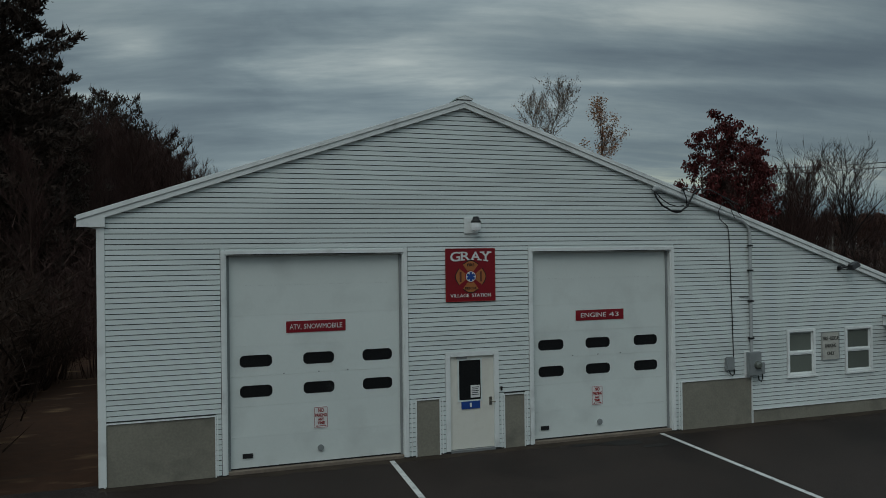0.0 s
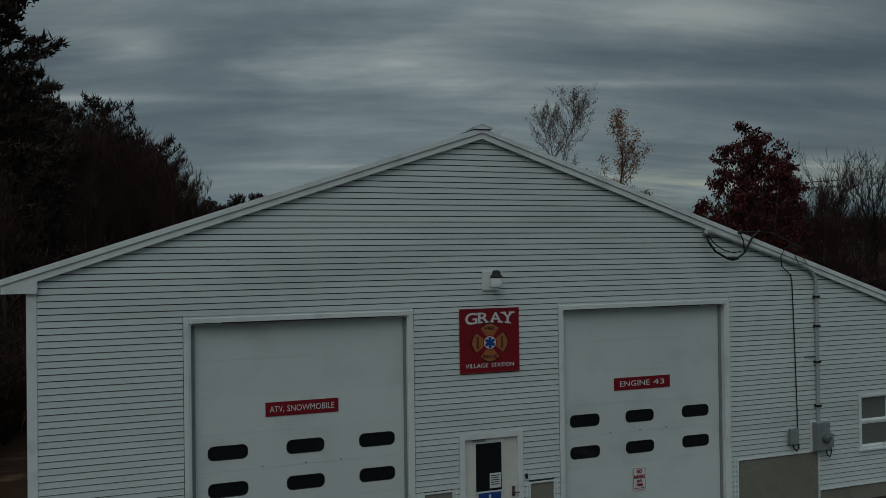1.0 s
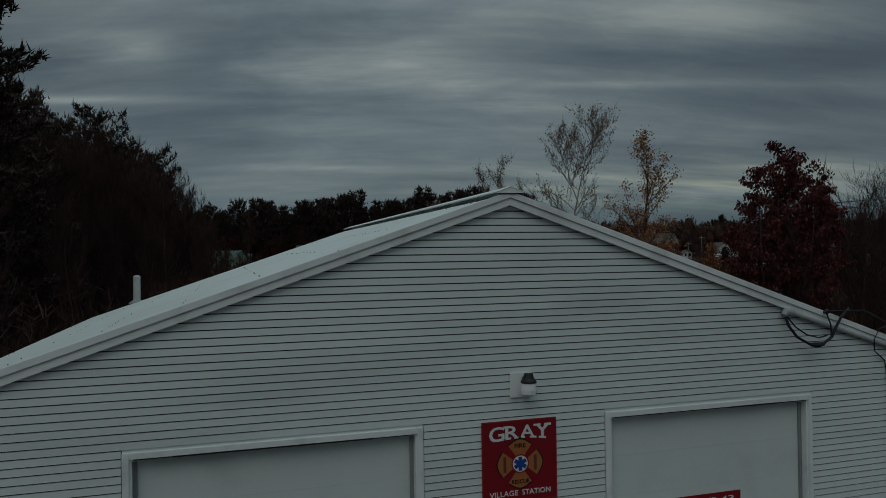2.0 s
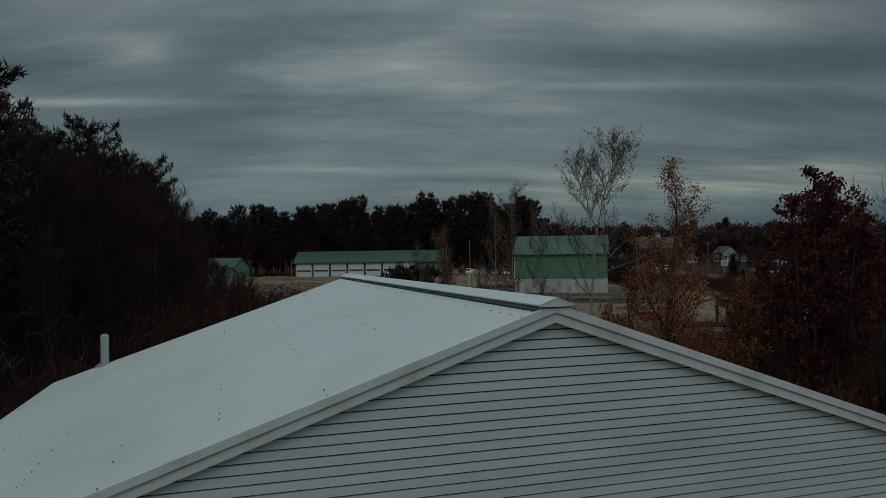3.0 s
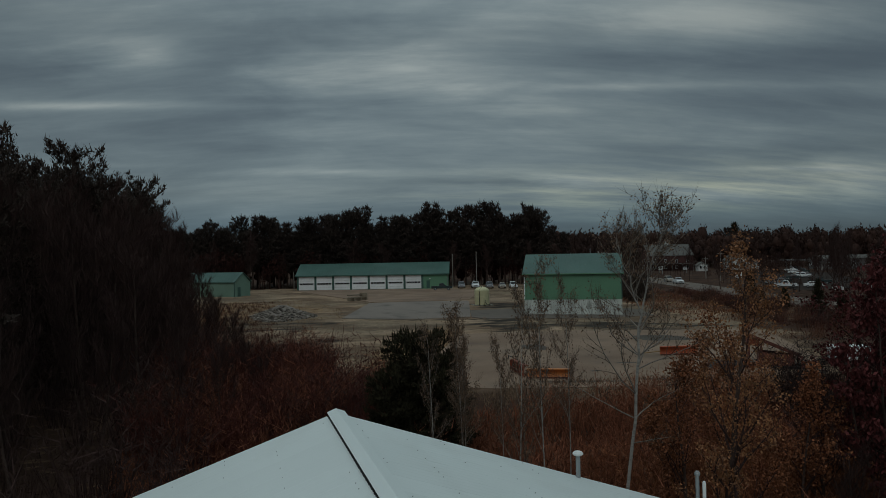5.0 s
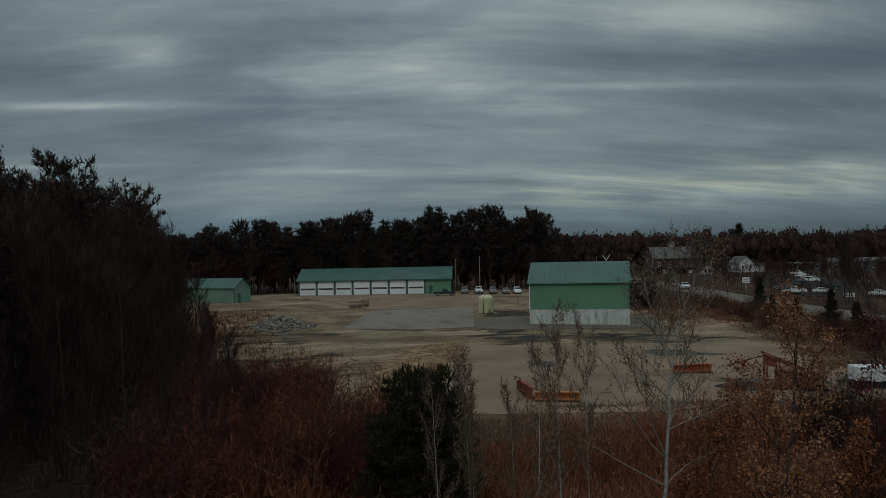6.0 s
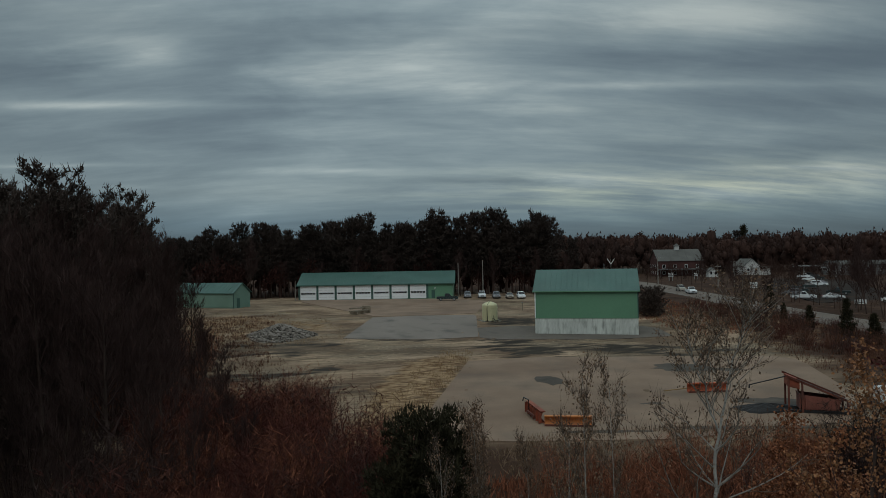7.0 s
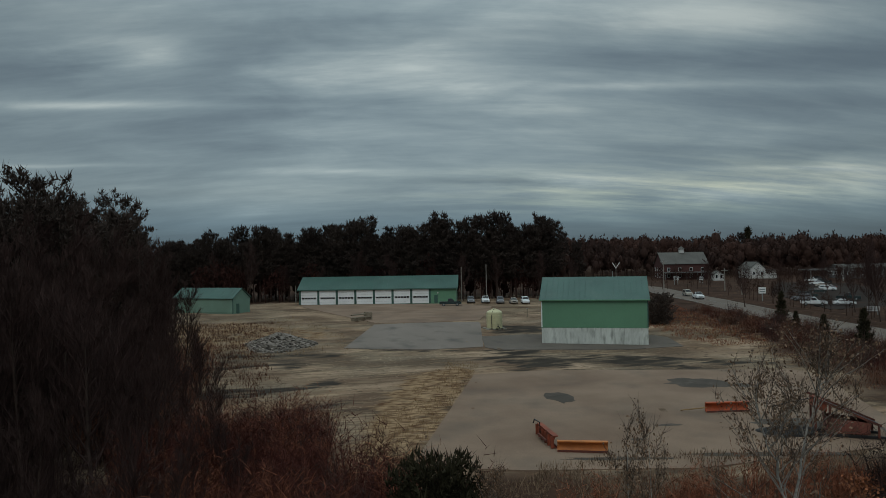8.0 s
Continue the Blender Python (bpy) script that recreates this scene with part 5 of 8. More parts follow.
part("wire", Shape().tube([(6.95, -0.13, 5.40), (6.8, -0.14, 5.52), (6.62, -0.14, 5.48), (6.52, -0.13, 5.3), (6.58, -0.08, 5.1), (6.75, -0.03, 5.0), (6.86, -0.02, 4.92), (6.90, -0.015, 4.75), (6.95, -0.015, 3.2), (6.99, -0.015, 1.6)], 0.011, 6), "cable", sv)
part("wire", Shape().tube([(6.95, -0.13, 5.40), (7.05, -0.13, 5.3), (7.2, -0.12, 5.15), (7.0, -0.12, 5.12), (6.9, -0.12, 5.3), (7.0, -0.13, 5.46)], 0.009, 6), "cable", sv)

fl = thing("flood_light", "small dark floodlight under the roof edge", "flood light", pose(10.36, -0.028, 3.82))
part("mount", Shape().box(-0.07, 0.03, -0.05, 0.0, -0.05, 0.05), "black_paint", fl, bevel=0.006)
part("arm", Shape().tube([(0.0, -0.04, 0.0), (0.13, -0.16, 0.05)], 0.025, 8), "black_paint", fl)
part("head", Shape().hexa([(0.10, -0.16, -0.02), (0.36, -0.16, 0.10), (0.36, -0.36, 0.06), (0.10, -0.36, -0.05), (0.12, -0.15, 0.10), (0.35, -0.15, 0.19), (0.35, -0.30, 0.17), (0.12, -0.30, 0.08)]), "black_paint", fl, bevel=0.012)

# pipes on the rear edge of the roof
def roof_pipe(name, label, x, y, r, top, mat, cap_r):
    base = roof_z(x)
    p = thing(name, label, "vent pipe", pose(x, y, base))
    part("pipe", Shape().tube([(0, 0, -0.1), (0, 0, top - base)], r, 14), mat, p)
    part("flashing", Shape().turn([(r * 2.4, -0.02 + SLOPE * 0), (r * 1.3, 0.06), (r * 1.05, 0.08)], (0, 0, 0.0), 14), "grey_metal", p)
    part("cap", Shape().turn([(cap_r, -0.05), (cap_r, 0.0), (cap_r * 0.6, 0.05)], (0, 0, top - base), 14), mat, p)


roof_pipe("vent_pipe", "thin grey steel vent pipe at the rear edge of the roof", 9.12, 13.3, 0.05, 5.50, "grey_metal", 0.075)
roof_pipe("vent_pipe", "short white plastic vent pipe at the rear edge of the roof", 9.25, 13.2, 0.045, 5.26, "white_plastic", 0.046)
roof_pipe("flue_pipe", "pale grey flue pipe at the rear edge of the roof", -6.42, 13.3, 0.1, 6.3, "conduit", 0.105)
mv = thing("roof_vent", "dull grey vent with white mushroom cap at the roof edge", "vent pipe", pose(5.85, 13.45, roof_z(5.85)))
part("stem", Shape().tube([(0, 0, -0.1), (0, 0, 0.58)], 0.055, 12), "grey_box", mv)
part("cap", Shape().turn([(0.09, 0.54), (0.13, 0.57), (0.13, 0.60), (0.09, 0.64), (0.03, 0.655)], (0, 0, 0), 14), "white_plastic", mv)


# ---- works yard and town ----
def wall_frame(x0, y0, x1, y1, z):
    """The pose whose x runs along a wall from its near left foot, and whose y runs into the building."""
    return pose(x0, y0, z, 0, 0, math.degrees(math.atan2(y1 - y0, x1 - x0)))


def gable_roof(b, length, depth, eave, ridge, over, mat, ribs, name="roof"):
    """Two ribbed roof slopes with their ridge along x."""
    for front_side in (True, False):
        s = Shape()
        ya, yb = (-over, depth / 2) if front_side else (depth + over, depth / 2)
        k = (ridge - eave) / (depth / 2)
        za = eave - k * over
        s.hexa([(-over, ya, za), (length + over, ya, za), (length + over, yb, ridge), (-over, yb, ridge), (-over, ya, za + 0.1), (length + over, ya, za + 0.1), (length + over, yb, ridge + 0.1), (-over, yb, ridge + 0.1)])
        n = int(length / ribs)
        slope = part(name, s, mat, b)
        for i in range(n + 1):
            x = -over + 0.02 + i * (length + 2 * over - 0.1) / n
            s = Shape().hexa([(x, ya, za + 0.1), (x + 0.06, ya, za + 0.1), (x + 0.06, yb, ridge + 0.1), (x, yb, ridge + 0.1), (x, ya, za + 0.16), (x + 0.06, ya, za + 0.16), (x + 0.06, yb, ridge + 0.16), (x, yb, ridge + 0.16)])
            part("roof_rib", s, mat, slope)


def gable_walls(b, length, depth, eave, ridge, mat, z0=0.0):
    part("wall", Shape().box(0, length, 0, 0.2, z0, eave), mat, b)
    part("wall", Shape().box(0, length, depth - 0.2, depth, z0, eave), mat, b)
    for x in (0.0, length - 0.2):
        s = Shape()
        pts = [(0.2, z0), (depth - 0.2, z0), (depth - 0.2, eave), (depth / 2, ridge), (0.2, eave)]
        n = 5
        s.add([(x, y, z) for y, z in pts] + [(x + 0.2, y, z) for y, z in pts], [tuple(range(n)), tuple(range(2 * n - 1, n - 1, -1))] + [(i, i + n, (i + 1) % n + n, (i + 1) % n) for i in range(n)])
        part("gable_wall", s, mat, b)


# long garage with seven white bay doors
gb = thing("long_garage", "long garage with green steel roof and seven white bay doors", "garage", wall_frame(14.2, 194.0, 53.0, 181.1, 3.1))
gable_walls(gb, 40.9, 12.0, 4.0, 6.9, "green_wall", -0.3)
gable_roof(gb, 40.9, 12.0, 4.05, 6.95, 0.5, "green_roof", 1.2)
for k in range(7):
    x0 = 0.45 + 4.85 * k
    d = part("bay_door", Shape().box(x0, x0 + 4.25, -0.10, -0.02, 0.02, 3.7), "bay_white", gb, "white bay door with a strip of panes")
    for j in range(1, 6):
        part("joint", Shape().box(x0, x0 + 4.25, -0.104, -0.09, 0.62 * j - 0.012, 0.62 * j + 0.012), "grey_box", d)
    for j in range(5):
        part("pane", Shape().box(x0 + 0.25 + 0.77 * j, x0 + 0.25 + 0.77 * j + 0.66, -0.112, -0.095, 1.42, 1.88), "dark_pane", d, "dark pane")
    part("door_post", Shape().box(x0 + 4.27, x0 + 4.83, -0.06, 0.0, 0, 3.9), "green_roof", gb)
part("fascia", Shape().box(-0.5, 41.4, -0.53, -0.47, 3.62, 3.84), "green_roof", gb)
part("corner_post", Shape().box(-0.06, 0.40, -0.06, 0.0, 0, 3.9), "green_roof", gb)
part("wall_lamp", Shape().box(36.0, 36.3, -0.3, 0.0, 2.5, 2.75), "white_plastic", gb, "pale wall lamp")
part("side_door", Shape().box(35.2, 36.1, -0.05, 0.0, 0.05, 2.1), "green_roof", gb)
part("downpipe", Shape().tube([(40.85, -0.1, 0), (40.85, -0.1, 3.7)], 0.06, 6), "grey_box", gb)

# green storage hall on a concrete base
hall = thing("storage_hall", "green steel storage hall on a stained concrete base", "storage hall", wall_frame(41.8, 101.6, 54.85, 94.45, 1.95))
part("base", Shape().box(-0.05, 14.93, -0.05, 12.85, -0.4, 2.4), "block_base", hall, "stained concrete base")
gable_walls(hall, 14.88, 12.8, 6.4, 9.35, "green_wall", 2.4)
gable_roof(hall, 14.88, 12.8, 6.45, 9.4, 0.35, "green_roof", 0.75)
for i in range(33):
    x = 0.15 + i * 0.455
    part("wall_rib", Shape().box(x, x + 0.05, -0.03, 0.0, 2.42, 6.4), "green_wall", hall)
part("base_ledge", Shape().box(-0.08, 14.96, -0.09, 0.0, 2.36, 2.44), "green_wall", hall)
part("eave_gutter", Shape().box(-0.35, 15.25, -0.42, -0.32, 6.28, 6.42), "green_wall", hall, "pale green eave trim")
part("corner_trim", Shape().box(-0.08, 0.06, -0.06, 0.1, 2.44, 6.4), "trim", hall)
part("corner_trim", Shape().box(14.84, 14.98, -0.06, 0.1, 2.44, 6.4), "green_roof", hall)
part("side_door", Shape().box(-0.1, -0.02, 4.2, 8.4, 0.0, 5.2), "bay_white", hall, "white sliding door")
part("side_frame", Shape().box(-0.14, -0.06, 4.0, 4.2, 0.0, 5.4).box(-0.14, -0.06, 8.4, 8.6, 0.0, 5.4).box(-0.14, -0.06, 4.2, 8.4, 5.2, 5.4), "green_roof", hall)
part("weather_vane", Shape().tube([(10.2, 6.4, 9.4), (10.2, 6.4, 10.3)], 0.05, 6), "grey_metal", hall)

# small green shed at the edge of the wood
shed = thing("green_shed", "small faded green shed with a low green roof beside the wood", "shed", wall_frame(-15.6, 184.2, -2.26, 173.4, 2.9))
gable_walls(shed, 17.2, 6.0, 3.5, 5.6, "shed_wall", -0.3)
gable_roof(shed, 17.2, 6.0, 3.55, 5.65, 0.3, "green_roof", 1.0)
part("sill_band", Shape().box(0, 17.2, -0.06, 0.0, 0.25, 0.45), "shed_wall", shed)
part("gable_door", Shape().box(17.2, 17.26, 1.2, 2.2, 0.0, 2.2), "green_roof", shed)
part("corner_trim", Shape().box(17.12, 17.28, -0.07, 0.08, 0.0, 3.5), "green_roof", shed)

# storage tank
tk = thing("storage_tank", "cream upright plastic tank with black fill pipe on a pallet base", "tank", pose(42.0, 122.4, 2.25))
part("shell", Shape().turn([(1.36, 0.15), (1.38, 0.3), (1.38, 2.75), (1.30, 2.95), (0.85, 3.25), (0.3, 3.38)], (0, 0, 0), 24), "cream", tk)
part("lid", Shape().turn([(0.32, 3.36), (0.32, 3.46), (0.2, 3.5)], (0, 0, 0), 14), "cream", tk)
part("fill_pipe", Shape().tube([(-0.9, -1.15, 0.1), (-0.95, -1.2, 2.3), (-0.75, -1.0, 2.95), (-0.2, -0.4, 3.42), (0.0, 0, 3.5)], 0.06, 8), "cable", tk)
part("valve", Shape().tube([(0.1, -1.35, 0.5), (0.1, -1.8, 0.5), (0.35, -1.9, 0.15)], 0.07, 8), "cable", tk)
part("valve_frame", Shape().tube([(-0.2, -1.6, 0.0), (0.1, -1.5, 1.05), (0.4, -1.6, 0.0)], 0.035, 6), "cable", tk)
for k in range(4):
    part("skid", Shape().box(-1.7 + 0.95 * k, -1.25 + 0.95 * k, -1.6, 1.5, -0.1, 0.15), "concrete", tk)
for zz in (0.9, 1.6, 2.3):
    part("hoop", Shape().turn([(1.385, zz), (1.41, zz + 0.02), (1.41, zz + 0.06), (1.385, zz + 0.08)], (0, 0, 0), 24), "cream", tk)


# poles
def pole(name, label, x, y, top, r=0.14, wires=False):
    z0 = ground_z(x, y)
    p = thing(name, label, "pole", pose(x, y, z0))
    part("shaft", Shape().tube([(0, 0, -0.2), (0, 0, top - z0)], [r, r * 0.65], 8), "pole_wood", p)
    if wires:
        part("cross_arm", Shape().box(-1.1, 1.1, -0.06, 0.06, top - z0 - 0.8, top - z0 - 0.65), "pole_wood", p)
        for xx in (-0.95, -0.3, 0.3, 0.95):
            part("insulator", Shape().tube([(xx, 0, top - z0 - 0.66), (xx, 0, top - z0 - 0.5)], 0.05, 6), "grey_box", p)
    return p


pole("yard_pole", "pale bare pole beside the long garage", 56.4, 187.3, 12.2)
pole("yard_pole", "pale pole with a small box near parked cars", 62.8, 185.4, 12.8)
pole("leaning_pole", "short dark post at the end of the long garage", 13.2, 192.5, 8.2, 0.1)
pole("utility_pole", "wooden utility pole with a cross arm beside the road", 134.8, 174.4, 11.6, 0.16, True)
pole("utility_pole", "wooden utility pole with a cross arm beside the road", 124.0, 196.0, 13.0, 0.16, True)
pole("utility_pole", "wooden utility pole with a cross arm beside the road", 142.3, 191.4, 10.0, 0.16, True)
pole("utility_pole", "wooden utility pole with a cross arm beside the road", 114.0, 100.0, 10.5, 0.16, True)
post = thing("yard_post", "short dark post between gravel strips in the yard", "post", pose(55.5, 140, 2.45))
part("post", Shape().tube([(0, 0, -0.2), (0, 0, 1.6)], 0.09, 6), "lumber", post)
part("cap", Shape().box(-0.13, 0.13, -0.13, 0.13, 1.6, 1.68), "grey_box", post)


# vehicles
def vehicle(name, label, category, paint, kind_of, at, group=""):
    """A road vehicle, 4.6 to 5.4 m long along x, nose towards +x, on z = 0."""
    v = thing(name, label, category, at, group)
    if kind_of == "pickup":
        L, W, H = 5.4, 1.95, 1.85
        side = [(-2.7, 0.45), (-2.7, 1.05), (-0.75, 1.05), (-0.7, 1.1), (0.95, 1.1), (2.45, 1.05), (2.68, 0.9), (2.7, 0.45)]
        roof = [(-0.7, 1.1), (-0.55, 1.78), (0.35, 1.82), (1.05, 1.1)]
    elif kind_of == "suv":
        L, W, H = 4.7, 1.88, 1.72
        side = [(-2.35, 0.4), (-2.38, 1.0), (1.0, 1.02), (2.15, 0.95), (2.36, 0.8), (2.38, 0.4)]
        roof = [(-2.3, 1.0), (-2.05, 1.66), (-1.6, 1.72), (0.25, 1.70), (1.05, 1.02)]
    else:
        L, W, H = 4.6, 1.8, 1.45
        side = [(-2.3, 0.4), (-2.32, 0.9), (-1.5, 0.95), (0.95, 0.93), (2.1, 0.82), (2.3, 0.65), (2.32, 0.4)]
        roof = [(-1.75, 0.95), (-1.0, 1.40), (-0.5, 1.45), (0.25, 1.42), (1.15, 0.93)]

    def loft(outline, w0, w1, zc):
        n = len(outline)
        zs = [z for _, z in outline]
        def half(z):
            return w0 + (w1 - w0) * (z - min(zs)) / (max(zs) - min(zs))
        s = Shape()
        s.add([(x, -half(z), z) for x, z in outline] + [(x, half(z), z) for x, z in outline], [tuple(range(n)), tuple(range(2 * n - 1, n - 1, -1))] + [(i, i + n, (i + 1) % n + n, (i + 1) % n) for i in range(n)])
        return s
    part("body", loft(side, W / 2, W / 2 - 0.06, 0), paint, v, bevel=0.05)
    part("cabin", loft(roof, W / 2 - 0.08, W / 2 - 0.26, 0), paint, v, bevel=0.04)
    (xa, za), (xb, zb), (xc, zc), (xd, zd) = roof[0], roof[1], roof[-2], roof[-1]
    wt, wb2 = W / 2 - 0.30, W / 2 - 0.16

    def screen(x0, z0, x1, z1, sgn):
        k0, k1 = 0.14, 0.88
        p0, p1 = (x0 + (x1 - x0) * k0, z0 + (z1 - z0) * k0), (x0 + (x1 - x0) * k1, z0 + (z1 - z0) * k1)
        e = 0.02 * sgn
        return Shape().hexa([(p0[0], -wb2, p0[1]), (p0[0], wb2, p0[1]), (p1[0], wt, p1[1]), (p1[0], -wt, p1[1]), (p0[0] + e, -wb2, p0[1] + 0.015), (p0[0] + e, wb2, p0[1] + 0.015), (p1[0] + e, wt, p1[1] + 0.015), (p1[0] + e, -wt, p1[1] + 0.015)])
    part("windscreen", screen(xd, zd, xc, zc, 1), "dark_pane", v)
    part("rear_window", screen(xa, za, xb, zb, -1), "dark_pane", v)
    for sgn in (-1, 1):
        def yy(z):
            return sgn * (W / 2 - 0.08 + (-0.18) * (z - za) / (zb - za) + 0.012)
        n_win = 1 if kind_of == "pickup" else 2
        z0, z1 = za + 0.1, max(zb, zc) - 0.1
        xl0, xl1 = xa + (xb - xa) * 0.3 + 0.1, xb + 0.08
        xr0, xr1 = xd - (xd - xc) * 0.3 - 0.1, xc - 0.04
        for k in range(n_win):
            f0, f1 = k / n_win + 0.02, (k + 1) / n_win - 0.02
            q = [(xl0 + (xr0 - xl0) * f0, z0), (xl0 + (xr0 - xl0) * f1, z0), (xl1 + (xr1 - xl1) * f1, z1), (xl1 + (xr1 - xl1) * f0, z1)]
            part("side_window", Shape().hexa([(x, yy(z) - sgn * 0.03, z) for x, z in q] + [(x, yy(z), z) for x, z in q]), "dark_pane", v)
    if kind_of == "pickup":
        part("bed_floor", Shape().box(-2.6, -0.8, -W / 2 + 0.14, W / 2 - 0.14, 1.04, 1.058), "rubber", v)
    for x in (-L * 0.31, L * 0.31):
        for sgn in (-1, 1):
            r = 0.37 if kind_of != "car" else 0.32
            y0, y1 = sgn * (W / 2 - 0.2), sgn * (W / 2 + 0.02)
            w = part("wheel", Shape().tube([(x, y0, r), (x, y1, r)], r, 16), "rubber", v)
            part("rim", Shape().tube([(x, y1, r), (x, y1 + sgn * 0.012, r)], r * 0.6, 12), "grey_metal", w)
    for sgn in (-1, 1):
        part("headlight", Shape().box(L / 2 - 0.08, L / 2 + 0.015, min(sgn * 0.5, sgn * 0.82), max(sgn * 0.5, sgn * 0.82), 0.66, 0.80), "head_lens", v)
        part("tail_light", Shape().box(-L / 2 - 0.02, -L / 2 + 0.08, min(sgn * 0.62, sgn * 0.86), max(sgn * 0.62, sgn * 0.86), 0.7, 0.9), "tail_lens", v)
    part("grille", Shape().box(L / 2 - 0.05, L / 2 + 0.012, -0.45, 0.45, 0.52, 0.74), "rubber", v)
    part("bumper", Shape().box(L / 2 - 0.1, L / 2 + 0.06, -W / 2 + 0.05, W / 2 - 0.05, 0.34, 0.48), "grey_box" if kind_of == "pickup" else paint, v, bevel=0.02)
    return v


def on_ground(x, y, turn=0.0, lift=0.0):
    return pose(x, y, ground_z(x, y) + lift, 0, 0, turn)


FACE = -106
vehicle("pickup_truck", "dark green pickup truck parked beside the long garage", "pickup truck", "car_dark", "pickup", on_ground(49.2, 173.6, -17, 0.0))
vehicle("car", "grey car parked facing the yard by the wood", "car", "car_grey", "suv", on_ground(56.9, 181.0, FACE), "cars by the wood")
vehicle("pickup_truck", "white pickup truck parked facing the yard", "pickup truck", "car_white", "pickup", on_ground(60.2, 179.0, FACE), "cars by the wood")
vehicle("car", "dark grey sport utility car parked by the wood", "car", "car_grey", "suv", on_ground(63.2, 176.2, FACE), "cars by the wood")
vehicle("car", "silver tan car parked by the wood", "car", "car_tan", "car", on_ground(66.0, 174.0, FACE), "cars by the wood")
vehicle("car", "white car parked facing the yard", "car", "car_white", "suv", on_ground(68.6, 172.6, FACE), "cars by the wood")
vehicle("pickup_truck", "white pickup truck on the road", "pickup truck", "car_white", "pickup", on_ground(114.5, 166.0, -112, 0.065))
vehicle("car", "pale car on the road", "car", "car_tan", "suv", on_ground(119.0, 177.0, -110, 0.065))
LOT = [(124.4, 137.5, -40, "white", "pickup"), (130.4, 135.0, -38, "white", "car"), (132.5, 150, 140, "grey", "suv"), (141, 157, -42, "dark", "suv"), (157, 170, -45, "dark", "car"),
       (167, 177, -45, "white", "suv"), (173, 183, 135, "grey", "car"), (203, 221, -40, "white", "pickup"), (214, 229, -40, "grey", "suv"), (133, 122, -45, "white", "car"), (143, 146, 130, "dark", "pickup"), (180, 192, -45, "tan", "car"), (188, 203, 130, "white", "car"), (196, 208, -45, "dark", "suv")]
for x, y, turn, word, kind_of in LOT:
    vehicle("car" if kind_of != "pickup" else "pickup_truck", f"{word} vehicle parked in the roadside lot", "car", "car_" + word, kind_of, on_ground(x, y, turn, 0.045), "cars in the roadside lot")


# snow ploughs
def plough(label, x0, y0, x1, y1, height, mat, paint_word):
    """A curved plough blade along x between two points of the ground."""
    length = math.hypot(x1 - x0, y1 - y0)
    p = thing("plough_blade", label, "snow plough", wall_frame(x0, y0, x1, y1, ground_z(x0, y0) + 0.04), "plough blades")
    prof = [(0.28 * math.cos(radians(a)) - 0.28, height / 2 + height / 2 * math.sin(radians(a))) for a in range(-90, 91, 15)]
    s = Shape()
    n = len(prof)
    s.add([(0, y, z) for y, z in prof] + [(length, y, z) for y, z in prof] + [(0, y + 0.05, z) for y, z in prof] + [(length, y + 0.05, z) for y, z in prof],
          [(i, i + 1, n + i + 1, n + i) for i in range(n - 1)] + [(2 * n + i, 3 * n + i, 3 * n + i + 1, 2 * n + i + 1) for i in range(n - 1)] + [(0, n, 3 * n, 2 * n), (n - 1, 3 * n - 1, 4 * n - 1, 2 * n - 1)] + [(i, 2 * n + i, 2 * n + i + 1, i + 1) for i in range(n - 1)] + [(n + i, n + i + 1, 3 * n + i + 1, 3 * n + i) for i in range(n - 1)])
    part("moldboard", s, mat, p)
    m = int(length / 0.7)
    for k in range(m + 1):
        x = 0.05 + k * (length - 0.15) / m
        part("rib", Shape().plate([(x, 0.02), (x + 0.05, 0.02), (x + 0.05, height - 0.02), (x, height - 0.02)], -0.02, 0.20), mat, p)
    part("cutting_edge", Shape().box(0, length, -0.33, -0.26, -0.03, 0.12), "rust", p)
    part("top_edge", Shape().box(0, length, -0.32, 0.05, height - 0.02, height + 0.05), mat, p)
    part("push_bar", Shape().box(length * 0.25, length * 0.75, 0.2, 0.32, 0.25, 0.4), "rust", p)
    return p


pl = plough("rusty orange plough blade lying on the yard pad", 20.3, 51.2, 20.85, 55.2, 0.85, "worn_orange", "orange")
part("prop_arm", Shape().tube([(3.1, 0.1, 0.4), (3.1, 0.12, 1.15), (3.9, 0.3, 1.2), (4.0, 0.35, 0.9)], 0.05, 6), "black_paint", pl, "black lifting arm")
plough("faded orange plough blade lying on the yard pad", 20.35, 50.75, 23.45, 49.35, 0.68, "orange_pale", "faded orange")
p2 = plough("bright orange plough blade on the far side of the pad", 36.9, 57.2, 40.5, 56.4, 0.76, "orange", "orange")
part("draw_bar", Shape().tube([(0.1, 0.0, 0.35), (-2.0, 0.3, 0.12)], 0.05, 6), "straw", p2, "pale draw bar")

# salt spreader hopper with a sloping conveyor
hp = thing("spreader_hopper", "rusty red spreader hopper with a sloping conveyor frame", "hopper", pose(40.1, 49.0, ground_z(0, 49) + 0.04, 0, 0, -34))
for y in (-0.9, 0.84):
    part("tub_side", Shape().hexa([(1.1, y + 0.12, 0.2), (3.5, y + 0.12, 0.2), (3.5, y + 0.18, 0.2), (1.1, y + 0.18, 0.2), (0.8, y, 1.35), (3.7, y, 1.05), (3.7, y + 0.06, 1.05), (0.8, y + 0.06, 1.35)]), "red_steel", hp)
    for x in (1.25, 2.0, 2.75, 3.4):
        part("tub_rib", Shape().hexa([(x, y + 0.02, 0.2), (x + 0.07, y + 0.02, 0.2), (x + 0.07, y + 0.24, 0.2), (x, y + 0.24, 0.2), (x, y - 0.05, 1.2), (x + 0.07, y - 0.05, 1.2), (x + 0.07, y + 0.10, 1.2), (x, y + 0.10, 1.2)]), "red_steel", hp)
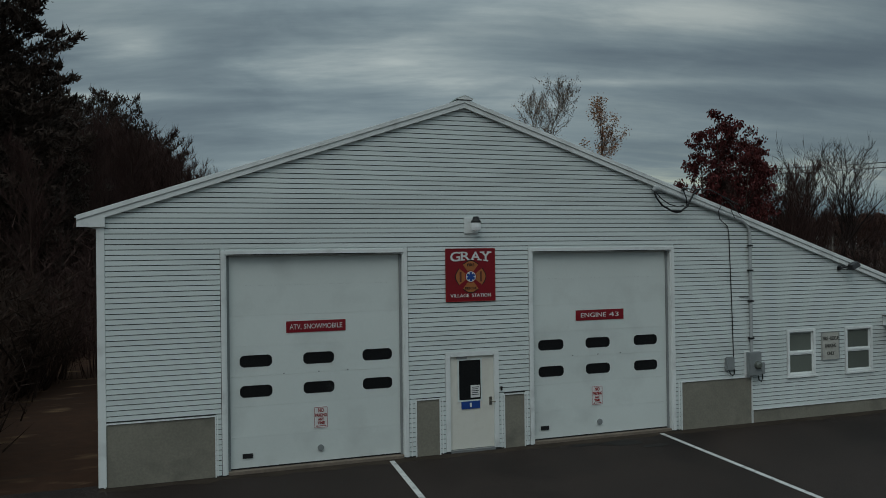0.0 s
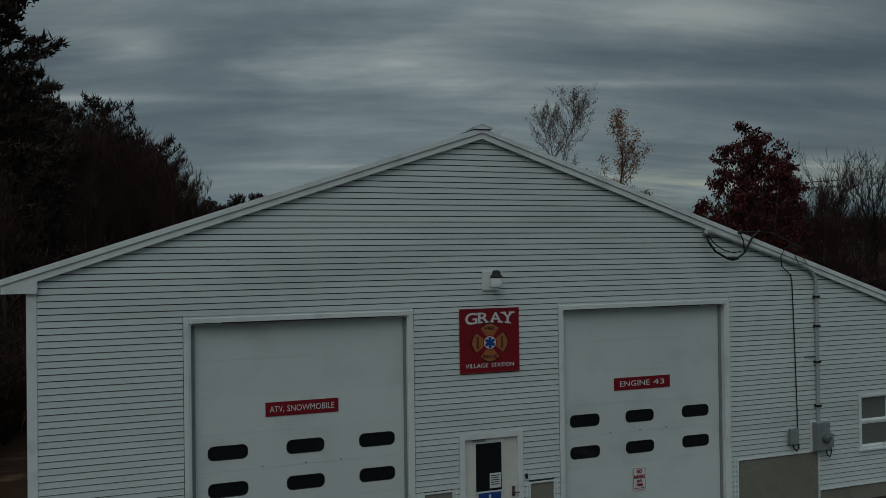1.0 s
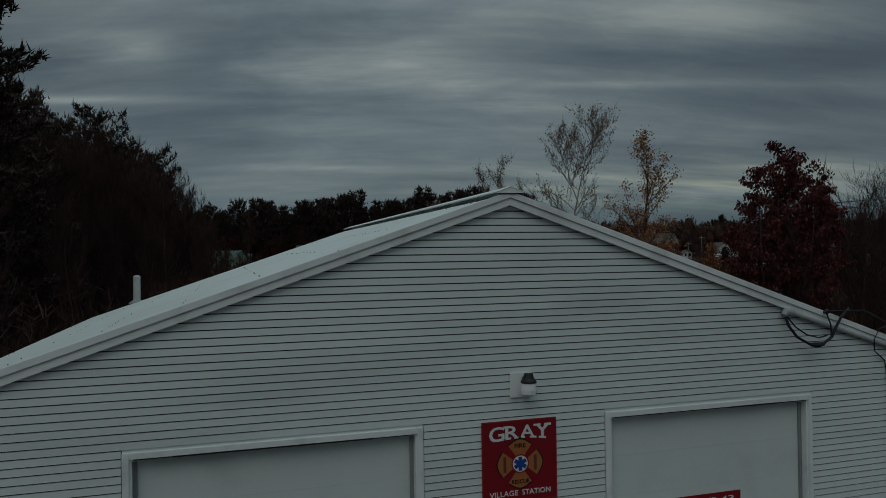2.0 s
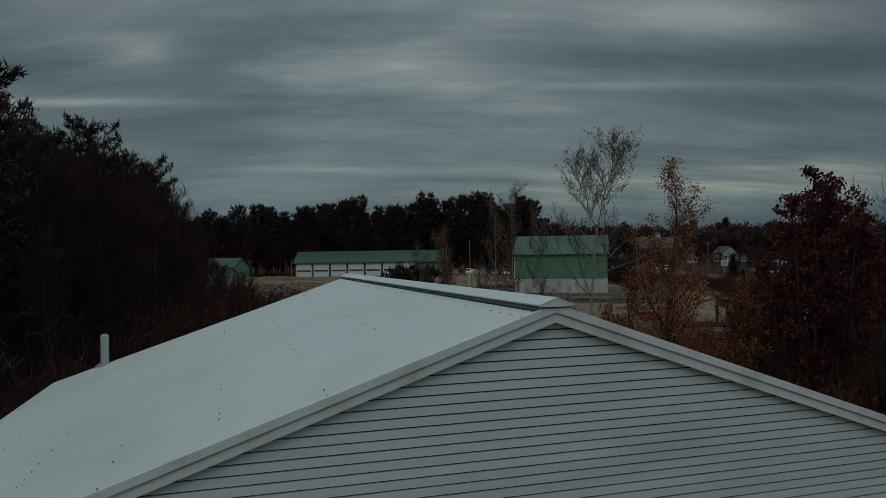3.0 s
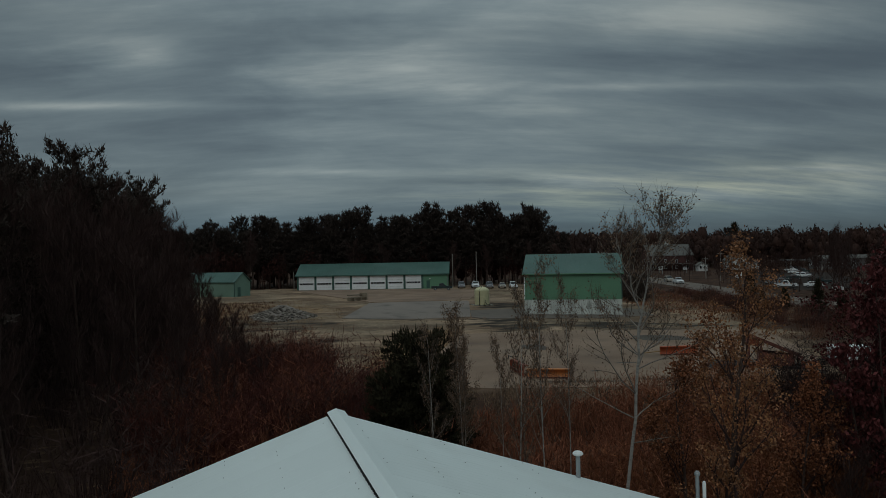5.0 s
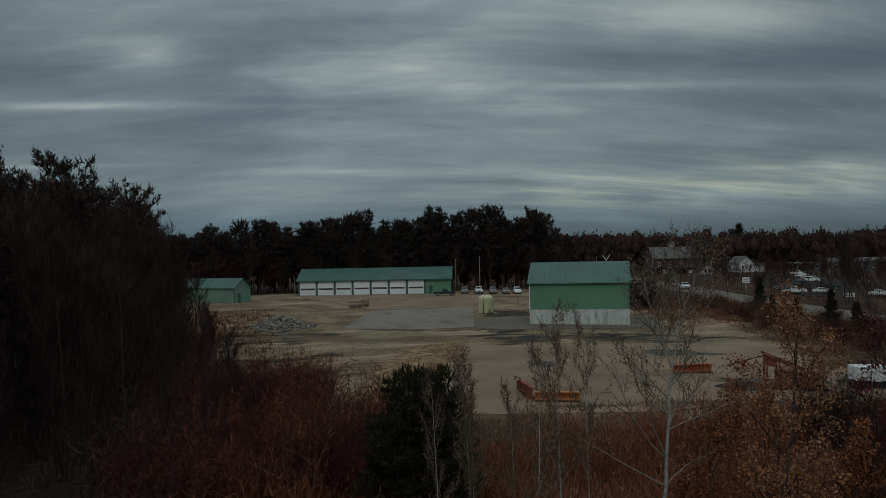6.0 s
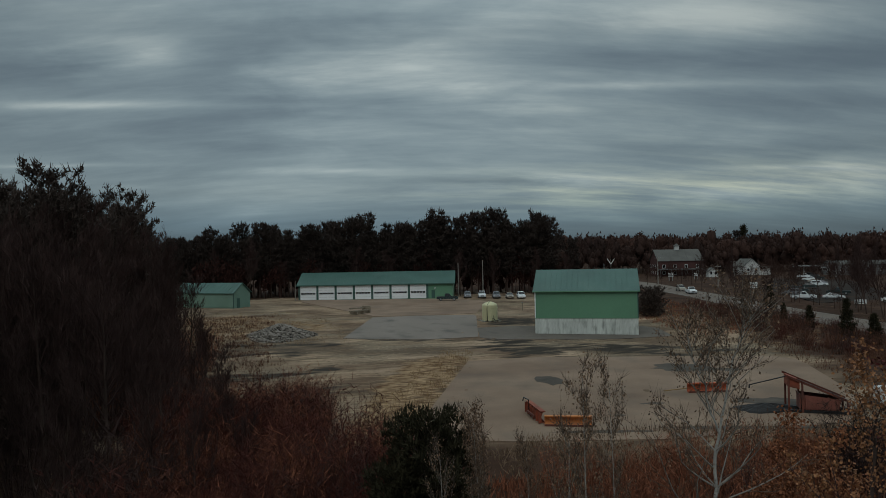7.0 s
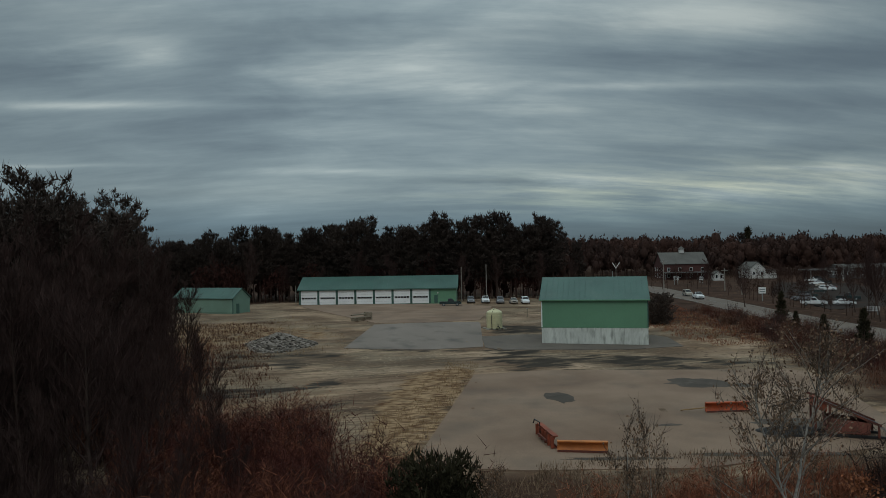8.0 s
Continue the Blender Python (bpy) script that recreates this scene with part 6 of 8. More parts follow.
for x, top in ((0.85, 1.33), (3.55, 1.05)):
    part("tub_end", Shape().box(x, x + 0.06, -0.78, 0.88, 0.2, top), "red_steel", hp)
part("tub_floor", Shape().box(1.1, 3.5, -0.7, 0.9, 0.16, 0.24), "oil", hp, "dark floor of the tub")
part("head_box", Shape().hexa([(0.0, -0.85, 1.92), (0.85, -0.85, 1.75), (0.85, 0.85, 1.75), (0.0, 0.85, 1.92), (0.0, -0.85, 2.72), (0.85, -0.85, 2.36), (0.85, 0.85, 2.36), (0.0, 0.85, 2.72)]), "worn_orange", hp, "faded red head box", bevel=0.02)
for y in (-0.98, 0.92):
    part("rail", Shape().hexa([(-0.15, y, 2.70), (4.3, y, 0.82), (4.3, y + 0.10, 0.82), (-0.15, y + 0.10, 2.70), (-0.15, y, 2.88), (4.3, y, 1.0), (4.3, y + 0.10, 1.0), (-0.15, y + 0.10, 2.88)]), "rust", hp)
    part("chute_rail", Shape().hexa([(4.1, y, 0.86), (5.1, y, 0.06), (5.1, y + 0.08, 0.06), (4.1, y + 0.08, 0.86), (4.1, y, 1.02), (5.2, y, 0.14), (5.2, y + 0.08, 0.14), (4.1, y + 0.08, 1.02)]), "pole_wood", hp, "pale discharge rail")
    for x, foot in ((0.0, 0.0), (0.95, 0.0), (4.05, 0.0)):
        part("post", Shape().box(x, x + 0.14, y, y + 0.12, foot, 2.76 - 0.42 * x), "rust", hp)
part("belt", Shape().hexa([(0.6, -0.86, 2.36), (4.4, -0.86, 0.76), (4.4, 0.9, 0.76), (0.6, 0.9, 2.36), (0.6, -0.86, 2.42), (4.4, -0.86, 0.82), (4.4, 0.9, 0.82), (0.6, 0.9, 2.42)]), "black_paint", hp, "black conveyor belt")
for y in (-0.95, 0.75):
    part("skid", Shape().box(-0.3, 4.6, y, y + 0.2, 0.0, 0.16), "black_paint", hp)
part("boom", Shape().tube([(0.05, -0.6, 2.72), (-2.6, 0.4, 1.75)], 0.05, 6), "black_paint", hp, "dark boom")
part("boom_hook", Shape().tube([(-2.6, 0.4, 1.78), (-2.62, 0.4, 1.5)], 0.06, 6), "black_paint", hp)

# low black mound, added to draw the stain and shadow beside the hopper
shade_shape = Shape()
sr = random.Random(17)
ring_n, seg_n = 6, 28
pts = [(0, 0, 0.45)]
for i in range(1, ring_n + 1):
    for k in range(seg_n):
        a, u = 2 * math.pi * k / seg_n, i / ring_n
        wob = 1 + 0.16 * math.sin(3 * a + 1) + 0.08 * sr.uniform(-1, 1)
        pts.append((2.9 * u * wob * math.cos(a), 1.5 * u * wob * math.sin(a), max(-0.05, 0.45 * (1 - u ** 1.3) + sr.uniform(-0.04, 0.04) * (1 - u) - (0.05 if i == ring_n else 0))))
cap = [(0, 1 + k, 1 + (k + 1) % seg_n) for k in range(seg_n)]
for i in range(ring_n - 1):
    for k in range(seg_n):
        a, b = 1 + i * seg_n + k, 1 + i * seg_n + (k + 1) % seg_n
        cap.append((a, a + seg_n, b + seg_n, b))
shade_shape.add(pts, cap)
sp = thing("shade_mound", "low dark mound that stands in for stain and shadow beside the rusty hopper", "sand heap", pose(38.9, 49.7, ground_z(0, 49) + 0.03, 0, 0, -12))
part("mound", shade_shape, "oil", sp)

wt = thing("covered_trailer", "low white trailer half hidden by brush beside the pad", "trailer", pose(46.6, 46.2, ground_z(0, 46), 0, 0, -25))
part("box", Shape().box(0, 3.0, 0, 1.7, 0.5, 1.7), "car_white", wt, bevel=0.06)
for x in (0.9, 2.1):
    for y in (-0.08, 1.6):
        part("wheel", Shape().tube([(x, y, 0.32), (x, y + 0.18, 0.32)], 0.32, 14), "rubber", wt)
part("hitch", Shape().tube([(0, 0.85, 0.55), (-1.1, 0.85, 0.45)], 0.05, 6), "black_paint", wt)

# heap of broken stone
heap = Shape()
hr = random.Random(3)
dome_h = Shape()
rings, segs = 7, 26
vv = [(4.9, 113.5, ground_z(0, 113) + 2.0)]
for i in range(1, rings + 1):
    for k in range(segs):
        a, u = 2 * math.pi * k / segs, i / rings
        rad = 5.2 * u * (1 + 0.15 * math.sin(3 * a + 1) + 0.06 * hr.uniform(-1, 1))
        x, y = 4.9 + rad * math.cos(a), 113.5 + 1.3 * rad * math.sin(a)
        vv.append((x, y, ground_z(0, y) - 0.1 + 2.1 * (1 - u) ** 1.0 * (0.85 + 0.3 * hr.random())))
ff = [(0, 1 + k, 1 + (k + 1) % segs) for k in range(segs)]
for i in range(rings - 1):
    for k in range(segs):
        a, b = 1 + i * segs, 1 + (i + 1) * segs
        ff.append((a + k, b + k, b + (k + 1) % segs, a + (k + 1) % segs))
hm = thing("stone_heap", "heap of broken grey stone on the yard", "stone heap", pose(0, 0, 0))
part("core", dome_h.add(vv, ff), "stone", hm)
for _ in range(1900):
    a, u = hr.uniform(0, 6.283), math.sqrt(hr.random())
    rad = 5.1 * u * (1 + 0.15 * math.sin(3 * a + 1))
    x, y = 4.9 + rad * math.cos(a), 113.5 + 1.3 * rad * math.sin(a)
    z = ground_z(0, y) - 0.05 + 2.05 * (1 - u) ** 1.0 * 0.95
    r = hr.uniform(0.06, 0.20)
    c = [(x + r * hr.uniform(0.6, 1.2) * sx, y + r * hr.uniform(0.6, 1.2) * sy, z + r * hr.uniform(0.5, 1.0) * sz) for sx, sy, sz in ((-1, -1, -1), (1, -1, -1), (1, 1, -1), (-1, 1, -1), (-1, -1, 1), (1, -1, 1), (1, 1, 1), (-1, 1, 1))]
    heap.hexa(c)
ob = part("rubble", heap, "stone", hm)
tagged(ob, kind="stuff")

# stack of timber rails
ts = thing("timber_stack", "weathered timber rails on blocks beside the apron", "timber stack", pose(22.6, 145.5, ground_z(0, 145), 0, 0, 38))
for k, (x0, x1, y, z) in enumerate(((-2.4, 3.0, 0.0, 0.6), (-2.6, 2.6, 0.5, 0.6), (-1.6, 3.2, 1.2, 1.05), (-1.4, 3.1, 1.6, 1.05))):
    part("rail", Shape().box(x0, x1, y, y + 0.22, z, z + 0.2), "lumber", ts)
for x in (-1.2, 0.8, 2.6):
    part("block", Shape().box(x, x + 0.3, -0.1, 1.9, 0.0, 0.58 if x < 2 else 1.5), "lumber", ts)


# buildings of the town
def house(name, label, category, x0, y0, x1, y1, z, depth, eave, ridge, wall, roof, wins=3, gable_front=False):
    b = thing(name, label, category, wall_frame(x0, y0, x1, y1, z))
    length = math.hypot(x1 - x0, y1 - y0)
    if gable_front:
        b.matrix_basis = b.matrix_basis @ pose(length, 0, 0, 0, 0, 90)
        length, depth = depth, length
    gable_walls(b, length, depth, eave, ridge, wall, -1.0)
    gable_roof(b, length, depth, eave + 0.05, ridge + 0.05, 0.4, roof, 3.0)
    rows = 2 if eave > 4.5 else 1
    for r in range(rows):
        for k in range(wins):
            x = length * (k + 0.5) / wins
            w = part("window", Shape().box(x - 0.6, x + 0.6, -0.08, 0.0, 1.0 + 2.7 * r, 2.5 + 2.7 * r), "trim", b)
            part("pane", Shape().box(x - 0.5, x + 0.5, -0.1, -0.07, 1.1 + 2.7 * r, 2.4 + 2.7 * r), "dark_pane", w)
            y = depth * (k + 0.5) / wins
            w = part("window", Shape().box(-0.08, 0.0, y - 0.5, y + 0.5, 1.0 + 2.7 * r, 2.5 + 2.7 * r), "trim", b)
            part("pane", Shape().box(-0.1, -0.07, y - 0.4, y + 0.4, 1.1 + 2.7 * r, 2.4 + 2.7 * r), "dark_pane", w)
    return b


barn = house("red_barn", "dark red barn-like building with a grey shingle roof and cupola", "barn", 171.8, 269.5, 190.0, 264.0, 3.6, 13, 6.9, 11.6, "barn_red", "shingle", 4)
part("cupola", Shape().box(9.0, 10.8, 5.6, 7.4, 11.4, 13.2), "house_white", barn)
part("cupola_roof", Shape().hexa([(8.7, 5.3, 13.2), (11.1, 5.3, 13.2), (11.1, 7.7, 13.2), (8.7, 7.7, 13.2), (9.8, 6.4, 14.3), (10.0, 6.4, 14.3), (10.0, 6.6, 14.3), (9.8, 6.6, 14.3)]), "shingle", barn)
part("porch", Shape().box(-0.5, 18.5, -3.5, -0.2, 3.0, 3.4), "house_grey", barn, "grey porch roof")
for k in range(5):
    part("porch_post", Shape().box(4.5 * k - 0.1, 4.5 * k + 0.1, -3.4, -3.2, -1.0, 3.0), "house_grey", barn)
wh = house("white_house", "white gabled house among trees across the road", "house", 206.5, 258.5, 212.8, 256.6, 4.2, 12, 3.6, 6.4, "house_white", "shingle", 2, True)
part("porch_roof", Shape().box(0.0, 10.0, -5.6, -0.2, 2.7, 3.1), "shingle", wh)
part("porch_wall", Shape().box(0.6, 9.4, -5.0, -0.2, -1.0, 2.7), "house_white", wh)
house("shop_building", "low grey shop building behind the lot", "shop", 232.0, 236.0, 262.0, 226.0, 4.0, 12, 3.8, 5.2, "house_grey", "shingle", 6)
house("small_house", "small white shed near the barn", "shed", 182.5, 250.0, 186.0, 248.8, 3.6, 4, 2.6, 3.8, "house_white", "shingle", 2, True)
canopy = thing("fuel_canopy", "flat grey canopy on posts in the roadside lot", "canopy", pose(206, 226, ground_z(0, 226), 0, 0, -18))
part("slab", Shape().box(0, 16, 0, 8, 4.0, 4.5), "house_grey", canopy, bevel=0.05)
for x in (2, 14):
    for y in (2, 6):
        part("post", Shape().box(x - 0.2, x + 0.2, y - 0.2, y + 0.2, 0, 4.0), "house_white", canopy)


def road_sign(label, x, y, w, h, z0, posts):
    s = thing("road_sign", label, "sign", pose(x, y, ground_z(x, y), 0, 0, -30), "roadside signs")
    part("board", Shape().box(-w / 2, w / 2, -0.1, 0.1, z0, z0 + h), "white_sign", s, bevel=0.02)
    for k in range(2):
        part("text_bar", Shape().box(-w * 0.38, w * 0.38, -0.13, -0.1, z0 + h * (0.22 + 0.36 * k), z0 + h * (0.40 + 0.36 * k)), "grey_box", s)
    for xx in posts:
        part("post", Shape().box(xx - 0.1, xx + 0.1, -0.09, 0.09, -0.3, z0), "grey_box", s)


road_sign("white sign board on a post beside the road", 123.6, 153.0, 1.7, 1.5, 1.9, (0,))
road_sign("low white sign board by the road", 118.4, 116.2, 2.1, 0.85, 0.7, (-0.8, 0.8))
road_sign("white sign board before the barn", 152.0, 231.0, 1.7, 1.4, 1.6, (-0.6, 0.6))
road_sign("small white sign board by the barn", 167.0, 237.0, 1.4, 1.2, 1.2, (-0.5, 0.5))


# white V-shaped frame on a post among the trees behind the hall
vf = thing("sign_frame", "white V-shaped frame on a post behind the hall", "sign", pose(110.0, 200.0, ground_z(0, 200), 0, 0, -28) @ Matrix.Diagonal((0.75, 0.75, 1.0, 1.0)))
part("post", Shape().tube([(0, 0, -0.2), (0, 0, 9.0)], 0.10, 8), "pole_wood", vf)
for sgn in (-1, 1):
    part("arm", Shape().hexa([(0, -0.08, 7.2), (0, 0.08, 7.2), (sgn * 1.5, 0.08, 9.0), (sgn * 1.5, -0.08, 9.0), (0, -0.08, 7.7), (0, 0.08, 7.7), (sgn * 1.5, 0.08, 9.4), (sgn * 1.5, -0.08, 9.4)]), "house_white", vf)


# ---- trees and brush ----
def grow(rng, start, way, length, radius, level, top, out, spread=0.7, nodes=(7, 5, 4, 3), kids=(9, 4, 3), lift=0.25, ratio=0.55, bare=0.25, sway=0.045):
    """Branches as polylines: (points, radii, level), each with its own branches."""
    n = nodes[min(level, len(nodes) - 1)]
    pts, rad = [np.array(start, float)], [radius]
    d = np.array(way, float)
    for i in range(n):
        amount = sway if level == 0 else 0.10 + 0.05 * level
        d = d + np.array([rng.gauss(0, amount), rng.gauss(0, amount), rng.gauss(0.05 * lift, 0.06)])
        if level == 0:
            d[:2] *= 0.9
        d = d / np.linalg.norm(d)
        pts.append(pts[-1] + d * length / n)
        rad.append(radius * (1 - 0.85 * (i + 1) / n) + 0.002)
    out.append((pts, rad, level))
    if level >= top:
        return
    for k in range(kids[min(level, len(kids) - 1)]):
        u = bare + (1 - bare) * (k + rng.random()) / kids[min(level, len(kids) - 1)]
        u = min(u, 0.98)
        i = int(u * n)
        f = u * n - i
        p = pts[i] * (1 - f) + pts[i + 1] * f
        a = rng.uniform(0, 2 * math.pi) if level == 0 else None
        along = (pts[i + 1] - pts[i]) / np.linalg.norm(pts[i + 1] - pts[i])
        side = np.array([math.cos(a), math.sin(a), 0.0]) if a is not None else np.array([rng.gauss(0, 1), rng.gauss(0, 1), rng.gauss(0, 0.5)])
        side = side - along * (side @ along)
        side /= np.linalg.norm(side) + 1e-9
        w = along * (1 - spread * rng.uniform(0.6, 1.0)) + side * spread * rng.uniform(0.8, 1.2) + np.array([0, 0, lift])
        w /= np.linalg.norm(w)
        r_here = rad[i] * (1 - f) + rad[i + 1] * f
        grow(rng, p, w, length * ratio * (1.15 - 0.6 * u) * rng.uniform(0.75, 1.2), r_here * 0.55, level + 1, top, out, spread, nodes, kids, lift, ratio, 0.2)


def wood_mesh(name, branches, mat, sides=(8, 5, 3, 3), thick=1.0):
    s = Shape()
    for pts, rad, level in branches:
        s.tube([tuple(p) for p in pts], [max(0.004, r * thick) for r in rad], sides[min(level, len(sides) - 1)], caps=False)
    me = bpy.data.meshes.new(name)
    me.from_pydata(s.v, [], s.f)
    me.materials.append(M[mat])
    return me


def leaf_mesh(name, centres, size, mat, rng, droop=0.3, aspect=0.6):
    """Small tilted leaves, each a folded kite, round the given places."""
    c = np.array(centres, float)
    n = len(c)
    r = np.random.RandomState(rng.randrange(10**6))
    a = r.normal(size=(n, 3))
    a[:, 2] -= droop * 2
    a /= np.linalg.norm(a, axis=1, keepdims=True)
    b = np.cross(a, r.normal(size=(n, 3)))
    b /= np.linalg.norm(b, axis=1, keepdims=True) + 1e-9
    s = size * r.uniform(0.6, 1.4, (n, 1))
    v = np.stack([c, c + a * s * 0.5 + b * s * aspect * 0.5, c + a * s, c + a * s * 0.5 - b * s * aspect * 0.5], 1)
    faces = np.arange(n * 4).reshape(n, 4)
    me = bpy.data.meshes.new(name)
    me.from_pydata(v.reshape(-1, 3).tolist(), [], faces.tolist())
    me.materials.append(M[mat])
    return me


def tips(branches, rng, per, levels, jitter):
    out = []
    for pts, rad, level in branches:
        if level in levels:
            for _ in range(per):
                u = rng.uniform(0.15, 1.0) * (len(pts) - 1)
                i = min(int(u), len(pts) - 2)
                p = pts[i] * (1 - (u - i)) + pts[i + 1] * (u - i)
                out.append(p + np.array([rng.gauss(0, jitter) for _ in range(3)]))
    return out


def pine(seed, h, spread, low, whorls, per, tuft, n_tuft, far=False, cone=0.75, mat="needles", crest=0.2, blades=9):
    """Meshes of a pine: the trunk with its limbs, and the needle clumps."""
    rng = random.Random(seed)
    lean = np.array([rng.gauss(0, 0.02) * h, rng.gauss(0, 0.02) * h, 0.0])
    br = [([np.array([0.0, 0, -0.3]), np.array([0, 0, h * 0.5]) + lean * 0.4, np.array([0, 0, h * 0.97]) + lean], [h * 0.014, h * 0.010, 0.03], 0)]
    cen, ax, ends = [], [], []
    for w in range(whorls):
        u = max(0.0, (w + rng.uniform(-0.4, 0.4)) / whorls)
        z = h * (low + (0.97 - low) * u)
        reach = spread * (max(0.0, 1 - u) ** cone * 0.88 + crest) * (0.55 + 0.45 * min(1, u * 5 + 0.3))
        for b in range(per):
            a = 2 * math.pi * (b + rng.random()) / per
            ln = reach * rng.choice((0.45, 0.7, 0.85, 1.0, 1.15))
            d = np.array([math.cos(a), math.sin(a), rng.uniform(-0.05, 0.22) + (1.0 if far else 0.75) * u ** 1.5])
            p0 = np.array([0, 0, z]) + lean * (z / h)
            mid = p0 + d * ln * 0.55 + np.array([0, 0, -0.05 * ln])
            end = p0 + d * ln + np.array([0, 0, 0.12 * ln])
            if not far or b % 2:
                br.append(([p0, mid, end], [0.012 * ln + 0.015, 0.01 * ln, 0.008], 1))
            if u > 0.45:
                ends += [end, mid + (end - mid) * 0.4]
            m = max(2, int(n_tuft * ln / spread + 1))
            for j in range(m):
                v = 0.25 + 0.75 * math.sqrt((j + rng.random()) / m)
                q = p0 + (mid - p0) * min(1, v / 0.55) if v < 0.55 else mid + (end - mid) * (v - 0.55) / 0.45
                side = ln * 0.30 * rng.uniform(-1, 1) * (1.1 - abs(v - 0.6))
                cen.append(q + np.array([-math.sin(a) * side, math.cos(a) * side, rng.gauss(0.03, 0.05) * ln * 0.5]))
                ax.append(d / np.linalg.norm(d) * 0.6 + np.array([0, 0, 0.7]))
    r = np.random.RandomState(seed)
    c = np.repeat(np.array(cen), blades, 0)
    base = np.repeat(np.array(ax), blades, 0)
    d = base * 0.8 + r.normal(size=c.shape) * np.array([0.6, 0.6, 0.4])
    d /= np.linalg.norm(d, axis=1, keepdims=True)
    s = np.cross(d, r.normal(size=c.shape))
    s /= np.linalg.norm(s, axis=1, keepdims=True)
    ln = tuft * r.uniform(0.55, 1.2, (len(c), 1))
    c = c + r.normal(size=c.shape) * tuft * np.array([0.42, 0.42, 0.25])
    wd = ln * (0.22 if far else 0.17)
    v = np.stack([c - s * wd, c + s * wd, c + d * ln], 1)
    # upright shoots on the upper limbs
    e = np.repeat(np.array(ends), 5, 0) + r.normal(size=(5 * len(ends), 3)) * tuft * np.array([0.3, 0.3, 0.1])
    rise_way = r.normal(size=e.shape) * np.array([0.28, 0.28, 0.1]) + np.array([0, 0, 1.0])
    side_way = np.cross(rise_way, r.normal(size=e.shape))
    side_way /= np.linalg.norm(side_way, axis=1, keepdims=True)
    tall = tuft * r.uniform(0.9, 1.9, (len(e), 1))
    v = np.concatenate([v, np.stack([e - side_way * tall * 0.10, e + side_way * tall * 0.10, e + rise_way * tall], 1)])
    me = bpy.data.meshes.new("crown")
    me.from_pydata(v.reshape(-1, 3).tolist(), [], np.arange(len(v) * 3).reshape(-1, 3).tolist())
    me.materials.append(M[mat])
    return wood_mesh("trunk", br, "bark", (7, 3)), me


def tree(name, label, category, meshes, at, group="", bits=("trunk", "crown")):
    t = thing(name, label, category, at, group)
    for bit, me in zip(bits, meshes):
        ob = part(bit, me, "", t)
        if bit in ("branchwork", "fine_branchwork", "foliage"):
            tagged(ob, kind="stuff")
    return t


def stand(x, y, turn=0.0, scale=1.0, tall=1.0):
    return pose(x, y, ground_z(x, y) - 0.05, 0, 0, turn) @ Matrix.Diagonal((scale, scale, scale * tall, 1))


# pines
PINES = [pine(21, 22, 4.6, 0.22, 19, 6, 0.50, 8, False, 0.42, blades=14), pine(22, 20, 4.2, 0.25, 17, 6, 0.50, 8, False, 0.38, blades=14), pine(23, 18, 4.4, 0.18, 17, 6, 0.50, 8, False, 0.42, blades=14)]
NEAR_PINE = pine(27, 24, 5.2, 0.10, 30, 7, 0.40, 14, False, 0.55, blades=26)
FAR_PINES = [pine(31, 22, 3.5, 0.30, 15, 6, 0.72, 6, True, 0.5, "far_needles", 0.20), pine(32, 20, 3.1, 0.26, 14, 6, 0.72, 6, True, 0.6, "far_needles", 0.17), pine(33, 23, 3.9, 0.34, 14, 6, 0.75, 7, True, 0.42, "far_needles", 0.24), pine(34, 21, 2.9, 0.26, 15, 6, 0.70, 6, True, 0.65, "far_needles", 0.16), pine(35, 22, 3.6, 0.30, 14, 5, 0.75, 7, True, 0.46, "far_needles", 0.20)]
FIRS = [pine(41, 9, 2.2, 0.04, 18, 6, 0.5, 6, True, 1.0, "cedar", 0.08), pine(42, 7, 2.0, 0.04, 16, 6, 0.45, 6, True, 1.0, "cedar", 0.08)]
BUSH = pine(46, 7.5, 3.6, 0.02, 16, 7, 0.42, 9, True, 0.35, "needles")


def bare_tree(seed, h, spread=0.75, levels=3, kids=(11, 5, 5), thick=1.0, mat="twig", lift=0.3, ratio=0.5, radius=None, bare=0.25):
    rng = random.Random(seed)
    br = []
    grow(rng, (0, 0, -0.2), (rng.gauss(0, 0.05), rng.gauss(0, 0.05), 1), h, radius or h * 0.013, 0, levels, br, spread, (8, 5, 3, 2), kids, lift, ratio, bare)
    return br, rng


def sprays(branches, rng, per, levels, length, width, lift=0.5):
    """Fine twigs, each one thin blade, along the outer branches."""
    root = np.array(tips(branches, rng, per, levels, 0.0))
    along = np.array([b[0][-1] - b[0][0] for b in branches if b[2] in levels for _ in range(per)])
    along /= np.linalg.norm(along, axis=1, keepdims=True)
    r = np.random.RandomState(rng.randrange(10**6))
    d = along * 0.9 + r.normal(size=root.shape) * 0.5 + np.array([0, 0, lift])
    d /= np.linalg.norm(d, axis=1, keepdims=True)
    s = np.cross(d, r.normal(size=root.shape))
    s /= np.linalg.norm(s, axis=1, keepdims=True) + 1e-9
    tip = root + d * length * r.uniform(0.4, 1.3, (len(root), 1))
    return np.stack([root - s * width, root + s * width, tip], 1).reshape(-1, 3)


def with_sprays(me, v):
    """Adds the blades to a branch mesh."""
    old = [tuple(p.co) for p in me.vertices]
    faces = [tuple(f.vertices) for f in me.polygons] + [(len(old) + 3 * i, len(old) + 3 * i + 1, len(old) + 3 * i + 2) for i in range(len(v) // 3)]
    out = bpy.data.meshes.new(me.name)
    out.from_pydata(old + v.tolist(), [], faces)
    out.materials.append(me.materials[0])
    return out


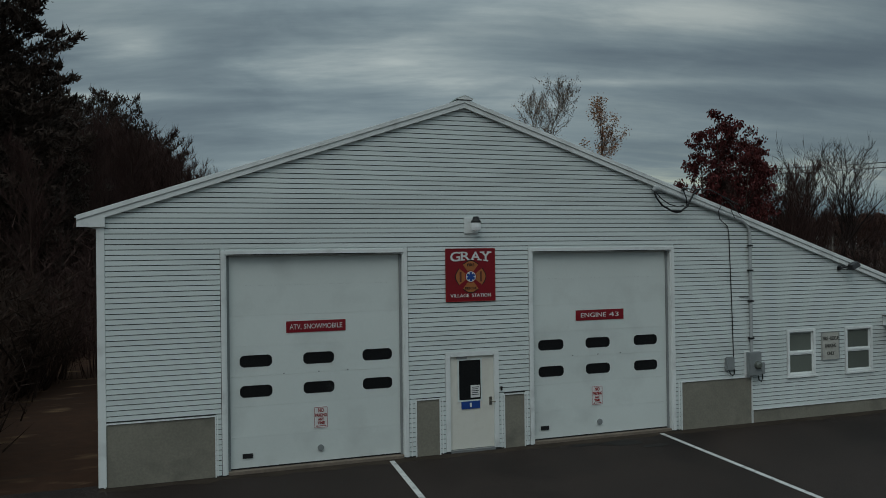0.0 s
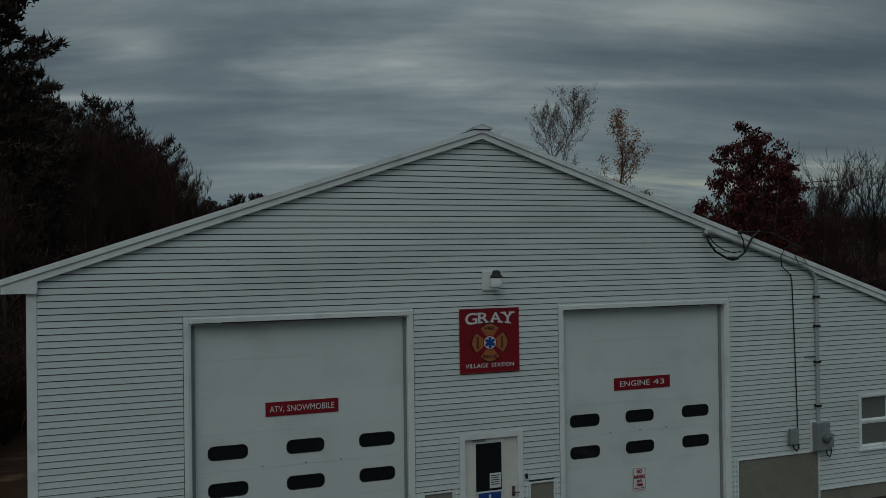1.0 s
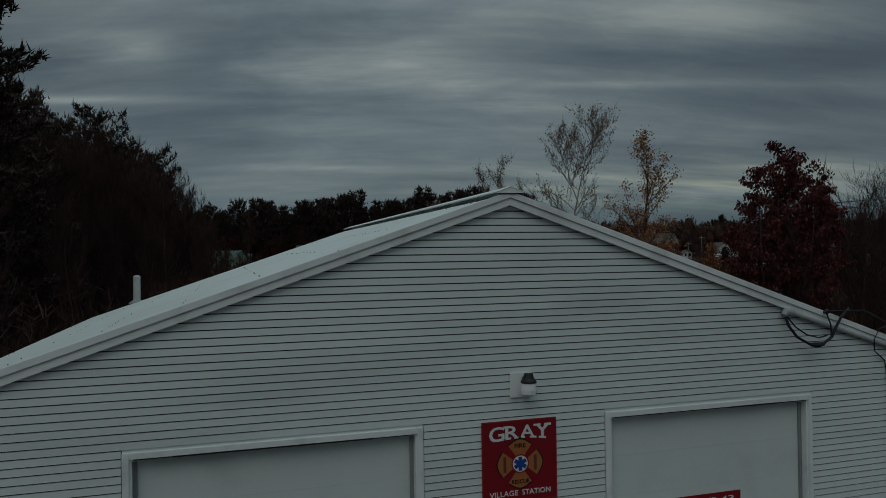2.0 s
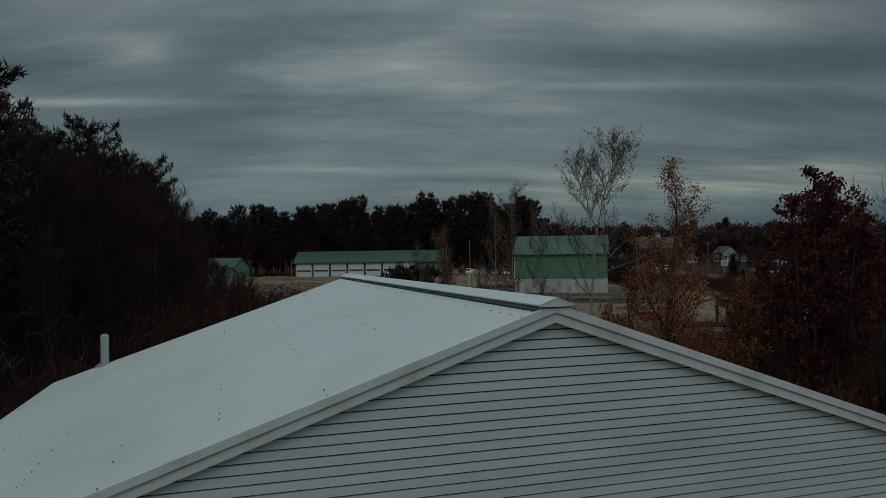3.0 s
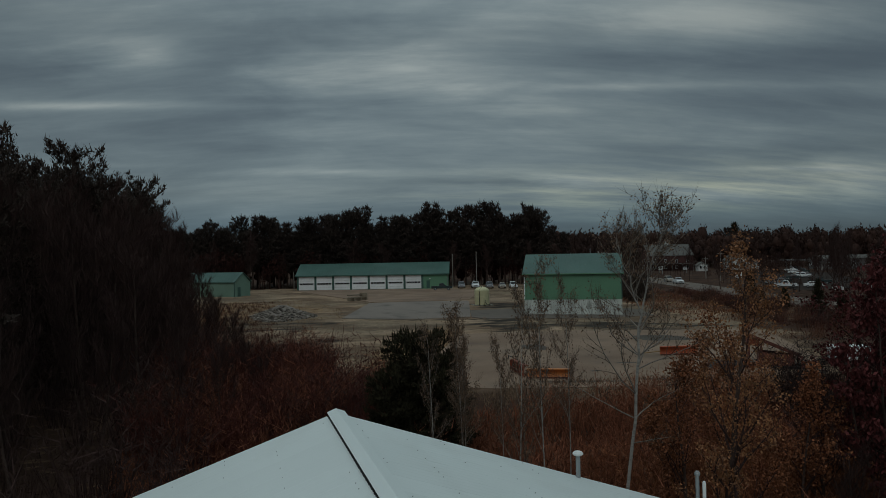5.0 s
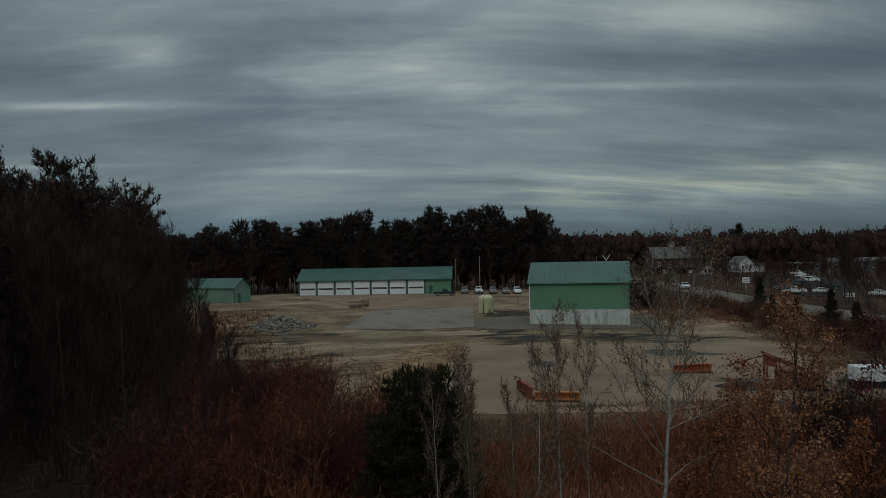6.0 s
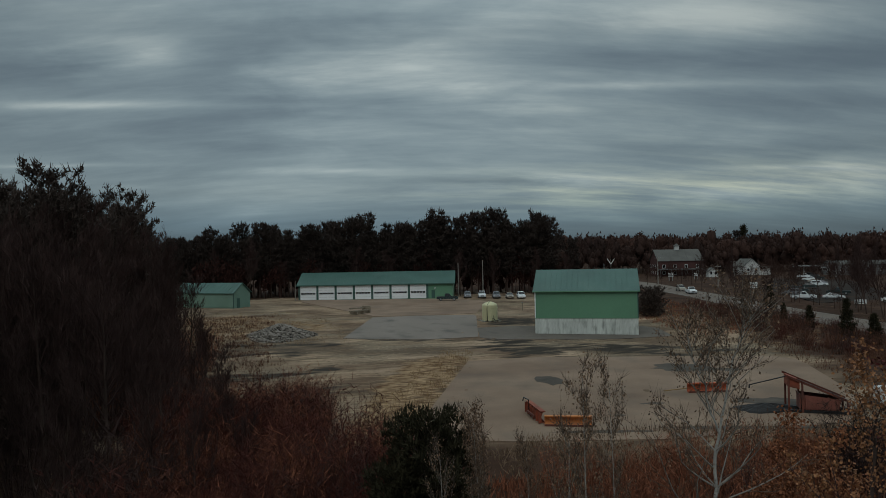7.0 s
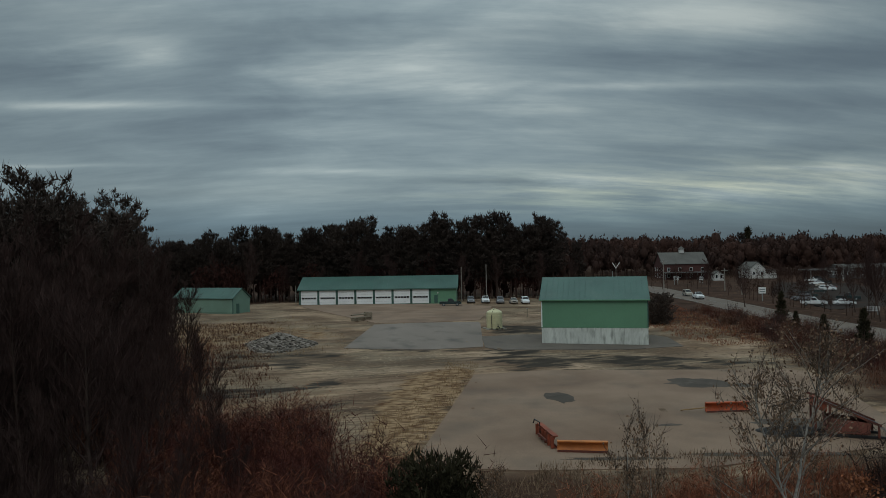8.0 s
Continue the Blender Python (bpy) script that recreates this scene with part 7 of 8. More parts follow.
BARE = []
for seed, h in ((51, 14.0), (52, 12.0), (53, 11.0)):
    br, rng = bare_tree(seed, h, 0.56, 2, (20, 9), lift=0.65, ratio=0.42)
    crown = wood_mesh("crown", [b for b in br if b[2] > 0], "twig", (8, 4, 3), 1.2)
    BARE.append((wood_mesh("trunk", [b for b in br if b[2] == 0], "bark"), with_sprays(crown, np.concatenate([sprays(br, rng, 11, (2,), h * 0.085, 0.019, 0.9), sprays(br, rng, 8, (1,), h * 0.10, 0.017, 0.9)]))))

tree_rng = random.Random(77)
# the tall pine beside the station and the wood behind it
for x, y, k in ((-17.5, 31.5, 1.0), (-21.5, 27.5, 0.98)):
    tree("pine_tree", "tall dark white pine beside the fire station", "pine tree", NEAR_PINE, stand(x, y, 40 * k + 9 * x, k), "pines of the wood")
wood_spots = []
for row, (xa, ya, xb, yb, n) in enumerate(((-20, 38, -17, 82, 8), (-26, 18, -24, 100, 12), (-34, 10, -30, 130, 9), (-18, 88, -20, 150, 7), (-26, 112, -30, 170, 5))):
    for k in range(n):
        u = (k + tree_rng.uniform(-0.3, 0.3)) / max(1, n - 1)
        wood_spots.append((xa + (xb - xa) * u + tree_rng.uniform(-1.6, 1.6), ya + (yb - ya) * u))
for x, y in wood_spots:
    k = tree_rng.uniform(0.76, 0.84) if x > -22.5 and y < 60 else tree_rng.uniform(0.90, 1.04) if x < -16 else tree_rng.uniform(0.80, 0.95)
    if x > -19 and 58 < y < 65 or x > -21 and 95 < y < 100:
        k *= 0.88
    tree("pine_tree", "dark pine in the wood beside the yard", "pine tree", tree_rng.choice(PINES), stand(x, y, tree_rng.uniform(0, 360), k), "pines of the wood")
WOOD_EDGE = [(-14, 50, 16.8), (-11.5, 48, 16.4), (-9.4, 50, 15.8), (-7.8, 47, 14.4), (-6.2, 49, 13.0), (-12.6, 60, 17.6), (-15, 57, 18.5), (-10.4, 57, 15.5), (-14, 70, 20), (-11.4, 70, 17.5), (-13.5, 82, 20), (-11, 84, 18), (-9.4, 88, 17), (-8.0, 92, 15.0), (-7.0, 96, 13.2), (-14.5, 76, 20), (-16.5, 42, 16.5), (-15.5, 96, 19), (-12.5, 98, 18), (-16, 110, 19), (-13.5, 112, 17), (-17.5, 124, 18), (-15.0, 128, 16), (-16.2, 138, 15), (-13.8, 24, 11), (-11, 31, 11), (-9, 38, 10.5), (-13, 38, 13), (-18.5, 150, 15), (-18, 162, 14), (-10.5, 42, 12), (-8.0, 60, 12), (-7.4, 72, 12.5), (-9.8, 78, 16), (-18, 64, 19), (-20, 54, 18), (-5.0, 40, 9.6), (-3.2, 44, 7.6), (-2.4, 50, 7.6), (-1.6, 46, 6.8), (-3.6, 58, 8.0), (-2.6, 64, 7.6), (-4.0, 70, 8.4), (-0.8, 42, 6.4), (-3.0, 38, 7.2), (-4.2, 78, 8.6), (-5.0, 84, 9), (-5.4, 47, 10.0), (-5.6, 56, 10.4), (-6.0, 66, 11.0), (-6.4, 78, 12.0), (-7.2, 52, 11.5)]
for x, y, tall in WOOD_EDGE:
    pick = tree_rng.randrange(3)
    top = max(v.co.z for v in BARE[pick][1].vertices)
    z0 = ground_z(x, y)
    tree("bare_tree", "leafless dark tree at the edge of the wood", "tree", BARE[pick], stand(x, y, tree_rng.uniform(0, 360), (tall - z0) / top), "bare trees of the wood")

# far pines behind the long garage
for row, (off, n) in enumerate(((0, 44), (7, 40))):
    for k in range(n):
        u = (k + tree_rng.uniform(-0.35, 0.35)) / (n - 1)
        x, y = -22 + 106 * u + 0.3 * off, 217 - 28 * u + off
        k2 = (0.80 + 0.02 * math.sin(u * 9) + 0.20 * u + 0.01 * smoothstep(0.3, 0.5, u)) * tree_rng.uniform(0.86, 1.10)
        tree("pine_tree", "tall dark pine in the row behind the garage", "pine tree", tree_rng.choice(FAR_PINES), stand(x, y, tree_rng.uniform(0, 360), k2), "pines behind the garage")
for k in range(11):
    u = k / 10
    x, y = -8 + 96 * u + tree_rng.uniform(-2, 2), 209 - 26 * u + tree_rng.uniform(-1.5, 1.5)
    tree("bare_tree", "thin leafless tree at the foot of the pine row", "tree", tree_rng.choice(BARE), stand(x, y, tree_rng.uniform(0, 360), tree_rng.uniform(0.7, 1.0)), "bare trees behind the garage")


# far woods on the skyline: many small crowns, one object
HULL = [(0, 0, 1)] + [(math.cos(a) * q, math.sin(a) * q, zz) for q, zz, o in ((0.62, 0.72, 0), (0.95, 0.15, 0.4), (0.85, -0.5, 0), (0.4, -0.95, 0.4)) for a in [o + 2 * math.pi * k / 7 for k in range(7)]]
HULL_F = np.array([(0, 1 + k, 1 + (k + 1) % 7) for k in range(7)] + [t for g in range(3) for k in range(7) for t in ((1 + 7 * g + k, 8 + 7 * g + k, 8 + 7 * g + (k + 1) % 7), (1 + 7 * g + k, 8 + 7 * g + (k + 1) % 7, 1 + 7 * g + (k + 1) % 7))])


def far_woods(name, label, seed, n, place, hmin, hmax, mat, blades=60, fine=1.0, solid=True):
    r = np.random.RandomState(seed)
    vs, hull_v, hull_f = [], [], []
    for _ in range(n):
        x, y = place(r)
        h = r.uniform(hmin, hmax)
        w = h * r.uniform(0.22, 0.34)
        z0 = ground_z(x, y)
        mids = np.stack([r.uniform(-0.45, 0.45, 4) * w, r.uniform(-0.45, 0.45, 4) * w, h * r.uniform(0.35, 0.74, 4)], -1) + np.array([x, y, z0])
        mids[0] = (x, y, z0 + h * 0.72)
        size = np.array([w * 0.62, w * 0.62, h * 0.26]) * r.uniform(0.75, 1.1, (4, 1))
        if solid:
            for m, q in zip(mids, size):
                hull_f.append(HULL_F + len(HULL) * len(hull_v))
                hull_v.append(np.array(HULL) * q * 0.72 * r.uniform(0.8, 1.1, (len(HULL), 1)) + m)
        c = r.normal(size=(blades, 3))
        c /= np.linalg.norm(c, axis=1, keepdims=True)
        c *= r.uniform(0.6, 1.02, (blades, 1))
        pick = r.randint(0, 4, blades)
        c = c * size[pick] + mids[pick]
        d = r.normal(size=(blades, 3)) * np.array([0.35, 0.35, 0.15]) + np.array([0, 0, 1.0])
        d /= np.linalg.norm(d, axis=1, keepdims=True)
        s = np.cross(d, r.normal(size=(blades, 3)) * np.array([1, 1, 0.2]))
        s /= np.linalg.norm(s, axis=1, keepdims=True)
        ln = fine * h * r.uniform(0.025, 0.06, (blades, 1))
        vs.append(np.stack([c - s * ln * 0.35, c + s * ln * 0.35, c + d * ln], 1))
        t = np.array([[[x - 0.1, y, z0 - 0.3], [x + 0.1, y, z0 - 0.3], [x, y, z0 + h * 0.8]]])
        vs.append(t)
    v = np.concatenate(vs).reshape(-1, 3)
    faces = np.arange(len(v)).reshape(-1, 3)
    if hull_v:
        faces = np.concatenate([faces, np.concatenate(hull_f) + len(v)])
        v = np.concatenate([v, np.concatenate(hull_v)])
    me = bpy.data.meshes.new(name)
    me.from_pydata(v.tolist(), [], faces.tolist())
    me.materials.append(M[mat])
    me.shade_smooth()
    return tagged(new(name, me), label, "woods", kind="stuff")


def band(xa, ya, xb, yb, depth):
    def place(r):
        u = r.random_sample()
        w = r.random_sample() * depth
        return xa + (xb - xa) * u + w * 0.6, ya + (yb - ya) * u + w
    return place


far_woods("far_woods", "brown autumn woods on the far skyline", 1, 420, band(75, 330, 420, 215, 90), 14, 21, "far_wood", 250, 1.25)
far_woods("far_woods", "brown leafless woods behind the town", 2, 200, band(95, 296, 330, 268, 40), 9, 16, "far_wood", 250, 1.3)
far_woods("far_woods", "woods on the distant ridge", 3, 240, band(-160, 330, 620, 330, 150), 16, 24, "far_wood", 80, 1.7)
far_woods("far_woods", "dark brown woods behind the pine row", 9, 90, band(-30, 232, 92, 200, 16), 11, 16, "twig_wood", 80, 1.6)
far_woods("far_woods", "brown brush and small trees round the town houses", 10, 170, band(118, 205, 290, 205, 85), 3, 8, "far_wood", 190, 0.9, False)
far_woods("far_woods", "dark brown roadside trees beyond the road", 12, 60, band(116, 96, 196, 128, 70), 4, 9, "twig_wood", 260, 0.8, False)
far_woods("far_woods", "dark leafless trees along the far side of the road", 13, 24, band(106, 96, 128, 172, 7), 3, 7, "twig_wood", 300, 0.8, False)
far_woods("far_woods", "dark leafless trees before the town houses", 14, 70, band(160, 190, 262, 214, 22), 4, 9, "twig_wood", 200, 0.8, False)
far_woods("far_woods", "rust-leaved small trees at the foot of the pine row", 15, 64, band(-14, 209, 80, 189, 5), 6, 13, "rust_wood", 280, 1.1, False)
far_woods("far_woods", "dark woods beside the yard", 4, 110, band(-110, 60, -60, 240, 40), 14, 20, "far_wood", 60)
far_woods("far_woods", "dark brown thicket beyond the maple", 16, 50, band(42, 25, 82, 31, 12), 4.0, 8.0, "twig_wood", 420, 0.4, False)
far_woods("far_woods", "dark undergrowth beneath the pine row", 17, 120, band(-34, 221, 92, 195, 5), 3.5, 6.5, "twig_wood", 40, 1.6)
tree("fir_tree", "tall dark fir that stands above the far woods", "fir tree", FIRS[0], stand(320, 398, 30, 2.9), "far single firs")
for x, y, k in ((300, 380, 1.0), (140, 300, 0.95), (98, 225, 0.9), (92, 212, 0.8), (104, 214, 0.7)):
    tree("pine_tree", "dark pine that stands above the far woods", "pine tree", FAR_PINES[0], stand(x, y, 30, k), "far single pines")

# small firs and bushes by the road
for x, y, k, m in ((94, 113, 0.6, 0), (83, 92, 0.5, 1), (80, 82, 0.58, 0), (88, 103, 0.42, 1), (76, 74, 0.58, 1)):
    tree("fir_tree", "small dark fir on the road bank", "fir tree", FIRS[m], stand(x, y, 50 * k, k), "firs on the road bank")
for x, y, k in ((71, 117, 0.68), (75, 122, 0.72), (73, 127, 0.75), (66, 118, 0.5)):
    tree("evergreen_bush", "dark round evergreen beside the storage hall", "bush", BUSH, stand(x, y, 90 * k, k, 0.8), "evergreens beside the hall")
for x, y, k in ((104, 98, 0.75), (109, 106, 0.8), (101, 90, 0.7), (120, 122, 0.7), (108, 140, 0.7), (128, 180, 0.8), (114, 112, 0.85), (117, 116, 0.8), (128, 124, 0.85), (133, 120, 0.8), (139, 148, 0.7), (124, 140, 0.6)):
    tree("bare_tree", "leafless grey tree beside the road", "tree", tree_rng.choice(BARE), stand(x, y, 77 * k, k), "roadside trees")


# birches, with white trunks and a few dry leaves
def stem(rng, br, points, r0, r1, level=0):
    """A stem through the given places, with slight bends."""
    pts = []
    for (x0, y0, z0), (x1, y1, z1) in zip(points, points[1:]):
        for k in range(4):
            u = k / 4
            pts.append(np.array([x0 + (x1 - x0) * u, y0 + (y1 - y0) * u, z0 + (z1 - z0) * u]) + np.array([rng.gauss(0, 0.03), rng.gauss(0, 0.03), 0]))
    pts.append(np.array(points[-1], float))
    n = len(pts) - 1
    br.append((pts, [r0 + (r1 - r0) * i / n for i in range(n + 1)], level))
    return pts


def birch_meshes(br, rng, leaves):
    trunk = wood_mesh("trunk", [b for b in br if b[2] == 0], "birch", (8,))
    limbs = wood_mesh("branchwork", [b for b in br if b[2] == 1], "birch_limb", (6, 5), 0.85)
    twigs = with_sprays(wood_mesh("fine_branchwork", [b for b in br if b[2] >= 2], "birch_twig", (3, 3, 3), 0.9), sprays(br, rng, 5, (2,), 0.45, 0.006))
    lf = leaf_mesh("foliage", tips(br, rng, leaves, (1, 2), 0.10), 0.068, "birch_leaf", rng, 0.5)
    return trunk, limbs, twigs, lf


def birch(seed, h, leaves):
    """A slender birch with one stem."""
    rng = random.Random(seed)
    br = []
    grow(rng, (0, 0, -0.3), (rng.gauss(0, 0.01), rng.gauss(0, 0.01), 1), h, h * 0.0045, 0, 2, br, 0.6, (9, 5, 4), (22, 7), 0.45, 0.20, 0.42, 0.022)
    return birch_meshes(br, rng, leaves)


def forked_birch(seed, leaves):
    """A leaning trunk that forks into two tall stems above a spray of long low limbs."""
    rng = random.Random(seed)
    br = []
    trunk = stem(rng, br, [(0, 0, -0.3), (0.62, 0, 4.0), (1.0, 0.05, 7.2), (1.2, 0.05, 9.0)], 0.066, 0.036)
    left = stem(rng, br, [(1.2, 0.05, 9.0), (0.85, 0, 9.7), (0.42, -0.1, 10.8), (0.15, -0.2, 11.5)], 0.028, 0.007)
    right = stem(rng, br, [(1.2, 0.05, 9.0), (1.58, 0.1, 10.6), (2.05, 0.15, 11.6), (2.46, 0.2, 12.0)], 0.030, 0.007)
    for main, n, lo, reach in ((left, 18, 0.15, 1.9), (right, 22, 0.12, 2.1)):
        for k in range(n):
            u = lo + (0.97 - lo) * (k + rng.random()) / n
            i = int(u * (len(main) - 1))
            a = rng.uniform(0, 6.283)
            way = np.array([math.cos(a) * 0.62, math.sin(a) * 0.62, 1.0])
            grow(rng, main[i], way / np.linalg.norm(way), reach * (1.25 - 0.75 * u) * rng.uniform(0.8, 1.2), 0.015, 1, 2, br, 0.6, (8, 6, 4), (7, 6), 0.4, 0.34, 0.15)
    for at, way, ln in ((7, (-1.0, 0.05, 0.85), 3.9), (7, (-0.8, -0.4, 1.1), 3.2), (6, (-1.0, 0.3, 0.55), 2.9), (8, (1.0, -0.2, 0.55), 3.0), (8, (0.75, 0.4, 1.0), 2.8), (9, (-0.6, 0.8, 0.8), 2.4), (9, (0.7, -0.6, 0.8), 2.2), (6, (0.9, 0.3, 0.4), 2.0), (5, (0.6, -0.8, 0.3), 1.4), (10, (-0.9, -0.2, 0.7), 2.4), (10, (0.8, 0.3, 0.7), 2.2), (11, (0.5, -0.8, 0.8), 2.0), (11, (-0.4, 0.8, 0.9), 2.0), (9, (1.0, 0.1, 0.6), 2.4), (9, (-1.0, 0.3, 0.6), 2.6)):
        grow(rng, trunk[at], way, ln, 0.028, 1, 2, br, 0.6, (8, 6, 4), (12, 8), 0.3, 0.36, 0.2)
    return birch_meshes(br, rng, leaves)


BITS = ("trunk", "branchwork", "fine_branchwork", "foliage")
tree("birch_tree", "forked white birch with few dry leaves behind the station", "birch tree", forked_birch(61, 10), stand(9.58, 18.3, 0), "birches behind the station", BITS)
for seed, x, y, top, lv in ((62, 4.45, 21.3, 9.3, 6), (63, 5.95, 22.8, 9.9, 22), (64, 5.75, 17.3, 10.9, 10), (65, 7.8, 19.6, 11.6, 12), (69, 10.26, 22.9, 11.0, 12), (66, 6.9, 25.5, 9.0, 22), (67, 4.3, 24.0, 4.6, 4), (68, 8.4, 25.0, 8.4, 18)):
    sapling = birch(seed, 9.0, lv)
    reach = max(v.co.z for v in sapling[2].vertices)
    tree("birch_tree", "slender young birch behind the station", "birch tree", sapling, stand(x, y, seed * 31, 0.7 * (top - ground_z(x, y)) / reach, 1 / 0.7), "birches behind the station", BITS)


# trees that keep their leaves
def leafy(seed, h, mat, size, per, spread=0.7, kids=(12, 6, 5), lift=0.3, ratio=0.5, bare=0.15, wood="bark", jitter=0.12):
    br, rng = bare_tree(seed, h, spread, 3, kids, lift=lift, ratio=ratio, bare=bare)
    lf = leaf_mesh("foliage", tips(br, rng, per, (2, 3), jitter), size, mat, rng, 0.45, 0.75)
    return wood_mesh("trunk", [b for b in br if b[2] == 0], wood), wood_mesh("branchwork", [b for b in br if b[2] > 0], "twig", (8, 4, 3, 3)), lf


LBITS = ("trunk", "branchwork", "foliage")
def maple(seed):
    """Several upright leaders from one base, each with a cone of leafy side branches."""
    rng = random.Random(seed)
    br = []
    for top, z, start, reach in ((0.05, 11.9, 3.0, 1.7), (1.45, 11.4, 3.0, 1.6), (2.5, 10.5, 3.0, 1.3), (-1.2, 10.7, 2.4, 1.3), (0.7, 10.6, 2.4, 1.5), (1.5, 9.8, 2.4, 1.5), (-2.2, 8.2, 2.0, 1.1), (2.7, 9.0, 2.0, 1.1)):
        y = rng.uniform(-1.2, 1.2)
        line = stem(rng, br, [(0, 0, -0.2), (top * 0.25, y * 0.2, 2.0), (top * 0.75, y * 0.8, z * 0.55), (top, y, z - 0.5)], 0.10, 0.012)
        n = int(4 * (z - start))
        for k in range(n):
            u = (k + rng.random()) / n
            h = start + (z - 0.55 - start) * u ** 0.85
            i = max(j for j in range(len(line) - 1) if line[j][2] <= h)
            p = line[i] + (line[i + 1] - line[i]) * min(1, (h - line[i][2]) / (line[i + 1][2] - line[i][2]))
            a = rng.uniform(0, 6.283)
            way = np.array([math.cos(a), math.sin(a), rng.uniform(0.45, 0.9)])
            grow(rng, p, way / np.linalg.norm(way), reach * (1.08 - 0.62 * u ** 2) * rng.uniform(0.75, 1.15), 0.02, 1, 3, br, 0.7, (5, 4, 3, 2), (6, 4, 3), 0.25, 0.42, 0.25)
    lf = leaf_mesh("foliage", [p + np.array([rng.gauss(0, 0.05), rng.gauss(0, 0.05), rng.gauss(0, 0.05)]) for p in tips(br, rng, 3, (2, 3), 0.08) for _ in range(2)], 0.17, "maple_leaf", rng, 0.9, 0.5)
    return wood_mesh("trunk", [b for b in br if b[2] == 0], "bark"), wood_mesh("branchwork", [b for b in br if 0 < b[2] < 3], "twig", (8, 4, 3)), lf


tree("maple_tree", "dark red maple that keeps its leaves", "maple tree", maple(71), stand(20.28, 17.37, -16.2), "", LBITS)
tree("maple_tree", "dark red maple half hidden by its neighbour", "maple tree", leafy(72, 9.0, "maple_leaf", 0.15, 8, 0.75, (14, 6, 5), 0.3, 0.52, 0.1), stand(30.2, 26.4, 80), "", LBITS)
GOLD = leafy(73, 11.4, "gold_leaf", 0.075, 11, 0.6, (24, 6, 4), 0.5, 0.29, 0.2)
tree("beech_tree", "young tree with yellow-brown leaves behind the station", "tree", GOLD, stand(11.85, 15.6, 100, 11.75 / max(v.co.z for v in GOLD[1].vertices)), "", LBITS)
for seed, x, y, h in ((74, 13.4, 19.6, 6.6), (75, 15.6, 19.8, 7.2), (76, 17.2, 18.8, 5.8)):
    tree("beech_tree", "young tree with rust-brown leaves behind the station", "tree", leafy(seed, h, "rust_leaf", 0.085, 16, 0.6, (14, 6, 4), 0.4, 0.45, 0.1), stand(x, y, seed * 7), "rust-leaved trees", LBITS)
br, rng = bare_tree(57, 11.0, 0.62, 2, (16, 9), lift=0.5, ratio=0.55, bare=0.2)
WIDE = (wood_mesh("trunk", [b for b in br if b[2] == 0], "dark_twig"), with_sprays(wood_mesh("crown", [b for b in br if b[2] > 0], "dark_twig", (8, 4, 3), 1.5), np.concatenate([sprays(br, rng, 8, (2,), 1.0, 0.013, 0.7), sprays(br, rng, 6, (1,), 1.1, 0.013, 0.7)])))
wide_top = max(v.co.z for v in WIDE[1].vertices)
for x, y, k in ((37.0, 27.5, 0.98), (41.5, 29, 1.0), (39.5, 35, 0.9), (48, 34, 1.0)):
    tree("bare_tree", "wide leafless grey tree beyond the maple", "tree", WIDE, stand(x, y, 131 * x, k * 13.2 / wide_top), "bare trees beyond the maple")

# added dark trees stand in for the shade in the maple's lower crown
for x, y, top in ((19.9, 17.4, 8.8), (21.0, 16.6, 9.0), (22.4, 17.2, 9.4), (23.8, 16.6, 9.4), (25.2, 17.4, 9.6), (26.8, 17.0, 9.4), (18.6, 18.6, 7.0), (17.8, 17.0, 5.4)):
    pick = tree_rng.randrange(3)
    tree("bare_tree", "leafless tree added to darken the lower crown of the maple", "tree", BARE[pick], stand(x, y, 131 * x, top / max(v.co.z for v in BARE[pick][1].vertices)), "bare trees round the maple")

for x, y, top in ((42.5, 25.5, 8.6), (45.5, 27.0, 9.4), (48.0, 26.0, 9.2), (51.0, 28.5, 10.2), (54.5, 28.0, 9.8), (58.0, 30.0, 10.6), (46.5, 31.0, 9.8), (62.0, 31.0, 10.4), (40.0, 24.0, 7.6), (52.5, 32.0, 10.4)):
    pick = tree_rng.randrange(3)
    tree("bare_tree", "dark leafless tree in the thicket beyond the maple", "tree", BARE[pick], stand(x, y, 131 * x, (top - 1.5 - ground_z(x, y)) / max(v.co.z for v in BARE[pick][1].vertices)), "thicket beyond the maple")

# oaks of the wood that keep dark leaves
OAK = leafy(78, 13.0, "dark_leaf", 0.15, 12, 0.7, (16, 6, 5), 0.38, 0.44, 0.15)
oak_top = max(v.co.z for v in OAK[2].vertices)
for x, y, tall in ((-12.6, 80, 16.6), (-12.0, 92, 15.6), (-12.8, 66, 14.2), (-15.5, 50, 14.6)):
    tree("oak_tree", "dark oak with withered leaves in the wood", "oak tree", OAK, stand(x, y, tree_rng.uniform(0, 360), (tall - ground_z(x, y)) / oak_top), "oaks of the wood", LBITS)
for x, y, tall in ((-14.2, 72, 20.2), (-14.5, 62, 19.0), (-15.5, 51, 17.8), (-13.2, 66, 18.2), (-17.0, 56, 19.2)):
    pick = tree_rng.randrange(3)
    tree("bare_tree", "leafless dark tree that rises above the wood", "tree", BARE[pick], stand(x, y, tree_rng.uniform(0, 360), (tall - ground_z(x, y)) / max(v.co.z for v in BARE[pick][1].vertices)), "bare trees of the wood")
for x, y, tall in ((-13.8, 88, 20.0), (-14.5, 102, 20.0), (-12.8, 108, 18.2), (-15.0, 118, 18.0), (-12.6, 96, 18.4)):
    pick = tree_rng.randrange(3)
    tree("pine_tree", "dark pine in the wood beside the yard", "pine tree", PINES[pick], stand(x, y, tree_rng.uniform(0, 360), (tall - ground_z(x, y)) / (22, 20, 18)[pick]), "pines of the wood")

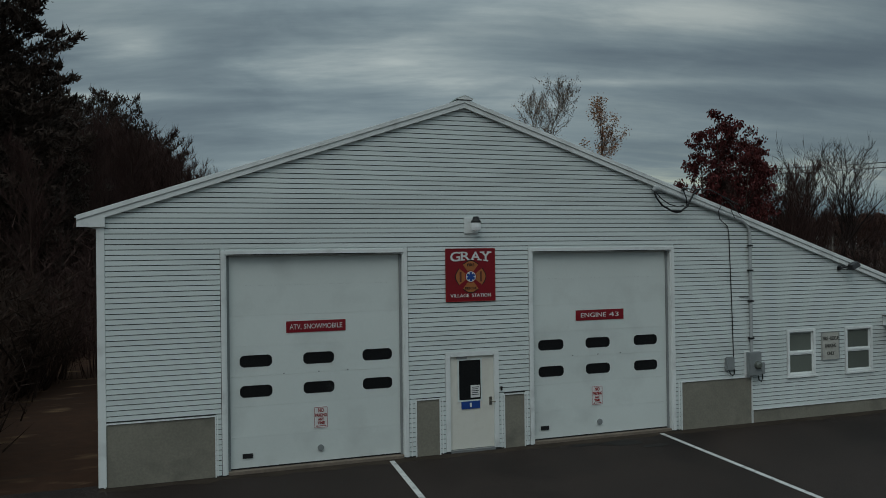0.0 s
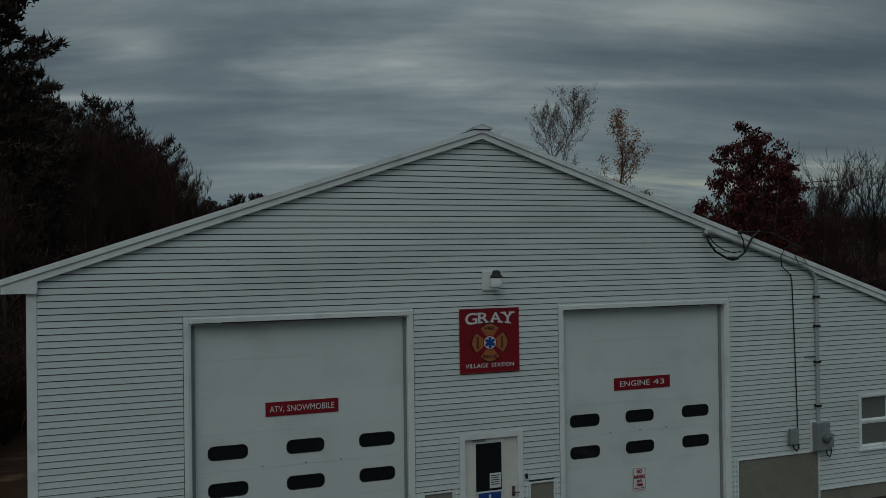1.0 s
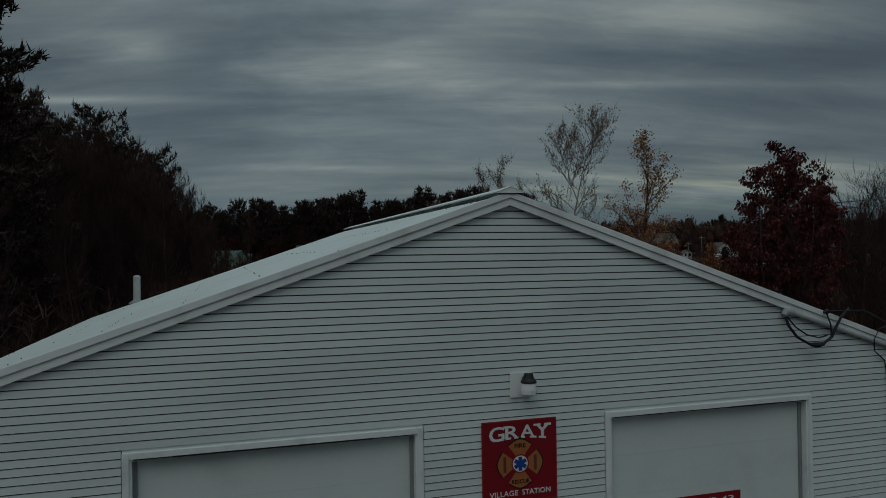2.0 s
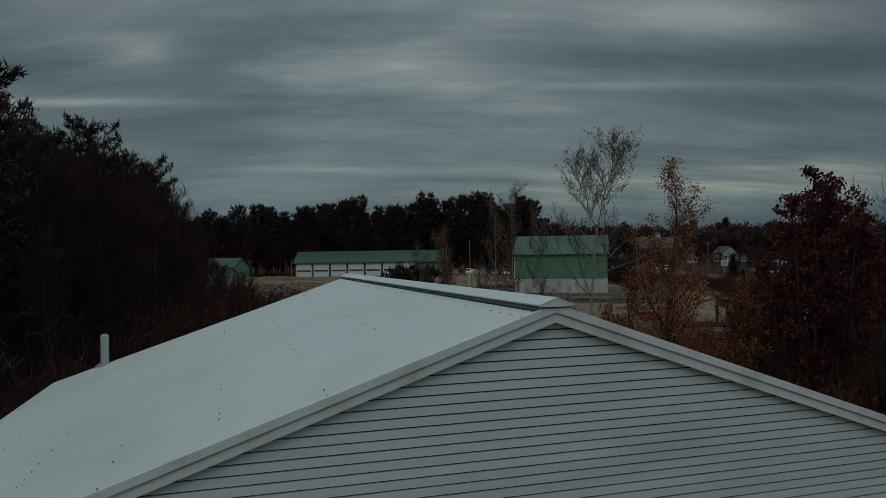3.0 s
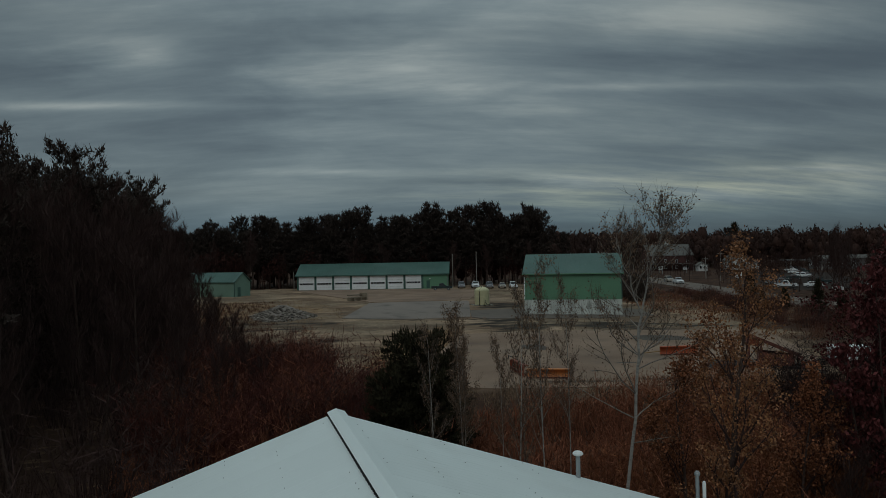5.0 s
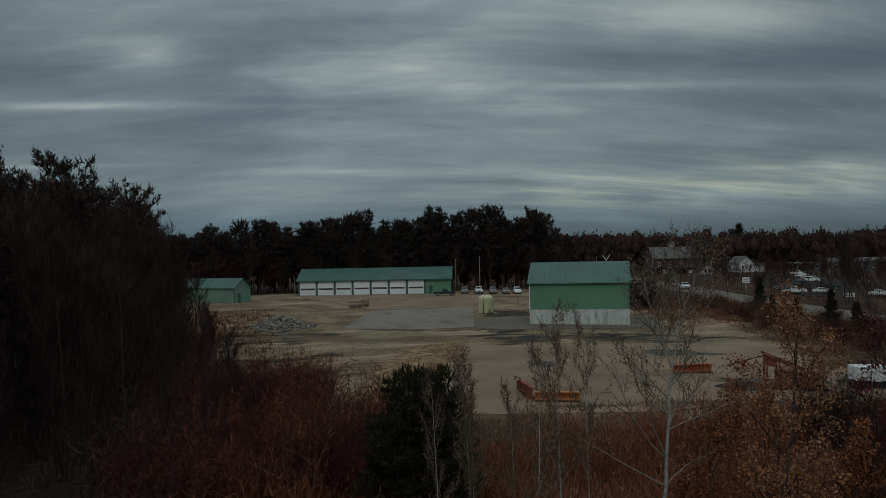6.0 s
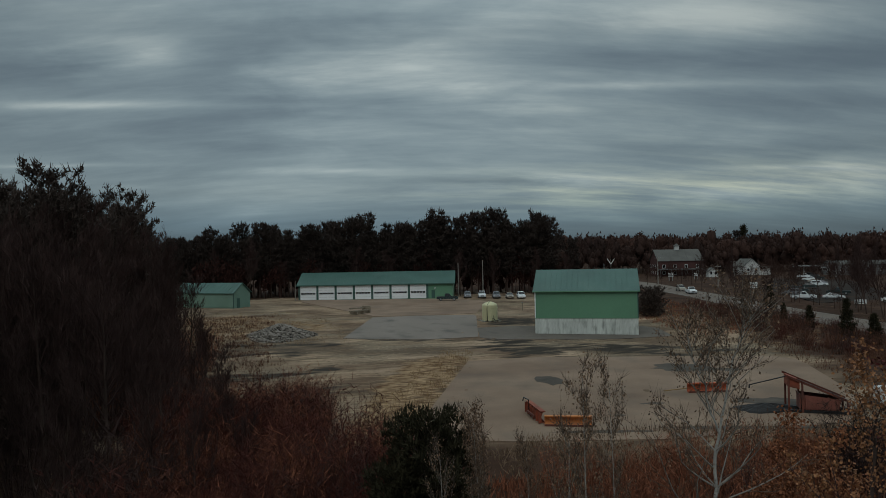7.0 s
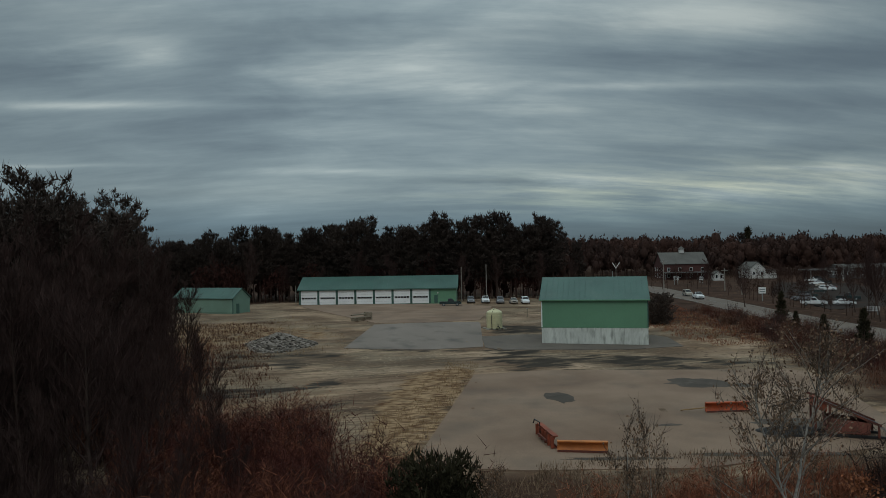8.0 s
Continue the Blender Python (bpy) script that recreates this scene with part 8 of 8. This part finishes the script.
# overhead line beyond the maple
pole("utility_pole", "wooden utility pole with a cross arm behind the maple", 60.0, 27.6, 12.8, 0.16, True)
ln = thing("overhead_cable", "black overhead cables that sag between poles", "cable", pose(0, 0, 0))
for dz in (0.0, 0.35):
    part("wire", Shape().tube([(26.5 + 33.5 * u, 21.3 + 6.3 * u, 8.9 + dz + 3.4 * u - 0.9 * math.sin(math.pi * u) * 0.3) for u in [k / 10 for k in range(11)]], 0.03, 5, False), "cable", ln)

# dark cedar behind the station
CEDAR = pine(45, 7.2, 2.3, 0.02, 20, 8, 0.26, 13, False, 0.45, "cedar", 0.22, 13)
for x, y, k in ((6.2, 30.0, 0.93), (7.3, 31.2, 0.76), (4.8, 29.2, 0.72)):
    tree("cedar_bush", "dark bushy cedar behind the station", "bush", CEDAR, stand(x, y, 60 * k, k), "cedars behind the station")


# thickets of many stems
def thicket(seed, h, stems, mat, twigs=7):
    rng = random.Random(seed)
    r = np.random.RandomState(seed)
    vs = []
    for _ in range(stems):
        a, rad = rng.uniform(0, 6.283), 0.9 * math.sqrt(rng.random())
        p = np.array([rad * math.cos(a), rad * math.sin(a), -0.1])
        d = np.array([0.35 * rad * math.cos(a) + rng.gauss(0, 0.12), 0.35 * rad * math.sin(a) + rng.gauss(0, 0.12), 1.0])
        ln = h * rng.uniform(0.55, 1.05)
        q = p + d * ln
        vs.append((p, q, 0.020))
        for _ in range(twigs):
            u = rng.uniform(0.3, 1.0)
            s = p + d * ln * u
            e = s + np.array([rng.gauss(0, 0.35), rng.gauss(0, 0.35), rng.uniform(0.1, 0.6)]) * h * 0.25
            vs.append((s, e, 0.014))
    P, Q = np.array([v[0] for v in vs]), np.array([v[1] for v in vs])
    w = np.array([v[2] for v in vs])[:, None]
    s = np.cross(Q - P, r.normal(size=P.shape))
    s /= np.linalg.norm(s, axis=1, keepdims=True)
    v = np.stack([P - s * w, P + s * w, Q], 1)
    me = bpy.data.meshes.new("stems")
    me.from_pydata(v.reshape(-1, 3).tolist(), [], np.arange(len(P) * 3).reshape(-1, 3).tolist())
    me.materials.append(M[mat])
    return me


def shrubs(name, label, meshes, spots, group):
    for x, y, k in spots:
        ob = new(name, tree_rng.choice(meshes))
        ob.matrix_basis = stand(x, y, tree_rng.uniform(0, 360), k, tree_rng.uniform(0.85, 1.15))
        tagged(ob, label, "shrub", group)


RED = [thicket(81, 3.6, 80, "red_twig", 11), thicket(82, 3.2, 80, "red_twig", 11)]
BROWN = [thicket(83, 2.2, 40, "brown_brush"), thicket(84, 1.8, 40, "brown_brush"), thicket(85, 2.6, 40, "brown_brush")]


def scatter(n, x0, x1, y0, y1, k0, k1, keep=None):
    out = []
    while len(out) < n:
        x, y = tree_rng.uniform(x0, x1), tree_rng.uniform(y0, y1)
        if keep is None or keep(x, y):
            out.append((x, y, tree_rng.uniform(k0, k1)))
    return out


shrubs("red_shrub", "red-brown leafless shrub in the thicket", RED + [thicket(91, 3.4, 80, "brown_brush", 11), thicket(92, 3.0, 80, "twig", 11)], scatter(100, -7, 9, 33, 60, 0.9, 1.35, lambda x, y: x < 9.5 - 0.16 * (y - 34) and not (2 < x < 10 and y < 33)), "red shrubs")
shrubs("brown_shrub", "brown leafless shrub in the scrub behind the station", BROWN, scatter(170, -6, 34, 15.5, 42, 0.8, 1.4, lambda x, y: y < 38 + 0.15 * x), "brown shrubs")
shrubs("dark_shrub", "dark leafless shrub at the foot of the wood", [thicket(86, 3.2, 50, "twig"), thicket(87, 4.2, 50, "twig")], scatter(170, -26, -4, 14, 100, 0.9, 1.5, lambda x, y: x < -3.5 - 0.05 * (y - 14)), "dark shrubs")
shrubs("dark_shrub", "dark leafless shrub beyond the maple", [thicket(88, 3.6, 50, "twig"), thicket(89, 4.4, 50, "dark_twig", 9)], scatter(46, 21, 52, 16, 37, 0.9, 1.4), "dark shrubs beyond the maple")
shrubs("dark_shrub", "dark brown shrub between the wood and the yard", [thicket(98, 3.0, 50, "twig", 10), thicket(99, 3.4, 50, "brown_brush", 10), thicket(100, 2.8, 50, "twig", 10)], scatter(48, -12, -2, 56, 108, 0.7, 1.2, lambda x, y: x < -2.2 - 0.06 * (y - 56)), "shrubs between wood and yard")
shrubs("brown_shrub", "brown leafless shrub on the road bank", [thicket(95, 2.0, 50, "twig", 9), thicket(96, 1.8, 50, "red_twig", 9), thicket(97, 2.2, 50, "bank_brush", 9)], scatter(170, 60, 98, 62, 140, 0.6, 1.2, lambda x, y: 62 + 0.42 * (y - 66) < x < 86 + 0.17 * (y - 66)), "road bank shrubs")
shrubs("rust_shrub", "rust-leaved shrub in the scrub", [thicket(90, 2.4, 60, "rust_leaf", 9)], scatter(26, 12, 24, 16, 26, 0.9, 1.5), "rust shrubs")


# deep shade beside the station is put into the colour of these stems
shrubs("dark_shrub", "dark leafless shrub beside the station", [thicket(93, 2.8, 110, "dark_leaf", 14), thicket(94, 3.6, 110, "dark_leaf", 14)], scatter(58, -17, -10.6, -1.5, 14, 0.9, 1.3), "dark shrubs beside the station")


# dead grass, one object a stretch
def grass(name, label, seed, n, x0, x1, y0, y1, h, mat, keep):
    r = np.random.RandomState(seed)
    x, y = r.uniform(x0, x1, n), r.uniform(y0, y1, n)
    ok = keep(x, y)
    x, y = x[ok], y[ok]
    z = np.interp(y, [-3000, 14, 45, 100, 200, 400, 3000], [0, 0, 1.25, 2.0, 3.2, 5.0, 12.0]) - 0.08
    p = np.stack([x, y, z], -1)
    d = r.normal(size=p.shape) * np.array([0.35, 0.35, 0]) + np.array([0, 0, 1])
    ln = h * r.uniform(0.4, 1.3, (len(p), 1))
    a = r.uniform(0, 6.283, len(p))
    s = np.stack([np.cos(a), np.sin(a), 0 * a], -1) * h * 0.07
    v = np.stack([p - s, p + s, p + d * ln], 1)
    me = bpy.data.meshes.new(name)
    me.from_pydata(v.reshape(-1, 3).tolist(), [], np.arange(len(p) * 3).reshape(-1, 3).tolist())
    me.materials.append(M[mat])
    tagged(new(name, me), label, "grass", kind="stuff")


grass("dead_grass", "brown dead grass and brush behind the station", 5, 42000, -8, 46, 14, 44, 0.75, "brown_brush", lambda x, y: y < 40 + 0.03 * x)
grass("straw_grass", "pale dry grass at the edge of the yard pad", 6, 16000, 4, 27, 48, 90, 0.28, "straw", lambda x, y: (x < 9.3 + 0.475 * (y - 49.5)) & (x + 1.2 * wobble(x, y, 7, 8) > 4.6 + 0.475 * (y - 49.5)) & (wobble(x, y, 4, 9) > -0.5))
grass("bank_grass", "brown dead grass along the road bank", 7, 22000, 56, 98, 60, 140, 0.45, "bank_brush", lambda x, y: (x > 58 + 0.42 * (y - 66)) & (x < 84 + 0.2 * (y - 70)))
grass("straw_grass", "dry grass round the stone heap", 8, 9000, -16, 18, 100, 160, 0.35, "straw", lambda x, y: (x < 16 - 0.1 * abs(y - 125)) & (wobble(x, y, 9, 10) > -0.1))
grass("dry_grass", "greyish dry grass before the yard pad", 9, 9000, 14, 50, 38, 48, 0.5, "grey_straw", lambda x, y: (y < 51.5 - 0.26 * x + 3.2) & (y > 38 + 0.02 * x) & (wobble(x, y, 5, 11) > -0.35))
grass("bank_grass", "brown dead grass between the hall and the road", 18, 20000, 60, 100, 90, 152, 0.5, "brown_brush", lambda x, y: (x > 63 + 0.22 * (y - 92) + 2 * wobble(x, y, 9, 14)) & (x < 62 + 0.42 * (y - 66)) & (wobble(x, y, 6, 15) > -0.45))
grass("straw_grass", "dry yellowish grass beside the hall", 19, 7000, 60, 90, 96, 140, 0.4, "straw", lambda x, y: (x > 64 + 0.22 * (y - 92)) & (x < 60 + 0.42 * (y - 66)) & (wobble(x, y, 7, 16) > 0.0))
grass("dead_grass", "brown dead weeds between the wood and the stone heap", 20, 16000, -12, 9, 74, 150, 0.5, "bank_brush", lambda x, y: (x < 1.5 + 0.05 * (y - 80) + 2.5 * wobble(x, y, 8, 17)) & (wobble(x, y, 6, 18) > -0.4))
